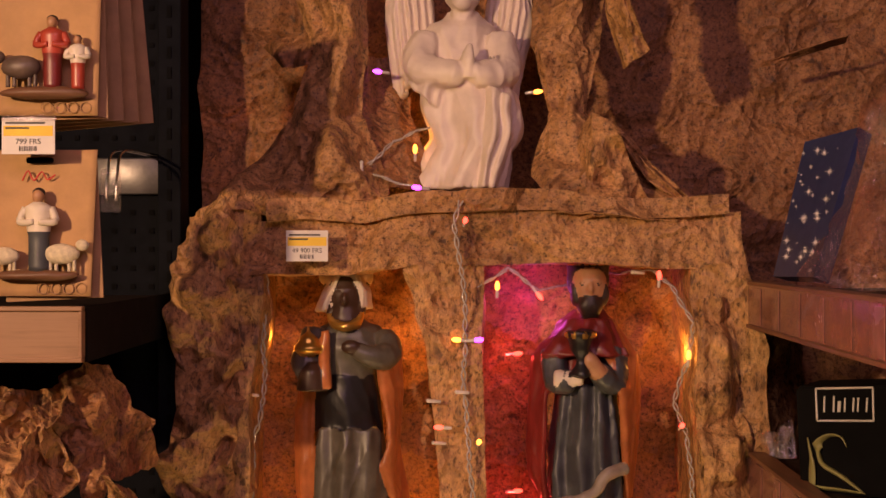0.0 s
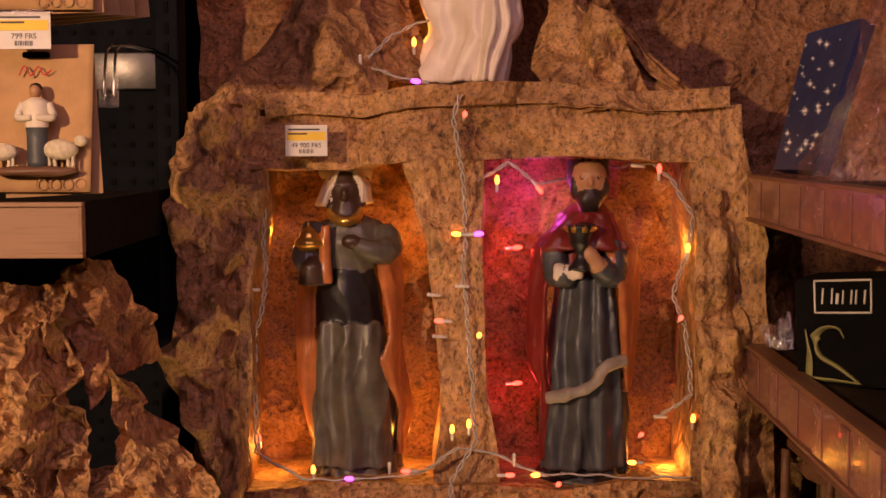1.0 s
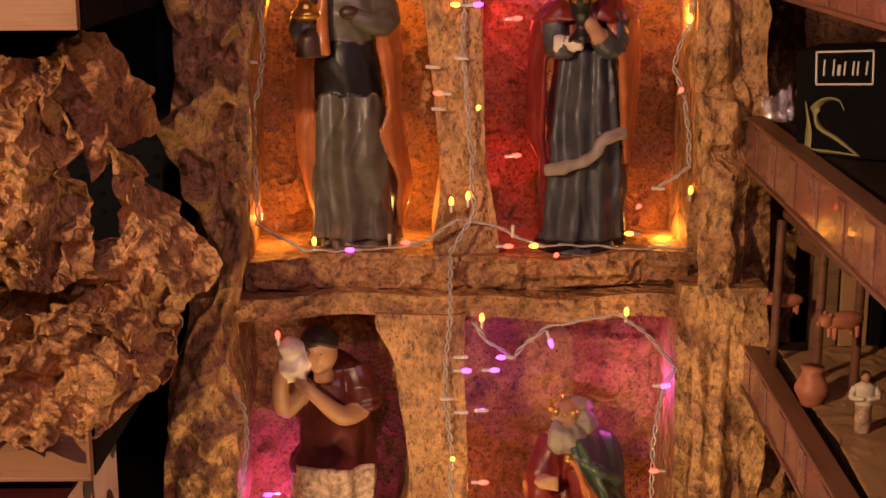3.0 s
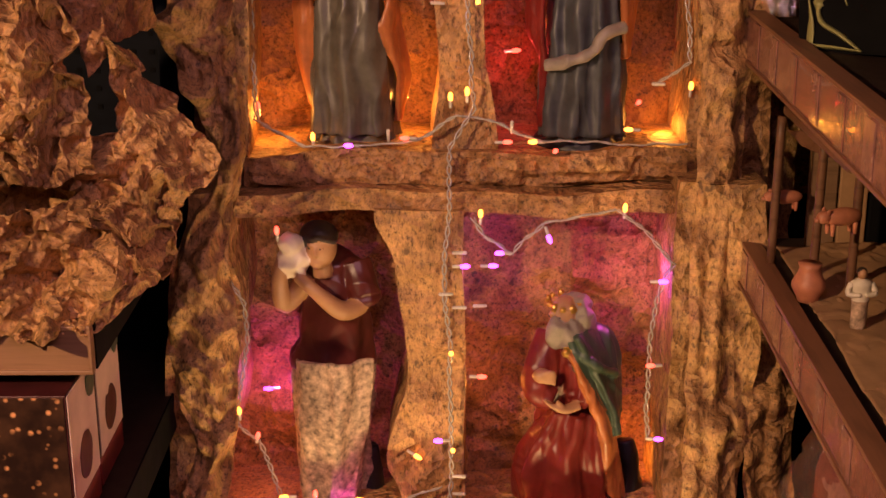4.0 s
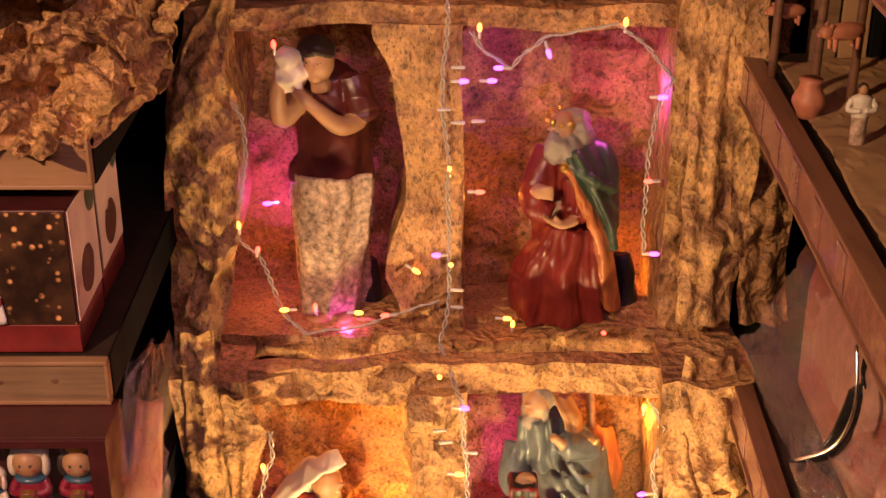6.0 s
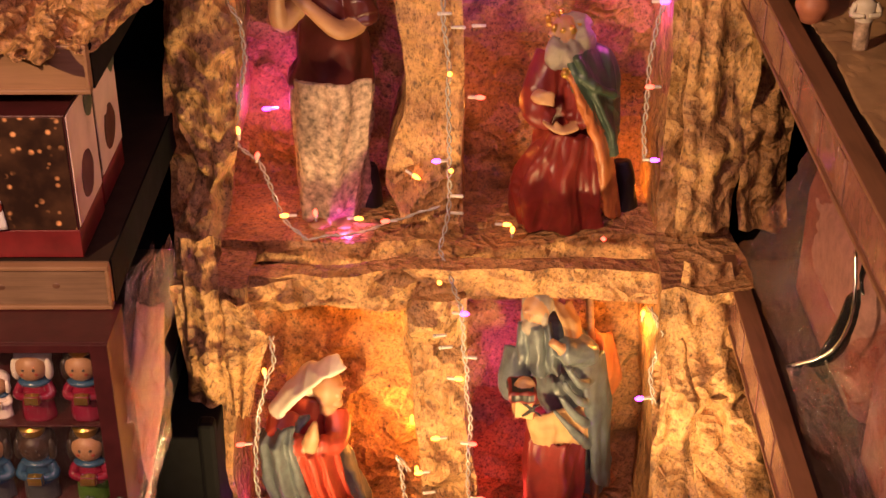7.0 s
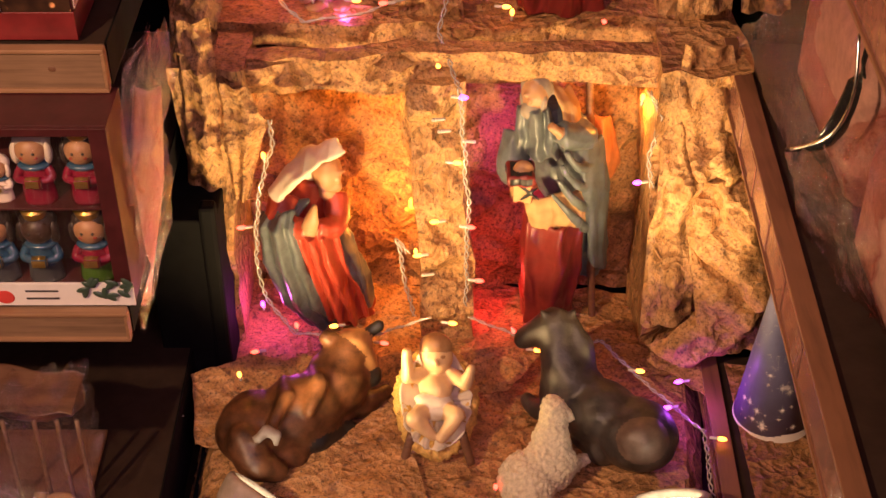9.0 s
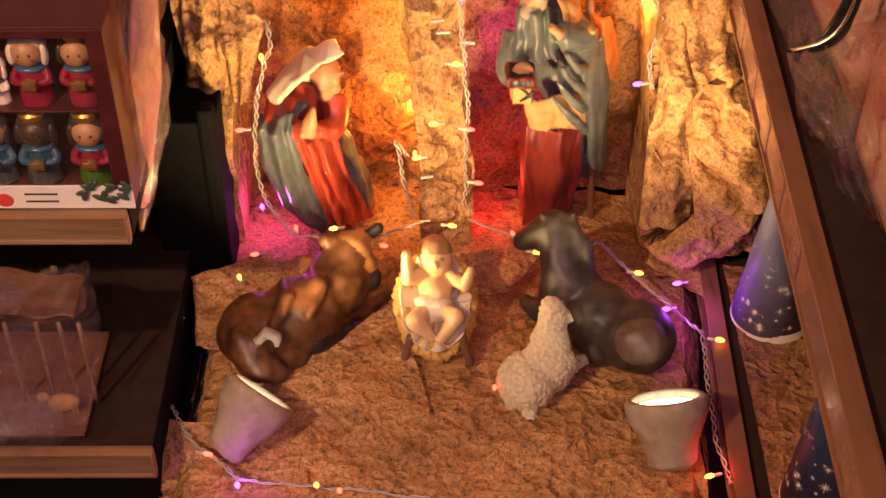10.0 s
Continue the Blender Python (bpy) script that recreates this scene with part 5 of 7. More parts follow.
# hanging kraft cards with figurines
def ring(bm, c, r, w=0.0007, mat=0):
    tube(bm, [Vector(c) + Vector((r * math.cos(a), 0, r * math.sin(a))) for a in np.linspace(0, 6.2832, 13)], w, mat, 5)


def words(text, where, size, parent, mat=INK, align="LEFT"):
    cu = bpy.data.curves.new("text", "FONT")
    cu.body, cu.size, cu.extrude, cu.align_x = text, size, 0.0002, align
    o = new("text_form", cu)
    bpy.context.view_layer.update()
    me = bpy.data.meshes.new_from_object(o.evaluated_get(bpy.context.evaluated_depsgraph_get()))
    bpy.data.objects.remove(o)
    bm = B()
    bm.from_mesh(me)
    bmesh.ops.transform(bm, matrix=Matrix.Translation(where) @ Matrix.Rotation(radians(90), 4, "X"), verts=bm.verts)
    return part("lettering", bm, mat, parent, smooth=False)


def price_tag(x0, x1, z0, z1, y, text, label, parent_holder=True):
    t = thing("price_tag", ((x0 + x1) / 2, y, z0), label, "price tag", "price tags")
    w, h = x1 - x0, z1 - z0
    card = part("card", box(B(), x0, x1, y, y + 0.0012, z0, z1, 0.0004), PAPER, t, smooth=False)
    part("yellow_band", box(B(), x0 + 0.002, x1 - 0.002, y - 0.0006, y - 0.0001, z0 + h * 0.50, z1 - h * 0.22, 0), YELLOW, card, smooth=False)
    for k in range(2):
        part("print_bar", box(B(), x0 + 0.004, x0 + w * (0.82 - 0.3 * k), y - 0.0009, y - 0.0006, z1 - h * (0.17 + 0.14 * k), z1 - h * (0.12 + 0.14 * k), 0), INK, card, smooth=False)
    words(text, (x0 + w * 0.5, y - 0.0004, z0 + h * 0.28), h * 0.21, card, INK, "CENTER")
    bm = B()
    for i in range(11):
        box(bm, x0 + w * (0.33 + 0.032 * i), x0 + w * (0.33 + 0.032 * i) + (0.0006 if i % 3 else 0.0011), y - 0.0006, y - 0.0001, z0 + h * 0.09, z0 + h * 0.22, 0)
    part("barcode", bm, INK, card, smooth=False)
    return t
price_tag(-0.202, -0.148, 1.534, 1.574, 1.818, "49 900 FRS", "white and yellow price tag on the lintel")
pt = price_tag(-0.447, -0.393, 1.646, 1.683, 1.43, "799 FRS", "white and yellow price tag in a clear holder on a hook")
part("holder", box(B(), -0.448, -0.392, 1.4295, 1.434, 1.679, 1.686, 0.001), FILM, pt, smooth=False)


def hanging_card(x0, x1, z0, z1, y, skew, kind_label, figure, behind=3):
    t = thing("figurine_card", ((x0 + x1) / 2, y, z0), kind_label, "package", "hanging cards")
    for i in range(behind):
        a = Matrix.Translation((x1, y, z0)) @ Matrix.Rotation(skew * (0.6 + 0.4 * i), 4, "Y") @ Matrix.Translation((-x1, -y, -z0))
        o = box(B(), x0 + 0.02, x1 + 0.004 + 0.010 * i, y + 0.012 + 0.028 * i, y + 0.014 + 0.028 * i, z0 - 0.002, z1 - 0.004 * i, 0.0006, 0, a)
        part("backing_card", o, KRAFT_DARK, t, smooth=False)
    def front(u, v):
        return Vector((x0 + (x1 - x0) * u + skew * 0.08 * (1 - v), y + 0.004 * math.sin(2.4 * u + 1) + 0.003 * v, z0 + (z1 - z0) * v))
    face = part("front_card", sheet(B(), front, 16, 16, thick=0.0012), KRAFT, t)
    zi = z0 + 0.008
    for i in range(4):
        bm = B()
        ring(bm, (x1 - 0.016 - 0.0135 * i, y - 0.001, zi), 0.0055)
        part("icon_ring", bm, KRAFT_DARK, face)
    bm = box(B(), (x0 + x1) / 2 - 0.014, (x0 + x1) / 2 + 0.014, y - 0.001, y + 0.0005, z1 - 0.014, z1 - 0.008, 0.002)
    part("hang_slot", bm, BLACK, face, smooth=False)
    figure(t, (x0 + x1) / 2, y - 0.012, z0 + 0.022)
    return t


def small_folk(parent, name, x, y, z, h, coat, legs, arms=True):
    bm = body(B(), [(z, x, y, h * 0.13, h * 0.10), (z + h * 0.45, x, y, h * 0.13, h * 0.10), (z + h * 0.5, x, y, h * 0.15, h * 0.12), (z + h * 0.78, x, y, h * 0.17, h * 0.12), (z + h * 0.84, x, y, h * 0.06, h * 0.06)], 20, 5, 0.08, 0, steps=14)
    for f in bm.faces:
        f.material_index = 1 if f.calc_center_median().z < z + h * 0.46 else 0
    ball(bm, (x, y - 0.001, z + h * 0.91), (h * 0.075, h * 0.08, h * 0.09), 2, 12)
    ball(bm, (x, y + 0.001, z + h * 0.95), (h * 0.08, h * 0.08, h * 0.065), 3, 12)
    for s in (-1, 1):
        tube(bm, [(x + s * h * 0.15, y, z + h * 0.76), (x + s * h * 0.21, y - h * 0.05, z + h * 0.6), (x + s * h * 0.03, y - h * 0.13, z + h * 0.6)], [h * 0.055, h * 0.05, h * 0.035], 0, 8)
    return part(name, bm, [coat, legs, SKIN, HAIR], parent)


def small_sheep(parent, x, y, z, h, s=1, mat=WOOL):
    bm = ball(B(), (x, y, z + h * 0.6), (h * 0.62, h * 0.32, h * 0.36), 0, 14, rough=0.0008)
    ball(bm, (x + s * h * 0.7, y - 0.001, z + h * 0.9), (h * 0.24, h * 0.18, h * 0.2), 0, 10)
    for dx in (-0.4, -0.2, 0.25, 0.42):
        tube(bm, [(x + dx * h, y, z + h * 0.45), (x + dx * h, y, z)], h * 0.07, 0, 6)
    return part("figurine", bm, mat, parent)


def flock(parent, x, y, z):
    part("figurine_base", ball(B(), (x - 0.002, y, z), (0.046, 0.010, 0.006), 0, 20, rough=0.001), LEG_WOOD, parent, "brown figurine base")
    small_folk(parent, "figurine", x + 0.002, y, z + 0.004, 0.085, CLOTH_WHITE, SLATE)
    small_sheep(parent, x - 0.034, y, z + 0.004, 0.026, -1)
    small_sheep(parent, x + 0.026, y, z + 0.004, 0.030, 1)
    part("red_script", tube(B(), [(x - 0.018, y + 0.011, z + 0.098), (x - 0.012, y + 0.011, z + 0.108), (x - 0.006, y + 0.011, z + 0.098), (x + 0.002, y + 0.011, z + 0.107), (x + 0.008, y + 0.011, z + 0.099), (x + 0.016, y + 0.011, z + 0.104)], 0.0009, 0, 6), RED_INK, parent)


def ride(parent, x, y, z):
    part("figurine_base", ball(B(), (x, y, z), (0.046, 0.010, 0.007), 0, 20, rough=0.001), LEG_WOOD, parent, "brown figurine base")
    small_folk(parent, "figurine", x + 0.008, y, z + 0.004, 0.075, BRIGHT_RED, RED_CLOTH)
    small_sheep(parent, x - 0.024, y, z + 0.006, 0.034, -1, DONKEY_PALE)
    small_folk(parent, "figurine", x + 0.034, y, z + 0.004, 0.055, CLOTH_WHITE, BRIGHT_RED)
hanging_card(-0.464, -0.353, 1.688, 1.860, 1.46, -0.05, "stack of kraft cards holding a painted red-dressed figurine group", ride, 4)
hanging_card(-0.477, -0.359, 1.501, 1.653, 1.465, -0.08, "kraft card holding a painted shepherd and sheep figurine", flock, 1)

hook = thing("peg_hook", (-0.444, 1.950, 1.660), "chrome double peg hook with a clear label clip", "hook")
for dx in (-0.006, 0.006):
    o = Vector((-0.412, 1.800, 1.630))
    part("prong", tube(B(), [o + Vector((dx + 0.01, 0.17, 0.05)), o + Vector((dx, 0.0, 0.045)), o + Vector((dx, -0.04, 0.01)), o + Vector((dx, -0.045, -0.02))], 0.002, 0, 8), CHROME, hook)
part("clip", box(B(), o.x - 0.013, o.x + 0.013, o.y - 0.05, o.y - 0.046, o.z - 0.035, o.z + 0.02, 0.002), FILM, hook)
part("back_plate", box(B(), -0.484, -0.393, 1.968, 1.974, 1.626, 1.677, 0.002), plain("brushed_plate", (0.16, 0.15, 0.15), 0.35, 0.6), hook)

# crumpled rock paper heaped on the second shelf
heap = thing("paper_rocks", (-0.5, 1.5, 1.022), "heap of crumpled rock-print paper on a shelf", "crumpled paper")
fold("sheet_piece", [(-0.535, 1.550, 1.398), (-0.534, 1.520, 1.277), (-0.538, 1.500, 1.129)], [(-0.426, 1.560, 1.406), (-0.386, 1.500, 1.292), (-0.382, 1.520, 1.175)], 0.05, 0.040, ROCK_UP, (50, 70), heap, 0.01, 2.0)
fold("sheet_piece", [(-0.441, 1.580, 1.401), (-0.424, 1.560, 1.333), (-0.392, 1.540, 1.260)], [(-0.376, 1.620, 1.419), (-0.336, 1.660, 1.344), (-0.349, 1.680, 1.295)], 0.02, 0.024, ROCK_RED, (22, 26), heap, 0.004, 2.0)
fold("sheet_piece", [(-0.354, 1.600, 1.265), (-0.367, 1.570, 1.202), (-0.411, 1.520, 1.155), (-0.397, 1.500, 1.103)], [(-0.340, 1.600, 1.265), (-0.298, 1.600, 1.201), (-0.262, 1.600, 1.151), (-0.296, 1.560, 1.084)], 0.03, 0.038, ROCK_UP, (44, 56), heap, 0.008, 2.0)
fold("sheet_piece", [(-0.526, 1.460, 1.109), (-0.519, 1.430, 1.062), (-0.520, 1.420, 1.012)], [(-0.375, 1.500, 1.154), (-0.307, 1.520, 1.090), (-0.319, 1.470, 1.034), (-0.376, 1.420, 1.013)], 0.04, 0.038, ROCK, (60, 56), heap, 0.008, 2.0)
fold("sheet_piece", [(-0.357, 1.550, 1.114), (-0.351, 1.520, 1.037)], [(-0.304, 1.580, 1.099), (-0.318, 1.560, 1.016)], 0.02, 0.030, ROCK, (16, 22), heap, 0.004, 2.0)
fold("sheet_piece", [(-0.557, 1.600, 1.156), (-0.557, 1.580, 1.066)], [(-0.417, 1.620, 1.150), (-0.417, 1.600, 1.059)], 0.0, 0.012, ROCK_RED, (20, 20), heap, 0.004, 2.0)

fold("sheet_piece", [(-0.57, 1.56, 1.21), (-0.57, 1.52, 1.04)], [(-0.30, 1.60, 1.18), (-0.32, 1.58, 1.03)], 0.01, 0.024, ROCK, (50, 40), heap, 0.004, 2.0)

# boxed nativity sets with a fairy-light print
def lights_print():
    def build(t, b):
        v = node(t, "ShaderNodeTexVoronoi", Scale=75.0)
        t.links.new(place(t), v.inputs["Vector"])
        dots = ramp(t, v.outputs["Distance"], [(0.14, (1, 1, 1)), (0.30, (0, 0, 0))])
        zone = ramp(t, noisy(t, place(t), 40, 2), [(0.40, (0, 0, 0)), (0.55, (1, 1, 1))])
        col = blend(t, blend(t, 1.0, dots, zone, "MULTIPLY"), ramp(t, noisy(t, place(t), 30, 3), [(0.4, (0.025, 0.012, 0.008)), (0.7, (0.075, 0.035, 0.018))]), (0.85, 0.40, 0.16))
        t.links.new(col, b.inputs["Base Color"])
    return material("fairy_light_print", build, 0.3, Coat_Weight=0.3)
PRINT = lights_print()


def set_box(x0, x1, y0, y1, z0, z1, label):
    t = thing("gift_box", ((x0 + x1) / 2, (y0 + y1) / 2, z0), label, "box", "boxed sets")
    h = z1 - z0
    part("carton", box(B(), x0, x1, y0, y1, z0 + h * 0.20, z1, 0.001), RED_DARK, t, smooth=False)
    part("bottom_band", box(B(), x0 - 0.0005, x1 + 0.0005, y0 - 0.0005, y1, z0, z0 + h * 0.2, 0.001), RED_BOX, t, smooth=False)
    part("front_print", box(B(), x0 + 0.002, x1 - 0.002, y0 - 0.0018, y0 - 0.0006, z0 + h * 0.21, z1 - 0.002, 0), PRINT, t, smooth=False)
    part("side_print", box(B(), x1 + 0.0006, x1 + 0.0018, y0 + 0.002, y1 - 0.002, z0 + h * 0.22, z1 - 0.002, 0), PINK_BOX, t, smooth=False)
    ym = (y0 + y1) / 2
    part("side_picture", ball(B(), (x1 + 0.0022, ym, z0 + h * 0.45), (0.0008, (y1 - y0) * 0.25, h * 0.16), 0, 16, rough=0.001), RED_DARK, t)
    part("side_picture", ball(B(), (x1 + 0.0022, y1 - 0.02, z1 - 0.02), (0.0008, 0.02, 0.02), 0, 16, rough=0.002), GREEN_CLOTH, t)
    for i, (dx, c) in enumerate(((0.115, PAPER), (0.09, PAPER))):
        bm = body(B(), [(z0 + h * 0.22, x1 - dx, y0 - 0.004, 0.012, 0.003), (z0 + h * 0.42, x1 - dx, y0 - 0.004, 0.009, 0.003), (z0 + h * 0.45, x1 - dx, y0 - 0.004, 0.004, 0.002)], 16, 0, 0, 0, steps=8)
        ball(bm, (x1 - dx, y0 - 0.005, z0 + h * 0.38), (0.010, 0.003, 0.011), 1, 12)
        part("printed_figure", bm, [c, BRIGHT_RED], t)
    return t
set_box(-0.80, -0.403, 1.385, 1.50, 0.772, 0.945, "boxed set with a dark fairy-light print and red base")
set_box(-0.80, -0.405, 1.515, 1.63, 0.772, 0.945, "boxed set with a dark fairy-light print and red base")

# window box of child-like figurines
t = thing("figurine_box", (-0.55, 1.32, 0.468), "dark red window box of painted nativity figurines", "box")
x1 = -0.364
zb, zt = 0.468, 0.715
part("back_panel", box(B(), -0.9, x1, 1.37, 1.376, zb, zt, 0.001), RED_DARK, t, smooth=False)
part("side_panel", box(B(), x1 - 0.002, x1, 1.295, 1.375, zb, zt, 0.0005), RED_DARK, t, smooth=False)
part("top_panel", box(B(), -0.9, x1, 1.295, 1.375, zt - 0.002, zt + 0.002, 0.0005), RED_DARK, t, smooth=False)
part("front_frame", box(B(), x1 - 0.02, x1, 1.291, 1.295, zb, zt, 0.0005), RED_DARK, t, smooth=False)
part("front_frame", box(B(), -0.9, x1 - 0.02, 1.291, 1.295, zt - 0.010, zt, 0.0005), RED_DARK, t, smooth=False)
part("shelf_divider", box(B(), -0.9, x1 - 0.02, 1.315, 1.37, 0.588, 0.591, 0.0005), RED_DARK, t, smooth=False)
part("label_strip", box(B(), -0.9, x1 + 0.0015, 1.287, 1.2905, zb + 0.001, zb + 0.034, 0.0005), PAPER, t, "white label strip", smooth=False)
for i in range(2):
    part("print_bar", box(B(), -0.490, -0.451, 1.2862, 1.2868, zb + 0.022 - 0.011 * i, zb + 0.0245 - 0.011 * i, 0), INK, t, smooth=False)
part("red_dot", ball(B(), (-0.515, 1.2868, zb + 0.014), (0.011, 0.0008, 0.010), 0, 16), RED_INK, t)
bm = B()
random.seed(5)
for i in range(16):
    c = Vector((x1 - 0.03 + random.uniform(-0.028, 0.028), 1.284, zb + 0.028 + random.uniform(-0.012, 0.012)))
    ball(bm, c, (0.009, 0.002, 0.004), 0, 8, Matrix.Rotation(random.uniform(0, 3), 4, "Y"))
part("printed_leaves", bm, GREEN_CLOTH, t)


def dolly(x, z, h, coat, skirt, hair, crown, skin=SKIN):
    y = 1.335
    bm = body(B(), [(z, x, y, h * 0.21, h * 0.15), (z + h * 0.25, x, y, h * 0.19, h * 0.14), (z + h * 0.5, x, y, h * 0.15, h * 0.11), (z + h * 0.56, x, y, h * 0.06, h * 0.06)], 24, 6, 0.06, 0, steps=16)
    for f in bm.faces:
        f.material_index = 1 if f.calc_center_median().z < z + h * 0.24 else 0
    ball(bm, (x, y - 0.002, z + h * 0.72), (h * 0.19, h * 0.17, h * 0.19), 2, 18)
    ball(bm, (x, y + 0.005, z + h * 0.79), (h * 0.225, h * 0.175, h * 0.185), 3, 18)
    for s in (-1, 1):
        ball(bm, (x + s * h * 0.19, y - 0.002, z + h * 0.68), (h * 0.06, h * 0.07, h * 0.15), 3, 12)
        ball(bm, (x + s * h * 0.08, y - h * 0.165, z + h * 0.69), (h * 0.03, h * 0.012, h * 0.02), 7, 8)
    ball(bm, (x, y, z + h * 0.51), (h * 0.20, h * 0.15, h * 0.06), 6, 16)
    box(bm, x - h * 0.09, x + h * 0.09, y - h * 0.24, y - h * 0.15, z + h * 0.30, z + h * 0.42, 0.001, 4)
    for s in (-1, 1):
        ball(bm, (x + s * h * 0.06, y - h * 0.172, z + h * 0.75), h * 0.02, 5, 8)
        tube(bm, [(x + s * h * 0.13, y, z + h * 0.5), (x + s * h * 0.2, y - h * 0.08, z + h * 0.36), (x + s * h * 0.03, y - h * 0.16, z + h * 0.36)], [h * 0.06, h * 0.06, h * 0.04], 0, 8)
    if crown:
        tube(bm, [(x, y, z + h * 0.90), (x, y, z + h * 1.0)], [h * 0.13, h * 0.16], 4, 14)
    ball(bm, (x, y - h * 0.18, z + h * 0.38), h * 0.055, 4, 10)
    o = tagged(part("figurine", bm, [coat, skirt, skin, hair, GOLD, INK, BLUE_BRIGHT, BRIGHT_RED if skin is SKIN else skin]), label_of[coat.name], "figurine", "boxed figurines")
    return o
BLUE_BRIGHT = plain("blue_gloss_paint", (0.03, 0.085, 0.15), 0.25)
PINK_GLOSS = plain("crimson_gloss_paint", (0.22, 0.012, 0.035), 0.22)
GREEN_GLOSS = plain("green_gloss_paint", (0.06, 0.13, 0.02), 0.25)
label_of = {"crimson_gloss_paint": "small glossy figurine in crimson clothes inside the window box", "blue_gloss_paint": "small glossy figurine in blue clothes inside the window box", "ivory_resin": "small pale figurine inside the window box"}
za, zc = 0.591, 0.4755
dolly(-0.464, za, 0.097, PINK_GLOSS, PINK_GLOSS, CLOTH_WHITE, False)
dolly(-0.408, za, 0.097, PINK_GLOSS, PINK_GLOSS, HAIR, True)
dolly(-0.476, zc, 0.102, BLUE_BRIGHT, SLATE, HAIR, True, DARK_SKIN)
dolly(-0.414, zc, 0.102, PINK_GLOSS, GREEN_GLOSS, HAIR, True)
dolly(-0.507, za, 0.06, IVORY, IVORY, IVORY, False)
dolly(-0.529, zc, 0.102, BLUE_BRIGHT, SLATE, HAIR, False)
# a ledge for the lower row of figurines
part("lower_ledge", box(B(), -0.9, x1 - 0.003, 1.30, 1.37, 0.471, 0.4755, 0.0005), RED_DARK, t, smooth=False)
part("window_film", box(B(), -0.9, x1 - 0.02, 1.2905, 1.2912, zb + 0.034, zt - 0.010, 0), clear("box_window", 0.05, (1, 0.98, 0.96), 0.95), t, smooth=False).visible_shadow = False

# pink cellophane bag at the shelf end
t = thing("cellophane_bag", (-0.364, 1.400, 0.492), "pink cellophane bag gathered at its top", "bag")
bm = cloth(B(), [(-0.331, 1.400, 0.786), (-0.362, 1.380, 0.746), (-0.364, 1.340, 0.681), (-0.372, 1.340, 0.537), (-0.374, 1.340, 0.425)],
           [(-0.312, 1.400, 0.786), (-0.305, 1.420, 0.723), (-0.323, 1.420, 0.629), (-0.344, 1.420, 0.477), (-0.375, 1.400, 0.375)], 0.03, 0.008, 4, 0.020, 60, 110, 0.0, k=2.6)
part("film", bm, FILM_PINK, t)
bm = cloth(B(), [(-0.359, 1.420, 0.692), (-0.377, 1.400, 0.577), (-0.387, 1.380, 0.401)], [(-0.331, 1.440, 0.680), (-0.343, 1.440, 0.549), (-0.380, 1.420, 0.368)], 0.012, 0.002, 2, 0.003, 14, 24, 0.002)
part("pink_filling", bm, plain("salmon_tissue", (0.34, 0.145, 0.115), 0.5), t)

# cellophane-wrapped small stable on the bottom shelf
t = thing("wrapped_stable", (-0.550, 1.300, 0.126), "small straw stable wrapped in clear cellophane", "package")
fold("roof_board", [(-0.598, 1.320, 0.346), (-0.590, 1.260, 0.315)], [(-0.452, 1.320, 0.327), (-0.456, 1.260, 0.315)], 0.0, 0.004, LEG_WOOD, (20, 10), t)
part("roof", ball(B(), (-0.532, 1.340, 0.268), (0.07, 0.04, 0.02), 0, 20, rough=0.006), LEG_WOOD, t)
for x in (65, 105, 10, 140):
    part("stick", tube(B(), [(-0.515 + (x - 60) * 0.00072, 1.27, 0.295), (-0.515 + (x - 60) * 0.00072, 1.27, 0.148)], 0.003, 0, 8), PINE, t)
small_sheep(t, -0.494, 1.25, 0.148, 0.035, -1, KRAFT)
part("straw_floor", box(B(), -0.62, -0.463, 1.21, 1.40, 0.1445, 0.150, 0.002), LEG_WOOD, t)
bm = cloth(B(), [(-0.576, 1.250, 0.428), (-0.594, 1.220, 0.316), (-0.620, 1.190, 0.167)], [(-0.448, 1.320, 0.346), (-0.431, 1.280, 0.255), (-0.465, 1.200, 0.155)], 0.03, 0.01, 4, 0.024, 80, 80, 0.0, k=2.4)
part("film", bm, FILM, t)
bm = cloth(B(), [(-0.602, 1.200, 0.256), (-0.614, 1.185, 0.189)], [(-0.487, 1.200, 0.235), (-0.477, 1.185, 0.194)], 0.01, 0.006, 5, 0.018, 30, 16, 0.0)
part("film_crush", bm, clear("bright_film", 0.08, (1, 1, 1), 0.78), t)
# black block added in place of the shade between shelf bay and stand
t = thing("dark_gap_block", (-0.36, 1.62, 0.0), "black block standing in for the dark gap beside the stand", "crate")
part("body", box(B(), -0.416, -0.314, 1.58, 1.80, 0.0, 0.377, 0.004), BLACK, t, smooth=False)
part("gap_block_edge", box(B(), -0.337, -0.313, 1.575, 1.60, 0.0, 0.401, 0.006), BLACK, t, smooth=False)

# ---- facing bay with price rails ----
def rail_x(y):
    return 0.40 - 0.03 * (1.85 - y)


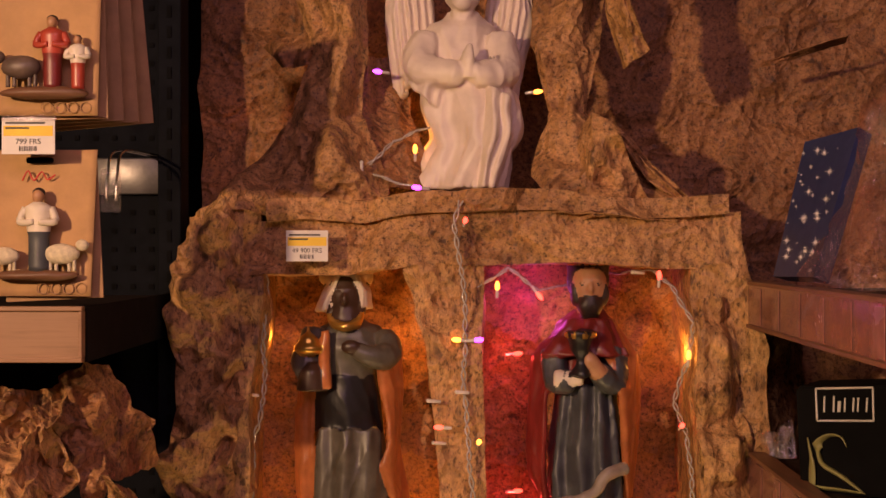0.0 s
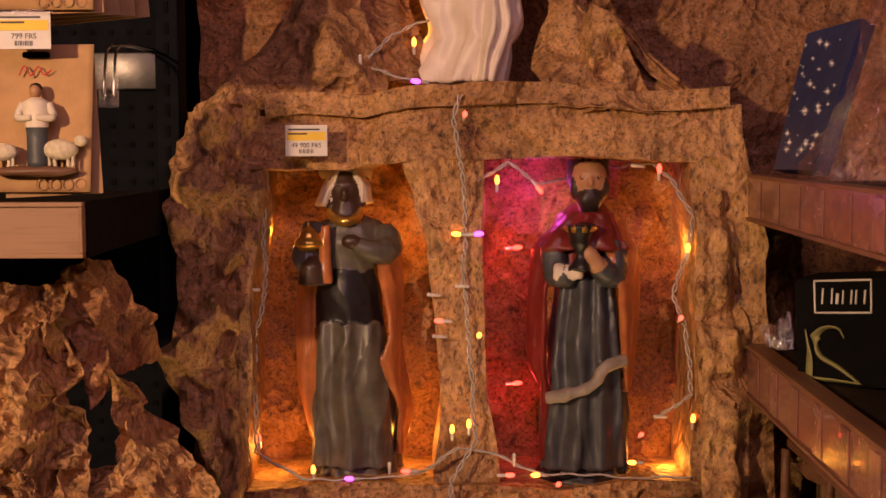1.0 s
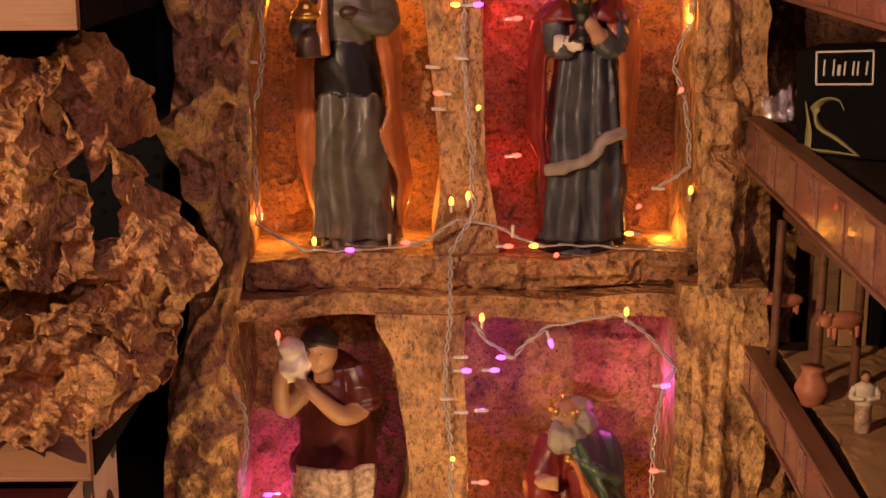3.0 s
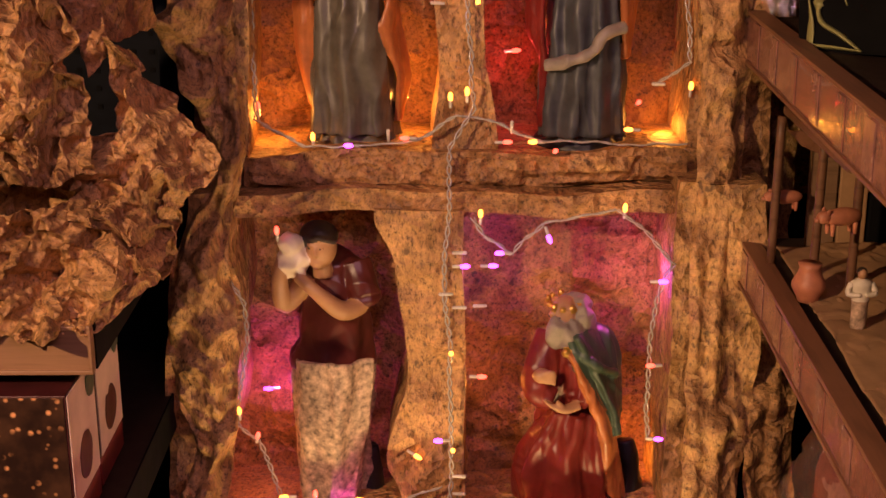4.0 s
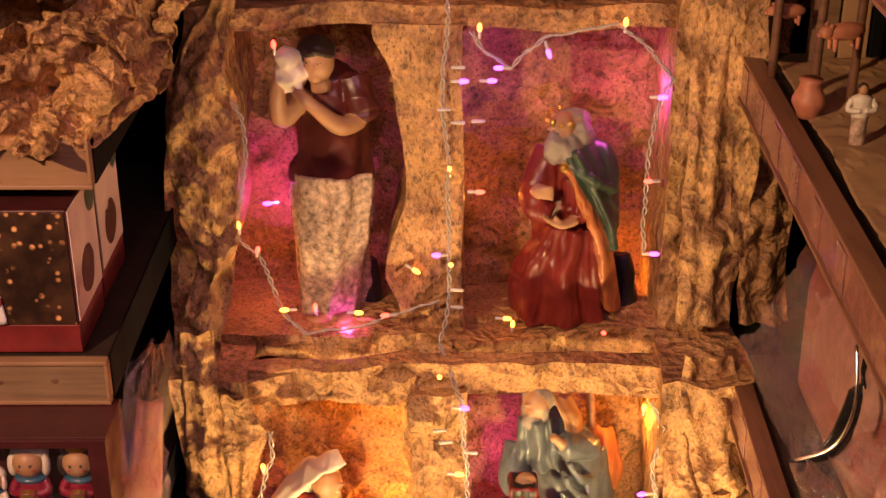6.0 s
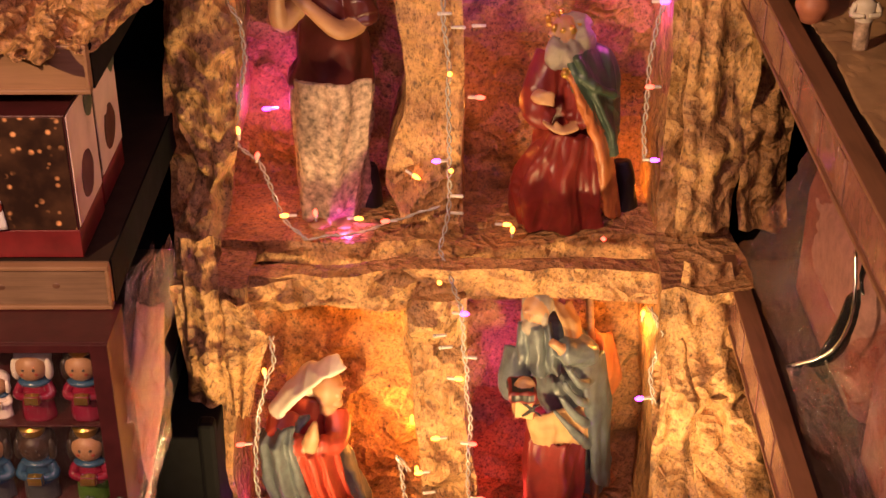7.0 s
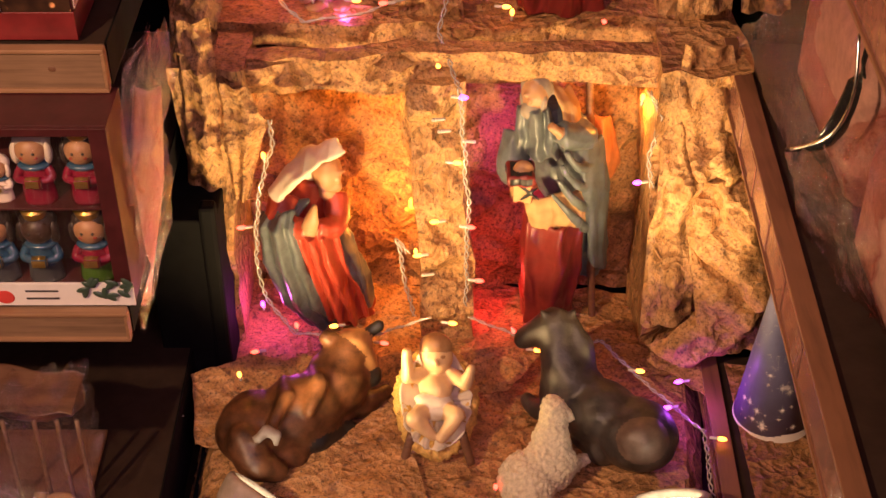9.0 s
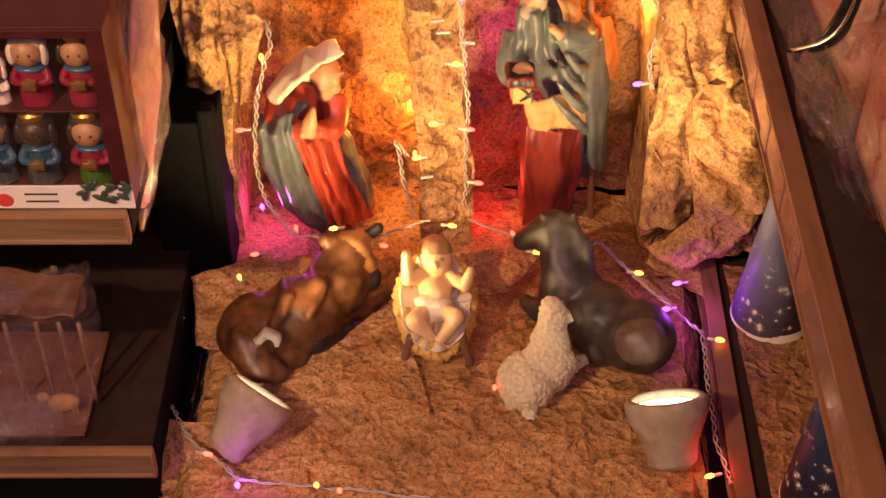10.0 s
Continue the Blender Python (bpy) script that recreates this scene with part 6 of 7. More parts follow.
def side_shelf(y1, z0, z1, label, y0=0.45):
    t = thing("shelf", (0.6, 1.2, z0), label, "shelf", "rail shelves")
    xa, xb = rail_x(y1), rail_x(y0)
    def skew(bm):
        for v in bm.verts:
            v.co.x += rail_x(v.co.y) - 0.4
        return bm
    part("board", skew(box(B(), 0.412, 0.95, y0, y1, z1 - 0.02, z1 - 0.006, 0.001)), SHELF_TOP, t, smooth=False)
    rail = part("rail", skew(box(B(), 0.400, 0.411, y0, y1 + 0.001, z0, z1, 0.0012)), RAIL, t, smooth=False)
    part("rail_lip", skew(box(B(), 0.3985, 0.424, y0, y1 + 0.0015, z1 - 0.002, z1 + 0.003, 0.001)), BROWN_WOOD, t, smooth=False)
    part("rail_lip", skew(box(B(), 0.397, 0.402, y0, y1 + 0.0015, z0 - 0.003, z0 + 0.002, 0.001)), BROWN_WOOD, t, smooth=False)
    for k in range(6):
        y = y1 - 0.05 - k * 0.11
        part("label_slot", skew(box(B(), 0.3985, 0.3996, y - 0.035, y, z0 + 0.004, z1 - 0.005, 0)), (RAIL, RAIL_CARD)[k % 2], rail, smooth=False)
    return t
side_shelf(1.85, 1.450, 1.505, "shelf with a reddish plastic price rail")
side_shelf(1.845, 1.220, 1.282, "shelf with a reddish plastic price rail")
side_shelf(1.83, 0.930, 0.985, "shelf with a reddish plastic price rail")
side_shelf(1.735, 0.520, 0.575, "shelf with a reddish plastic price rail")
side_shelf(1.60, 0.075, 0.110, "bottom shelf with a brown price rail")
tagged(part("plinth", box(B(), 0.40, 0.95, 0.45, 1.58, 0.0, 0.074, 0.002), BLACK, smooth=False), "black plinth under the shelf bay", "plinth", kind="structure")
tagged(part("bay_back", box(B(), 0.95, 0.97, 0.4, 2.1, 0.0, 2.2, 0.002), DARK_METAL, smooth=False), "dark metal back of a shelf bay", "panel", kind="structure")


def star(bm, c, n, up, r):
    """A small eight-pointed star lying on a surface."""
    c, n, up = Vector(c), Vector(n).normalized(), Vector(up)
    side = n.cross(up).normalized()
    up = side.cross(n).normalized()
    vs = [bm.verts.new(c + (r if i % 2 == 0 else r * 0.22) * (1 if i % 4 == 0 else 0.75) * (side * math.cos(i * math.pi / 8) + up * math.sin(i * math.pi / 8))) for i in range(16)]
    bm.faces.new(vs)


def star_cone(base, r, h, mat, label, lean=0.0, seed=1):
    """A paper cone hat box with printed stars."""
    t = thing("star_cone", base, label, "cone", "starry cones")
    b = Vector(base)
    bm = B()
    bmesh.ops.create_cone(bm, cap_ends=True, segments=40, radius1=r, radius2=0.003, depth=h)
    bmesh.ops.translate(bm, vec=b + Vector((0, 0, h / 2)), verts=bm.verts)
    for v in bm.verts:
        v.co.x += lean * (v.co.z - b.z)
    part("cone", bm, mat, t)
    bm = B()
    bmesh.ops.create_cone(bm, cap_ends=False, segments=40, radius1=r * 1.01, radius2=r * 0.95, depth=h * 0.05)
    bmesh.ops.translate(bm, vec=b + Vector((0, 0, h * 0.027)), verts=bm.verts)
    part("white_hem", bm, PAPER, t)
    rnd = random.Random(seed)
    for i in range(80):
        a, k = rnd.uniform(2.4, 6.0), 1 - math.sqrt(rnd.uniform(0.01, 0.9))
        k = max(0.08, min(0.9, k))
        rr = r * (1 - k) + 0.0008
        n = Vector((math.cos(a), math.sin(a), r / h))
        bm = B()
        star(bm, b + Vector((rr * math.cos(a) + lean * h * k, rr * math.sin(a), h * k)) + n * 0.0004, n, (0, 0, 1), rnd.choice((0.010, 0.008, 0.005, 0.003, 0.002)))
        part("star", bm, STAR, t)
    return t
star_cone((0.479, 1.463, 0.115), 0.058, 0.26, NAVY_PALE, "pale blue paper cone with silver stars", -0.11, seed=2)
star_cone((0.497, 1.125, 0.115), 0.066, 0.28, NAVY, "navy paper cone with silver stars", -0.15, seed=3)
t = thing("shelf_liner", (0.55, 1.3, 0.112), "brown rock-print paper lining the bottom shelf", "paper")
fold("liner_sheet", [(0.425, 1.57, 0.116), (0.42, 0.9, 0.116)], [(0.80, 1.57, 0.116), (0.80, 0.9, 0.116)], 0.0, 0.002, ROCK_RED, (30, 40), t)
part("liner", box(B(), 0.43, 0.80, 0.9, 1.57, 0.1105, 0.112, 0), KRAFT_DARK, t)

# starry wrapping on the top shelf, half hidden by film
t = thing("star_box", (0.459, 1.750, 1.523), "navy starry gift box in cellophane on the top shelf", "box")
def slab(u, v):
    a, b = Vector((0.409, 1.750, 1.516)), Vector((0.425, 1.620, 1.518))
    c, d = Vector((0.456, 1.780, 1.685)), Vector((0.495, 1.680, 1.695))
    return a.lerp(b, u).lerp(c.lerp(d, u), v)
part("box_face", sheet(B(), slab, 4, 8, thick=0.02), NAVY, t, smooth=False)
rnd = random.Random(9)
for i in range(40):
    u, v = rnd.uniform(0.05, 0.95), rnd.uniform(0.04, 0.96)
    bm = B()
    star(bm, slab(u, v) + Vector((-0.0035, -0.0035, 0)), (-0.75, -0.65, 0.1), (0, 0, 1), rnd.choice((0.007, 0.004, 0.003, 0.002)))
    part("star", bm, STAR, t)
bm = cloth(B(), [(0.477, 1.600, 1.717), (0.453, 1.580, 1.626), (0.415, 1.580, 1.551), (0.397, 1.600, 1.509)], [(0.479, 1.400, 1.713), (0.479, 1.400, 1.618), (0.462, 1.350, 1.551), (0.462, 1.350, 1.507)], 0.02, 0.006, 3, 0.014, 60, 60, 0.0, k=2.4)
part("film", bm, FILM_PINK, t)
part("basket", box(B(), 0.47, 0.62, 1.25, 1.5, 1.506, 1.68, 0.02), RED_DARK, t)

# black gift box with an olive swirl
t = thing("gift_box", (0.445, 1.600, 1.269), "black gift box with an olive swirl and a framed label", "box")
def q(u, v, off=0.0):
    a, b = Vector((0.410, 1.620, 1.270)), Vector((0.494, 1.500, 1.284))
    c, d = Vector((0.409, 1.640, 1.390)), Vector((0.498, 1.520, 1.404))
    n = Vector((-0.53, -0.85, 0))
    return a.lerp(b, u).lerp(c.lerp(d, u), v) + n * off
bm = B()
nv = [bm.verts.new(q(u, v) + Vector((0.05, 0.085, 0)) * k) for k in (0, 1) for u, v in ((0, 0), (1, 0), (1, 1), (0, 1))]
for f in ((0, 1, 2, 3), (4, 5, 6, 7), (0, 1, 5, 4), (1, 2, 6, 5), (2, 3, 7, 6), (3, 0, 4, 7)):
    bm.faces.new([nv[i] for i in f])
bmesh.ops.bevel(bm, geom=bm.edges[:], offset=0.003, segments=2, affect="EDGES")
part("carton", bm, BLACK, t, smooth=False)
bm = B()
for a, b in (((0.2, 0.68), (0.72, 0.68)), ((0.72, 0.68), (0.72, 0.98)), ((0.72, 0.98), (0.2, 0.98)), ((0.2, 0.98), (0.2, 0.68))):
    tube(bm, [q(*a, 0.001), q(*b, 0.001)], 0.0013, 0, 6)
part("label_frame", bm, STAR, t, "silver label frame")
for i, (u, w, k) in enumerate(((0.27, 0.10, 0.15), (0.40, 0.025, 0.10), (0.46, 0.09, 0.13), (0.58, 0.09, 0.13))):
    bm = B()
    for s in (0.0, w - 0.012):
        tube(bm, [q(u + s, 0.76, 0.001), q(u + s + 0.01, 0.76 + k, 0.001)], 0.0012, 0, 6)
    part("label_mark", bm, STAR, t)
bm = tube(B(), [q(0.47, 0.44, 0.001), q(0.42, 0.53, 0.001), q(0.30, 0.54, 0.001), q(0.20, 0.45, 0.001), q(0.24, 0.28, 0.001), q(0.42, 0.17, 0.001), q(0.60, 0.04, 0.001)], [0.0025, 0.004, 0.005, 0.007, 0.009, 0.008, 0.004], 0, 10, 0.35)
tube(bm, [q(0.10, 0.52, 0.001), q(0.13, 0.3, 0.001), q(0.12, 0.05, 0.001)], [0.003, 0.008, 0.006], 0, 8, 0.3)
tube(bm, [q(0.16, 0.06, 0.001), q(0.4, 0.05, 0.001), q(0.62, 0.03, 0.001)], [0.008, 0.006, 0.003], 0, 8, 0.3)
part("olive_swirl", bm, OLIVE, t)
t = thing("cellophane_bag", (0.394, 1.700, 1.319), "crushed clear cellophane beside a gift box", "bag")
part("film", cloth(B(), [(0.374, 1.720, 1.330), (0.381, 1.700, 1.308)], [(0.411, 1.660, 1.354), (0.410, 1.640, 1.313)], 0.02, 0.008, 3, 0.014, 20, 12, 0.0), clear("crushed_film", 0.1, (1, 1, 1), 0.4), t)
t = thing("product_tray", (0.412, 1.350, 1.294), "grey tray of small goods on a shelf", "tray")
part("tray", box(B(), 0.43, 0.60, 1.05, 1.33, 1.2825, 1.295, 0.003), GREY_HAIR, t, smooth=False)
part("goods", box(B(), 0.44, 0.58, 1.08, 1.30, 1.295, 1.33, 0.012), OX_HIDE, t)

# miniature farm stable
t = thing("miniature_stable", (0.467, 1.600, 1.054), "miniature wooden stable with straw and rough posts", "miniature stable")
fold("roof_edge", [(0.437, 1.750, 1.150), (0.444, 1.700, 1.140)], [(0.525, 1.500, 1.200), (0.515, 1.450, 1.144)], 0.01, 0.006, LEG_WOOD, (24, 10), t)
part("roof", box(B(), 0.43, 0.70, 1.45, 1.75, 1.168, 1.180, 0.003), LEG_WOOD, t)
for i, (x, y) in enumerate(((1432, 1.70), (1545, 1.62), (1600, 1.58))):
    a = Vector((rail_x(y) + 0.02 + i * 0.035, y, 0.986))
    part("post", tube(B(), [a, a + Vector((0.002, 0, 0.19))], 0.0055, 0, 10), LEG_WOOD, t)
for i in range(4):
    part("wall_plank", box(B(), 0.475 + i * 0.04, 0.512 + i * 0.04, 1.765, 1.775, 0.986, 1.168, 0.002), (PINE, KRAFT_DARK, BLACK, LEG_WOOD)[i], t, smooth=False)
fold("straw_mat", [(0.435, 1.76, 0.992), (0.41, 1.15, 0.992)], [(0.66, 1.76, 0.992), (0.62, 1.15, 0.992)], 0.0, 0.006, KRAFT_DARK, (24, 40), t)
part("straw_floor", box(B(), 0.44, 0.62, 1.15, 1.75, 0.9795, 0.986, 0.001), KRAFT_DARK, t)


def pig(c, s, turn, label):
    c = Vector(c)
    m = rz(turn)
    bm = ball(B(), c + Vector((0, 0, s * 0.55)), (s, s * 0.42, s * 0.42), 0, 16, m)
    ball(bm, c + m @ Vector((-s * 0.95, 0, s * 0.6)), (s * 0.36, s * 0.3, s * 0.3), 0, 12, m)
    ball(bm, c + m @ Vector((-s * 1.3, 0, s * 0.5)), (s * 0.14, s * 0.13, s * 0.12), 0, 8, m)
    for k in (-1, 1):
        ball(bm, c + m @ Vector((-s * 0.85, k * s * 0.22, s * 0.88)), (s * 0.12, s * 0.05, s * 0.14), 0, 8, m)
        for x in (-0.6, 0.55):
            p = c + m @ Vector((x * s, k * s * 0.22, s * 0.3))
            tube(bm, [p, p - Vector((0, 0, s * 0.55))], [s * 0.13, s * 0.08], 0, 8)
    return tagged(part("pig_figurine", bm, PIG), label, "figurine", "farm figurines")
PIG = plain("pink_clay", (0.45, 0.17, 0.09), 0.5)
pig((0.449, 1.520, 1.087), 0.025, 0.3, "pink clay pig figurine in the miniature stable")
pig((0.434, 1.720, 1.056), 0.022, 0.1, "pink clay pig figurine on the stable straw")
def villager(p, h, coat, legs, label):
    hold = thing("villager_figurine", p, label, "figurine", "farm figurines")
    small_folk(hold, "figure", p[0], p[1], p[2], h, coat, legs)
villager((0.455, 1.45, 0.993), 0.07, CLOTH_WHITE, LINEN, "small clay villager figurine in a cream smock")
villager((0.475, 1.35, 0.993), 0.075, BRIGHT_RED, GREY_CLOTH, "small clay villager figurine in a red coat")
villager((0.458, 1.25, 0.993), 0.07, LINEN, GREY_CLOTH, "small clay villager figurine in grey linen")
tagged(part("clay_pot", body(B(), [(0.99, 0.425, 1.55, 0.012, 0.012), (1.01, 0.425, 1.55, 0.02, 0.02), (1.03, 0.425, 1.55, 0.012, 0.012), (1.036, 0.425, 1.55, 0.014, 0.014)], 24), PIG), "small reddish clay pot on the straw", "pot")
rk = thing("rock_figure", (0.46, 1.2, 0.99), "small pale rock pile figurine", "figurine")
part("rock", rock_block(B(), 0.44, 0.50, 1.12, 1.20, 0.99, 1.06, 0.01, 0.008), LINEN, rk)

# film-wrapped baskets on the fourth shelf
t = thing("wrapped_basket", (0.414, 1.300, 0.793), "gift basket wrapped in clear cellophane with a dark bow", "package")
bm = cloth(B(), [(0.468, 1.620, 0.818), (0.435, 1.620, 0.722), (0.401, 1.700, 0.605), (0.428, 1.450, 0.577)], [(0.459, 1.500, 0.879), (0.516, 1.400, 0.820), (0.523, 1.400, 0.763), (0.468, 1.250, 0.740)], 0.03, 0.008, 4, 0.018, 80, 100, 0.0, k=2.6)
part("film", bm, FILM_PINK, t)
bm = cloth(B(), [(0.398, 1.350, 0.653), (0.419, 1.300, 0.561), (0.453, 1.200, 0.501)], [(0.445, 1.150, 0.825), (0.462, 1.120, 0.698), (0.481, 1.100, 0.581)], 0.03, 0.012, 5, 0.020, 80, 100, 0.0, k=2.6)
part("film", bm, FILM_PINK, t)
part("basket", box(B(), 0.46, 0.75, 1.30, 1.62, 0.576, 0.80, 0.04), plain("basket_brown", (0.30, 0.14, 0.115), 0.6, scale=60, bump=0.8), t)
part("basket", box(B(), 0.45, 0.75, 0.92, 1.26, 0.576, 0.76, 0.04), plain("basket_tan", (0.33, 0.165, 0.135), 0.6, scale=60, bump=0.8), t)
bm = tube(B(), [(0.419, 1.420, 0.601), (0.442, 1.360, 0.653), (0.462, 1.340, 0.741), (0.472, 1.360, 0.794)], [0.006, 0.012, 0.014, 0.005], 0, 12, 0.4)
part("dark_ribbon", bm, plain("glossy_dark_ribbon", (0.015, 0.014, 0.014), 0.1), t)
tube_rim = tube(B(), [(0.396, 1.330, 0.662), (0.421, 1.280, 0.714), (0.433, 1.270, 0.770), (0.436, 1.300, 0.827)], 0.002, 0, 8)
part("film_seam", tube_rim, CHROME, t)


# ---- fairy lights ----
def fairy_string(points, bulbs, label, twist=0.0028):
    """A twisted clear cable; bulbs: (position, direction, colour or '')."""
    t = thing("fairy_lights", points[0], label, "fairy lights", "light strings")
    pts = [Vector(p) for p in points]
    dense = []
    for a, b in zip(pts, pts[1:]):
        n = max(2, int((b - a).length / 0.006))
        dense += [a.lerp(b, i / n) for i in range(n)]
    dense.append(pts[-1])
    for k in (0, 1):
        bm = B()
        path = [p + Vector((math.cos(i * 1.1 + k * math.pi), 0.6 * math.sin(i * 1.1 + k * math.pi), 0.3 * math.sin(i * 0.9))) * twist + noise.noise_vector(p * 25) * 0.004 for i, p in enumerate(dense)]
        rows = []
        for i, p in enumerate(path):
            d = (path[min(i + 1, len(path) - 1)] - path[max(i - 1, 0)]).normalized()
            s = d.cross(Vector((0.1, 1, 0.2))).normalized()
            o = s.cross(d)
            rows.append([bm.verts.new(p + 0.0014 * (s * math.cos(a) + o * math.sin(a))) for a in (0, 1.257, 2.513, 3.77, 5.027)])
        for a, b in zip(rows, rows[1:]):
            for s in range(5):
                bm.faces.new((a[s], a[(s + 1) % 5], b[(s + 1) % 5], b[s]))
        part("cable", bm, WIRE, t)
    for p, d, c in bulbs:
        p, d = Vector(p), Vector(d).normalized()
        tip = p + d * 0.02
        bulb = part("bulb", tube(B(), [p, tip - d * 0.005], [0.0022, 0.0026], 0, 8), LED_OFF, t)
        q = d.to_track_quat("Z", "X").to_matrix().to_4x4()
        part("bulb_tip", ball(B(), tip - d * 0.003, (0.0028, 0.0028, 0.003) if not c else (0.0034, 0.0034, 0.0075), 0, 10, q), LED[c] if c else LED_OFF, bulb, (c + " lit bulb") if c else "")
    return t


L, RT, UP, FW = (-1, -0.3, 0.1), (1, -0.3, 0.1), (0, -0.4, 1), (0.1, -0.9, 0.4)
fairy_string([(0.023, 1.835, 1.613), (0.015, 1.830, 1.580), (0.023, 1.840, 1.529), (0.030, 1.850, 1.462), (0.027, 1.850, 1.366), (0.034, 1.845, 1.293), (0.041, 1.840, 1.158), (0.011, 1.830, 1.110), (0.010, 1.780, 1.047), (0.002, 1.785, 0.968), (0.002, 1.785, 0.944), (0.009, 1.780, 0.816), (0.012, 1.770, 0.641), (-0.001, 1.740, 0.583), (0.026, 1.640, 0.551), (0.039, 1.650, 0.364), (0.040, 1.660, 0.133)],
             [((0.027, 1.830, 1.580), FW, "red"), ((0.034, 1.845, 1.430), L, "amber"), ((0.030, 1.845, 1.430), RT, "violet"), ((0.011, 1.845, 1.316), L, "red"), ((0.045, 1.845, 1.293), FW, "amber"), ((0.004, 1.850, 1.295), L, ""), ((-0.003, 1.850, 1.350), L, ""), ((0.034, 1.845, 1.362), L, ""), ((0.033, 1.840, 1.166), UP, "amber"), ((0.011, 1.840, 1.159), UP, "amber"),
              ((0.013, 1.780, 0.957), RT, "violet"), ((0.013, 1.780, 0.976), RT, ""), ((0.013, 1.780, 0.899), RT, ""), ((0.009, 1.780, 0.832), FW, "amber"), ((0.009, 1.775, 0.706), L, "violet"), ((0.011, 1.775, 0.691), FW, "amber"), ((0.012, 1.770, 0.654), RT, ""), ((0.012, 1.770, 0.627), RT, ""), ((0.036, 1.780, 0.799), RT, "red"), ((0.013, 1.780, 0.918), L, ""),
              ((-0.005, 1.650, 0.585), FW, "amber"), ((0.014, 1.645, 0.538), RT, "violet"), ((0.006, 1.645, 0.502), L, ""), ((0.014, 1.645, 0.483), L, ""), ((0.007, 1.645, 0.431), RT, "amber"), ((0.030, 1.645, 0.466), RT, ""), ((0.007, 1.645, 0.328), L, "amber"), ((0.027, 1.645, 0.318), RT, "red"), ((-0.018, 1.645, 0.266), L, "amber"), ((-0.010, 1.645, 0.229), L, ""), ((0.041, 1.645, 0.218), RT, "red")],
             "twisted clear cable of coloured fairy lights down the middle pillar")
fairy_string([(-0.235, 1.880, 1.527), (-0.240, 1.880, 1.426), (-0.238, 1.880, 1.350), (-0.255, 1.890, 1.288), (-0.251, 1.870, 1.138), (-0.185, 1.850, 1.104), (-0.109, 1.850, 1.105), (-0.034, 1.850, 1.111), (0.018, 1.840, 1.151), (0.063, 1.850, 1.141), (0.131, 1.850, 1.110), (0.236, 1.850, 1.106), (0.328, 1.860, 1.103)],
             [((-0.244, 1.880, 1.423), L, ""), ((-0.245, 1.880, 1.355), L, "violet"), ((-0.251, 1.900, 1.135), UP, "red"), ((-0.174, 1.860, 1.101), UP, "amber"), ((-0.109, 1.850, 1.105), L, "violet"), ((-0.072, 1.850, 1.111), UP, ""), ((-0.034, 1.850, 1.115), L, "red"), ((0.093, 1.850, 1.122), UP, ""), ((0.138, 1.850, 1.109), L, "amber"), ((0.149, 1.845, 1.095), FW, "red"), ((0.267, 1.860, 1.123), L, "amber"), ((0.265, 1.900, 1.149), FW, "red"), ((0.071, 1.850, 1.109), RT, "red"), ((0.088, 1.980, 1.210), RT, "red"), ((0.088, 1.980, 1.402), RT, "red")],
             "twisted clear cable of fairy lights along the upper shelf")
fairy_string([(0.050, 1.880, 1.500), (0.087, 1.880, 1.526), (0.125, 1.880, 1.492), (0.220, 1.990, 1.512), (0.283, 1.880, 1.522), (0.305, 1.880, 1.499), (0.330, 1.870, 1.454), (0.327, 1.870, 1.409), (0.307, 1.880, 1.348), (0.326, 1.880, 1.302), (0.333, 1.870, 1.212), (0.285, 1.880, 1.180)],
             [((0.118, 1.880, 1.501), (0.6, -0.3, -0.8), "red"), ((0.072, 1.880, 1.485), UP, "amber"), ((0.287, 1.880, 1.499), UP, "red"), ((0.268, 1.880, 1.518), L, ""), ((0.324, 1.870, 1.394), UP, "amber"), ((0.314, 1.880, 1.310), FW, "red"), ((0.333, 1.870, 1.166), UP, "amber"), ((0.299, 1.870, 1.183), L, "")],
             "twisted clear cable of fairy lights round the upper niche")
fairy_string([(0.065, 1.900, 1.809), (0.081, 1.920, 1.758), (-0.065, 1.920, 1.697), (-0.109, 1.900, 1.657), (-0.018, 1.870, 1.627), (0.034, 1.840, 1.617)],
             [((-0.038, 1.930, 1.670), UP, "amber"), ((-0.018, 1.860, 1.629), L, "violet"), ((-0.108, 1.880, 1.649), UP, ""), ((0.114, 1.950, 1.765), RT, "amber"), ((-0.074, 1.960, 1.794), L, "violet")],
             "twisted clear cable of fairy lights behind the angel")
fairy_string([(-0.295, 1.780, 0.955), (-0.267, 1.780, 0.907), (-0.263, 1.780, 0.850), (-0.286, 1.770, 0.737), (-0.253, 1.770, 0.711), (-0.225, 1.770, 0.624), (-0.194, 1.760, 0.589), (-0.114, 1.760, 0.598), (-0.067, 1.760, 0.620), (-0.003, 1.770, 0.636)],
             [((-0.292, 1.780, 0.947), (0, -0.4, -1), "amber"), ((-0.278, 1.770, 0.741), UP, "amber"), ((-0.257, 1.770, 0.707), (0.2, -0.5, 0.8), "red"), ((-0.204, 1.760, 0.629), L, "amber"), ((-0.177, 1.760, 0.620), UP, "red"), ((-0.134, 1.770, 0.619), RT, "amber"), ((-0.063, 1.760, 0.620), L, "red"), ((-0.051, 1.800, 0.679), (0.8, -0.3, -0.4), "amber"), ((-0.219, 1.790, 0.991), UP, "red"), ((-0.238, 1.900, 0.731), L, "violet")],
             "twisted clear cable of fairy lights beneath the shepherd statue")
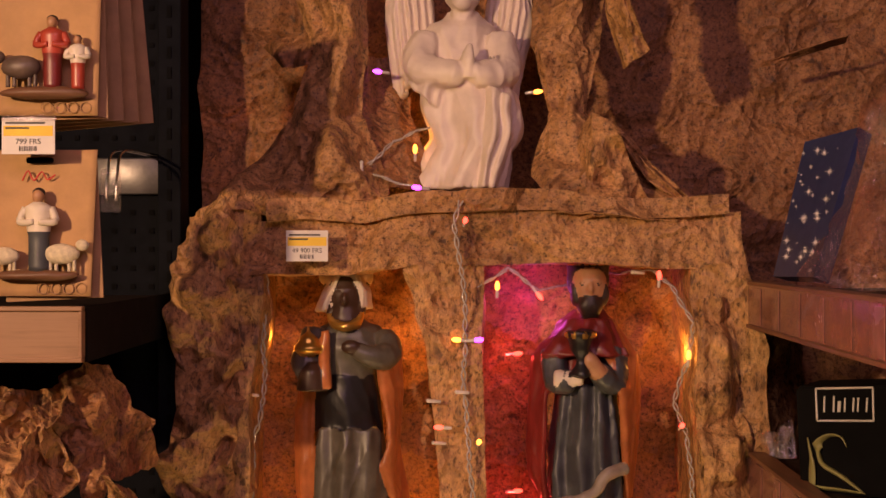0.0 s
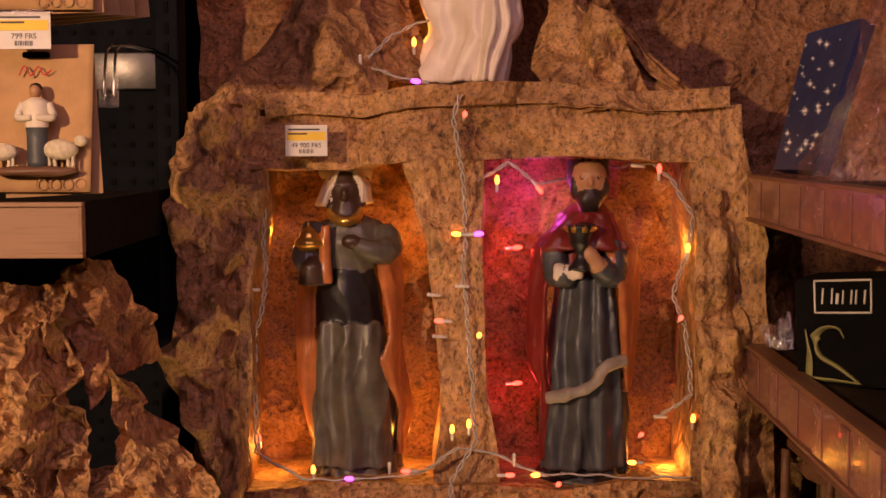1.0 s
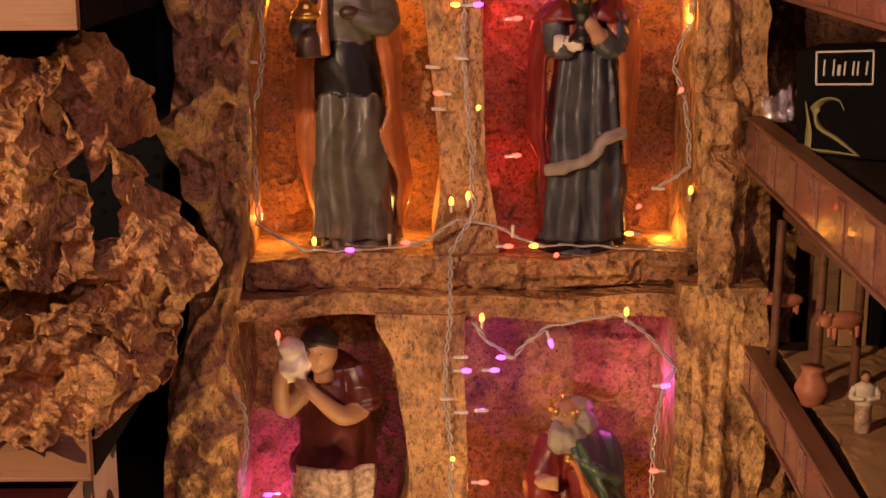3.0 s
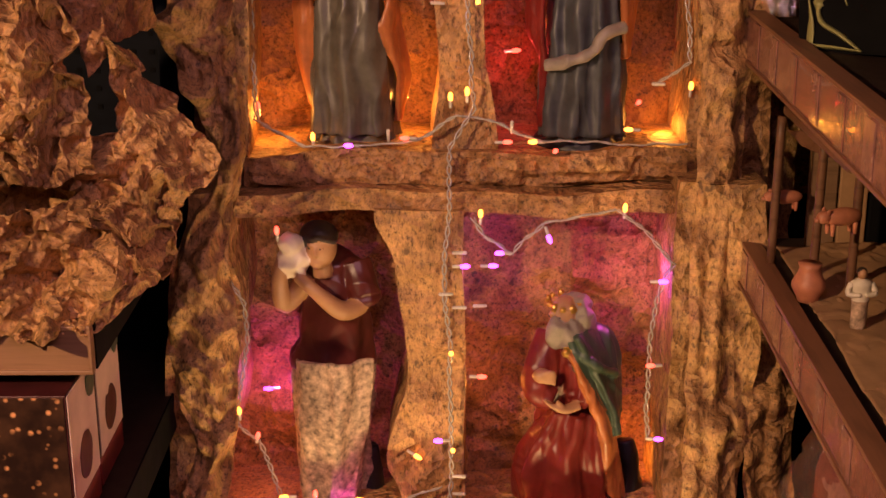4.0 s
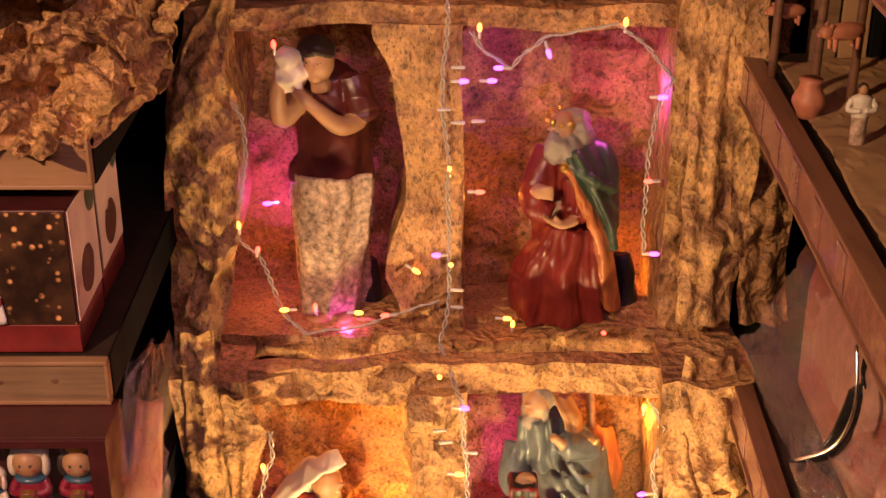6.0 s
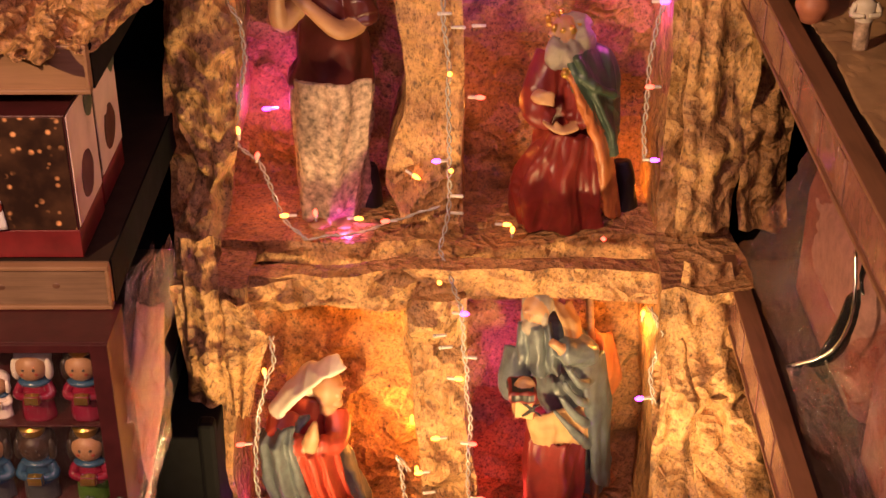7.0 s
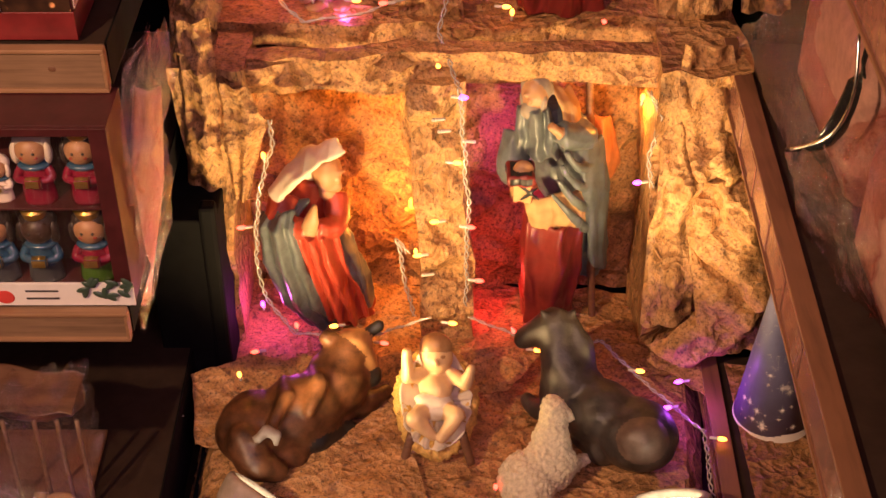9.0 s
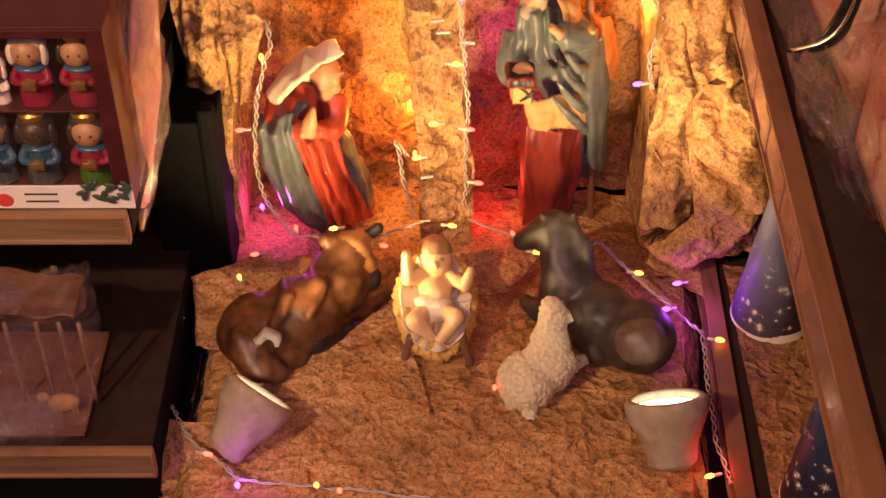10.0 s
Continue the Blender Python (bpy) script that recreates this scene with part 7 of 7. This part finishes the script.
fairy_string([(0.039, 1.790, 1.021), (0.058, 1.790, 0.997), (0.092, 1.790, 0.970), (0.132, 1.790, 1.013), (0.229, 1.790, 1.032), (0.275, 1.790, 0.996), (0.307, 1.790, 0.957), (0.287, 1.790, 0.909), (0.280, 1.790, 0.810), (0.281, 1.790, 0.700)],
             [((0.050, 1.790, 1.013), UP, "amber"), ((0.092, 1.790, 0.972), L, "violet"), ((0.136, 1.790, 1.009), (0.3, -0.3, -0.9), "violet"), ((0.240, 1.790, 1.020), UP, "amber"), ((0.278, 1.790, 0.931), RT, "violet"), ((0.299, 1.790, 0.810), L, "red"), ((0.281, 1.790, 0.700), RT, "violet"), ((0.051, 1.800, 0.951), RT, "violet"), ((0.059, 1.800, 0.894), L, ""), ((0.100, 1.770, 0.587), UP, "amber"), ((0.077, 1.800, 0.593), RT, "amber"), ((0.227, 1.770, 0.586), FW, "red"), ((0.263, 1.880, 0.616), RT, "amber")],
             "twisted clear cable of fairy lights round the middle niche")
fairy_string([(-0.235, 1.645, 0.502), (-0.234, 1.640, 0.458), (-0.258, 1.640, 0.391), (-0.274, 1.640, 0.270), (-0.261, 1.630, 0.193), (-0.220, 1.600, 0.151), (-0.110, 1.600, 0.140), (-0.016, 1.600, 0.184)],
             [((-0.247, 1.640, 0.434), UP, "amber"), ((-0.274, 1.650, 0.314), L, "red"), ((-0.267, 1.630, 0.173), UP, "violet"), ((-0.143, 1.600, 0.168), L, "amber"), ((-0.215, 1.600, 0.157), UP, "red"), ((-0.040, 1.780, 0.156), UP, "amber"), ((-0.103, 1.620, 0.116), RT, "red"), ((-0.265, 1.600, 0.117), L, "red"), ((-0.280, 1.450, 0.196), UP, "amber"), ((0.001, 1.600, 0.173), RT, "amber")],
             "twisted clear cable of fairy lights beside the woman statue")
fairy_string([(0.284, 1.645, 0.548), (0.303, 1.645, 0.502), (0.292, 1.645, 0.446), (0.300, 1.645, 0.388)],
             [((0.274, 1.645, 0.525), UP, "amber"), ((0.295, 1.645, 0.397), L, "violet"), ((0.313, 1.650, 0.433), FW, "red")],
             "short clear cable of fairy lights beside the man statue")
fairy_string([(0.043, 1.620, 0.167), (0.101, 1.580, 0.169), (0.150, 1.550, 0.162), (0.232, 1.550, 0.184), (0.288, 1.542, 0.120), (0.373, 1.423, 0.120), (0.368, 1.304, 0.120), (0.367, 1.213, 0.110), (0.376, 1.164, 0.100)],
             [((0.106, 1.600, 0.162), FW, "red"), ((0.126, 1.560, 0.155), RT, "amber"), ((0.273, 1.520, 0.150), RT, "amber"), ((0.343, 1.475, 0.120), L, "violet"), ((0.364, 1.519, 0.130), L, "violet"), ((0.379, 1.412, 0.120), RT, "amber"), ((0.361, 1.289, 0.120), L, "red"), ((0.365, 1.175, 0.110), L, "amber"), ((0.074, 1.320, 0.110), UP, "red")],
             "clear cable of fairy lights trailing over the platform edge")
fairy_string([(-0.373, 1.459, 0.120), (-0.385, 1.410, 0.100), (-0.384, 1.332, 0.090), (-0.340, 1.252, 0.100), (-0.263, 1.170, 0.105), (-0.159, 1.161, 0.105), (-0.013, 1.142, 0.105), (0.160, 1.128, 0.100)],
             [((-0.384, 1.469, 0.110), L, "red"), ((-0.388, 1.412, 0.110), (-0.4, 0.2, 1), "amber"), ((-0.260, 1.152, 0.110), UP, "violet"), ((-0.129, 1.143, 0.110), UP, "red"), ((-0.159, 1.152, 0.110), UP, "amber"), ((-0.323, 1.214, 0.110), RT, "red")],
             "clear cable of fairy lights along the platform front")
fairy_string([(-0.051, 1.650, 0.262), (-0.066, 1.660, 0.287), (-0.042, 1.640, 0.150)], [], "loose clear cable loop on the pillar")

# small glows of the brightest bulbs
AMBER, VIOLET, RED = (1.0, 0.36, 0.05), (0.62, 0.08, 1.0), (1.0, 0.05, 0.04)
MAGENTA = (0.9, 0.1, 0.65)
GLOWS = [
    # upper row
    ((-0.236, 1.950, 1.430), AMBER, 0.06), ((-0.242, 1.950, 1.130), AMBER, 0.10), ((-0.050, 1.950, 1.150), AMBER, 0.12), ((-0.052, 1.975, 1.420), AMBER, 0.07),
    ((0.084, 1.970, 1.403), RED, 0.05), ((0.092, 1.970, 1.203), RED, 0.05), ((0.120, 1.975, 1.490), MAGENTA, 0.07), ((0.319, 1.960, 1.410), AMBER, 0.07), ((0.312, 1.950, 1.110), AMBER, 0.07), ((-0.039, 1.970, 1.677), AMBER, 0.12),
    # middle row
    ((-0.274, 1.860, 0.669), AMBER, 0.06), ((-0.240, 1.900, 0.735), MAGENTA, 0.10), ((-0.137, 1.790, 0.585), MAGENTA, 0.03), ((0.282, 1.870, 0.914), MAGENTA, 0.10), ((0.061, 1.870, 0.923), VIOLET, 0.07), ((0.055, 1.860, 0.760), AMBER, 0.07), ((0.263, 1.890, 0.626), AMBER, 0.08),
    # lower row
    ((-0.040, 1.780, 0.240), AMBER, 0.26), ((-0.110, 1.760, 0.460), AMBER, 0.16), ((-0.262, 1.680, 0.140), MAGENTA, 0.07), ((0.072, 1.720, 0.140), RED, 0.08), ((0.280, 1.740, 0.460), AMBER, 0.12), ((0.120, 1.760, 0.360), MAGENTA, 0.08),
    # platform
    ((0.368, 1.474, 0.150), VIOLET, 0.05), ((-0.259, 1.154, 0.125), VIOLET, 0.025), ((0.362, 1.180, 0.125), RED, 0.02),
]
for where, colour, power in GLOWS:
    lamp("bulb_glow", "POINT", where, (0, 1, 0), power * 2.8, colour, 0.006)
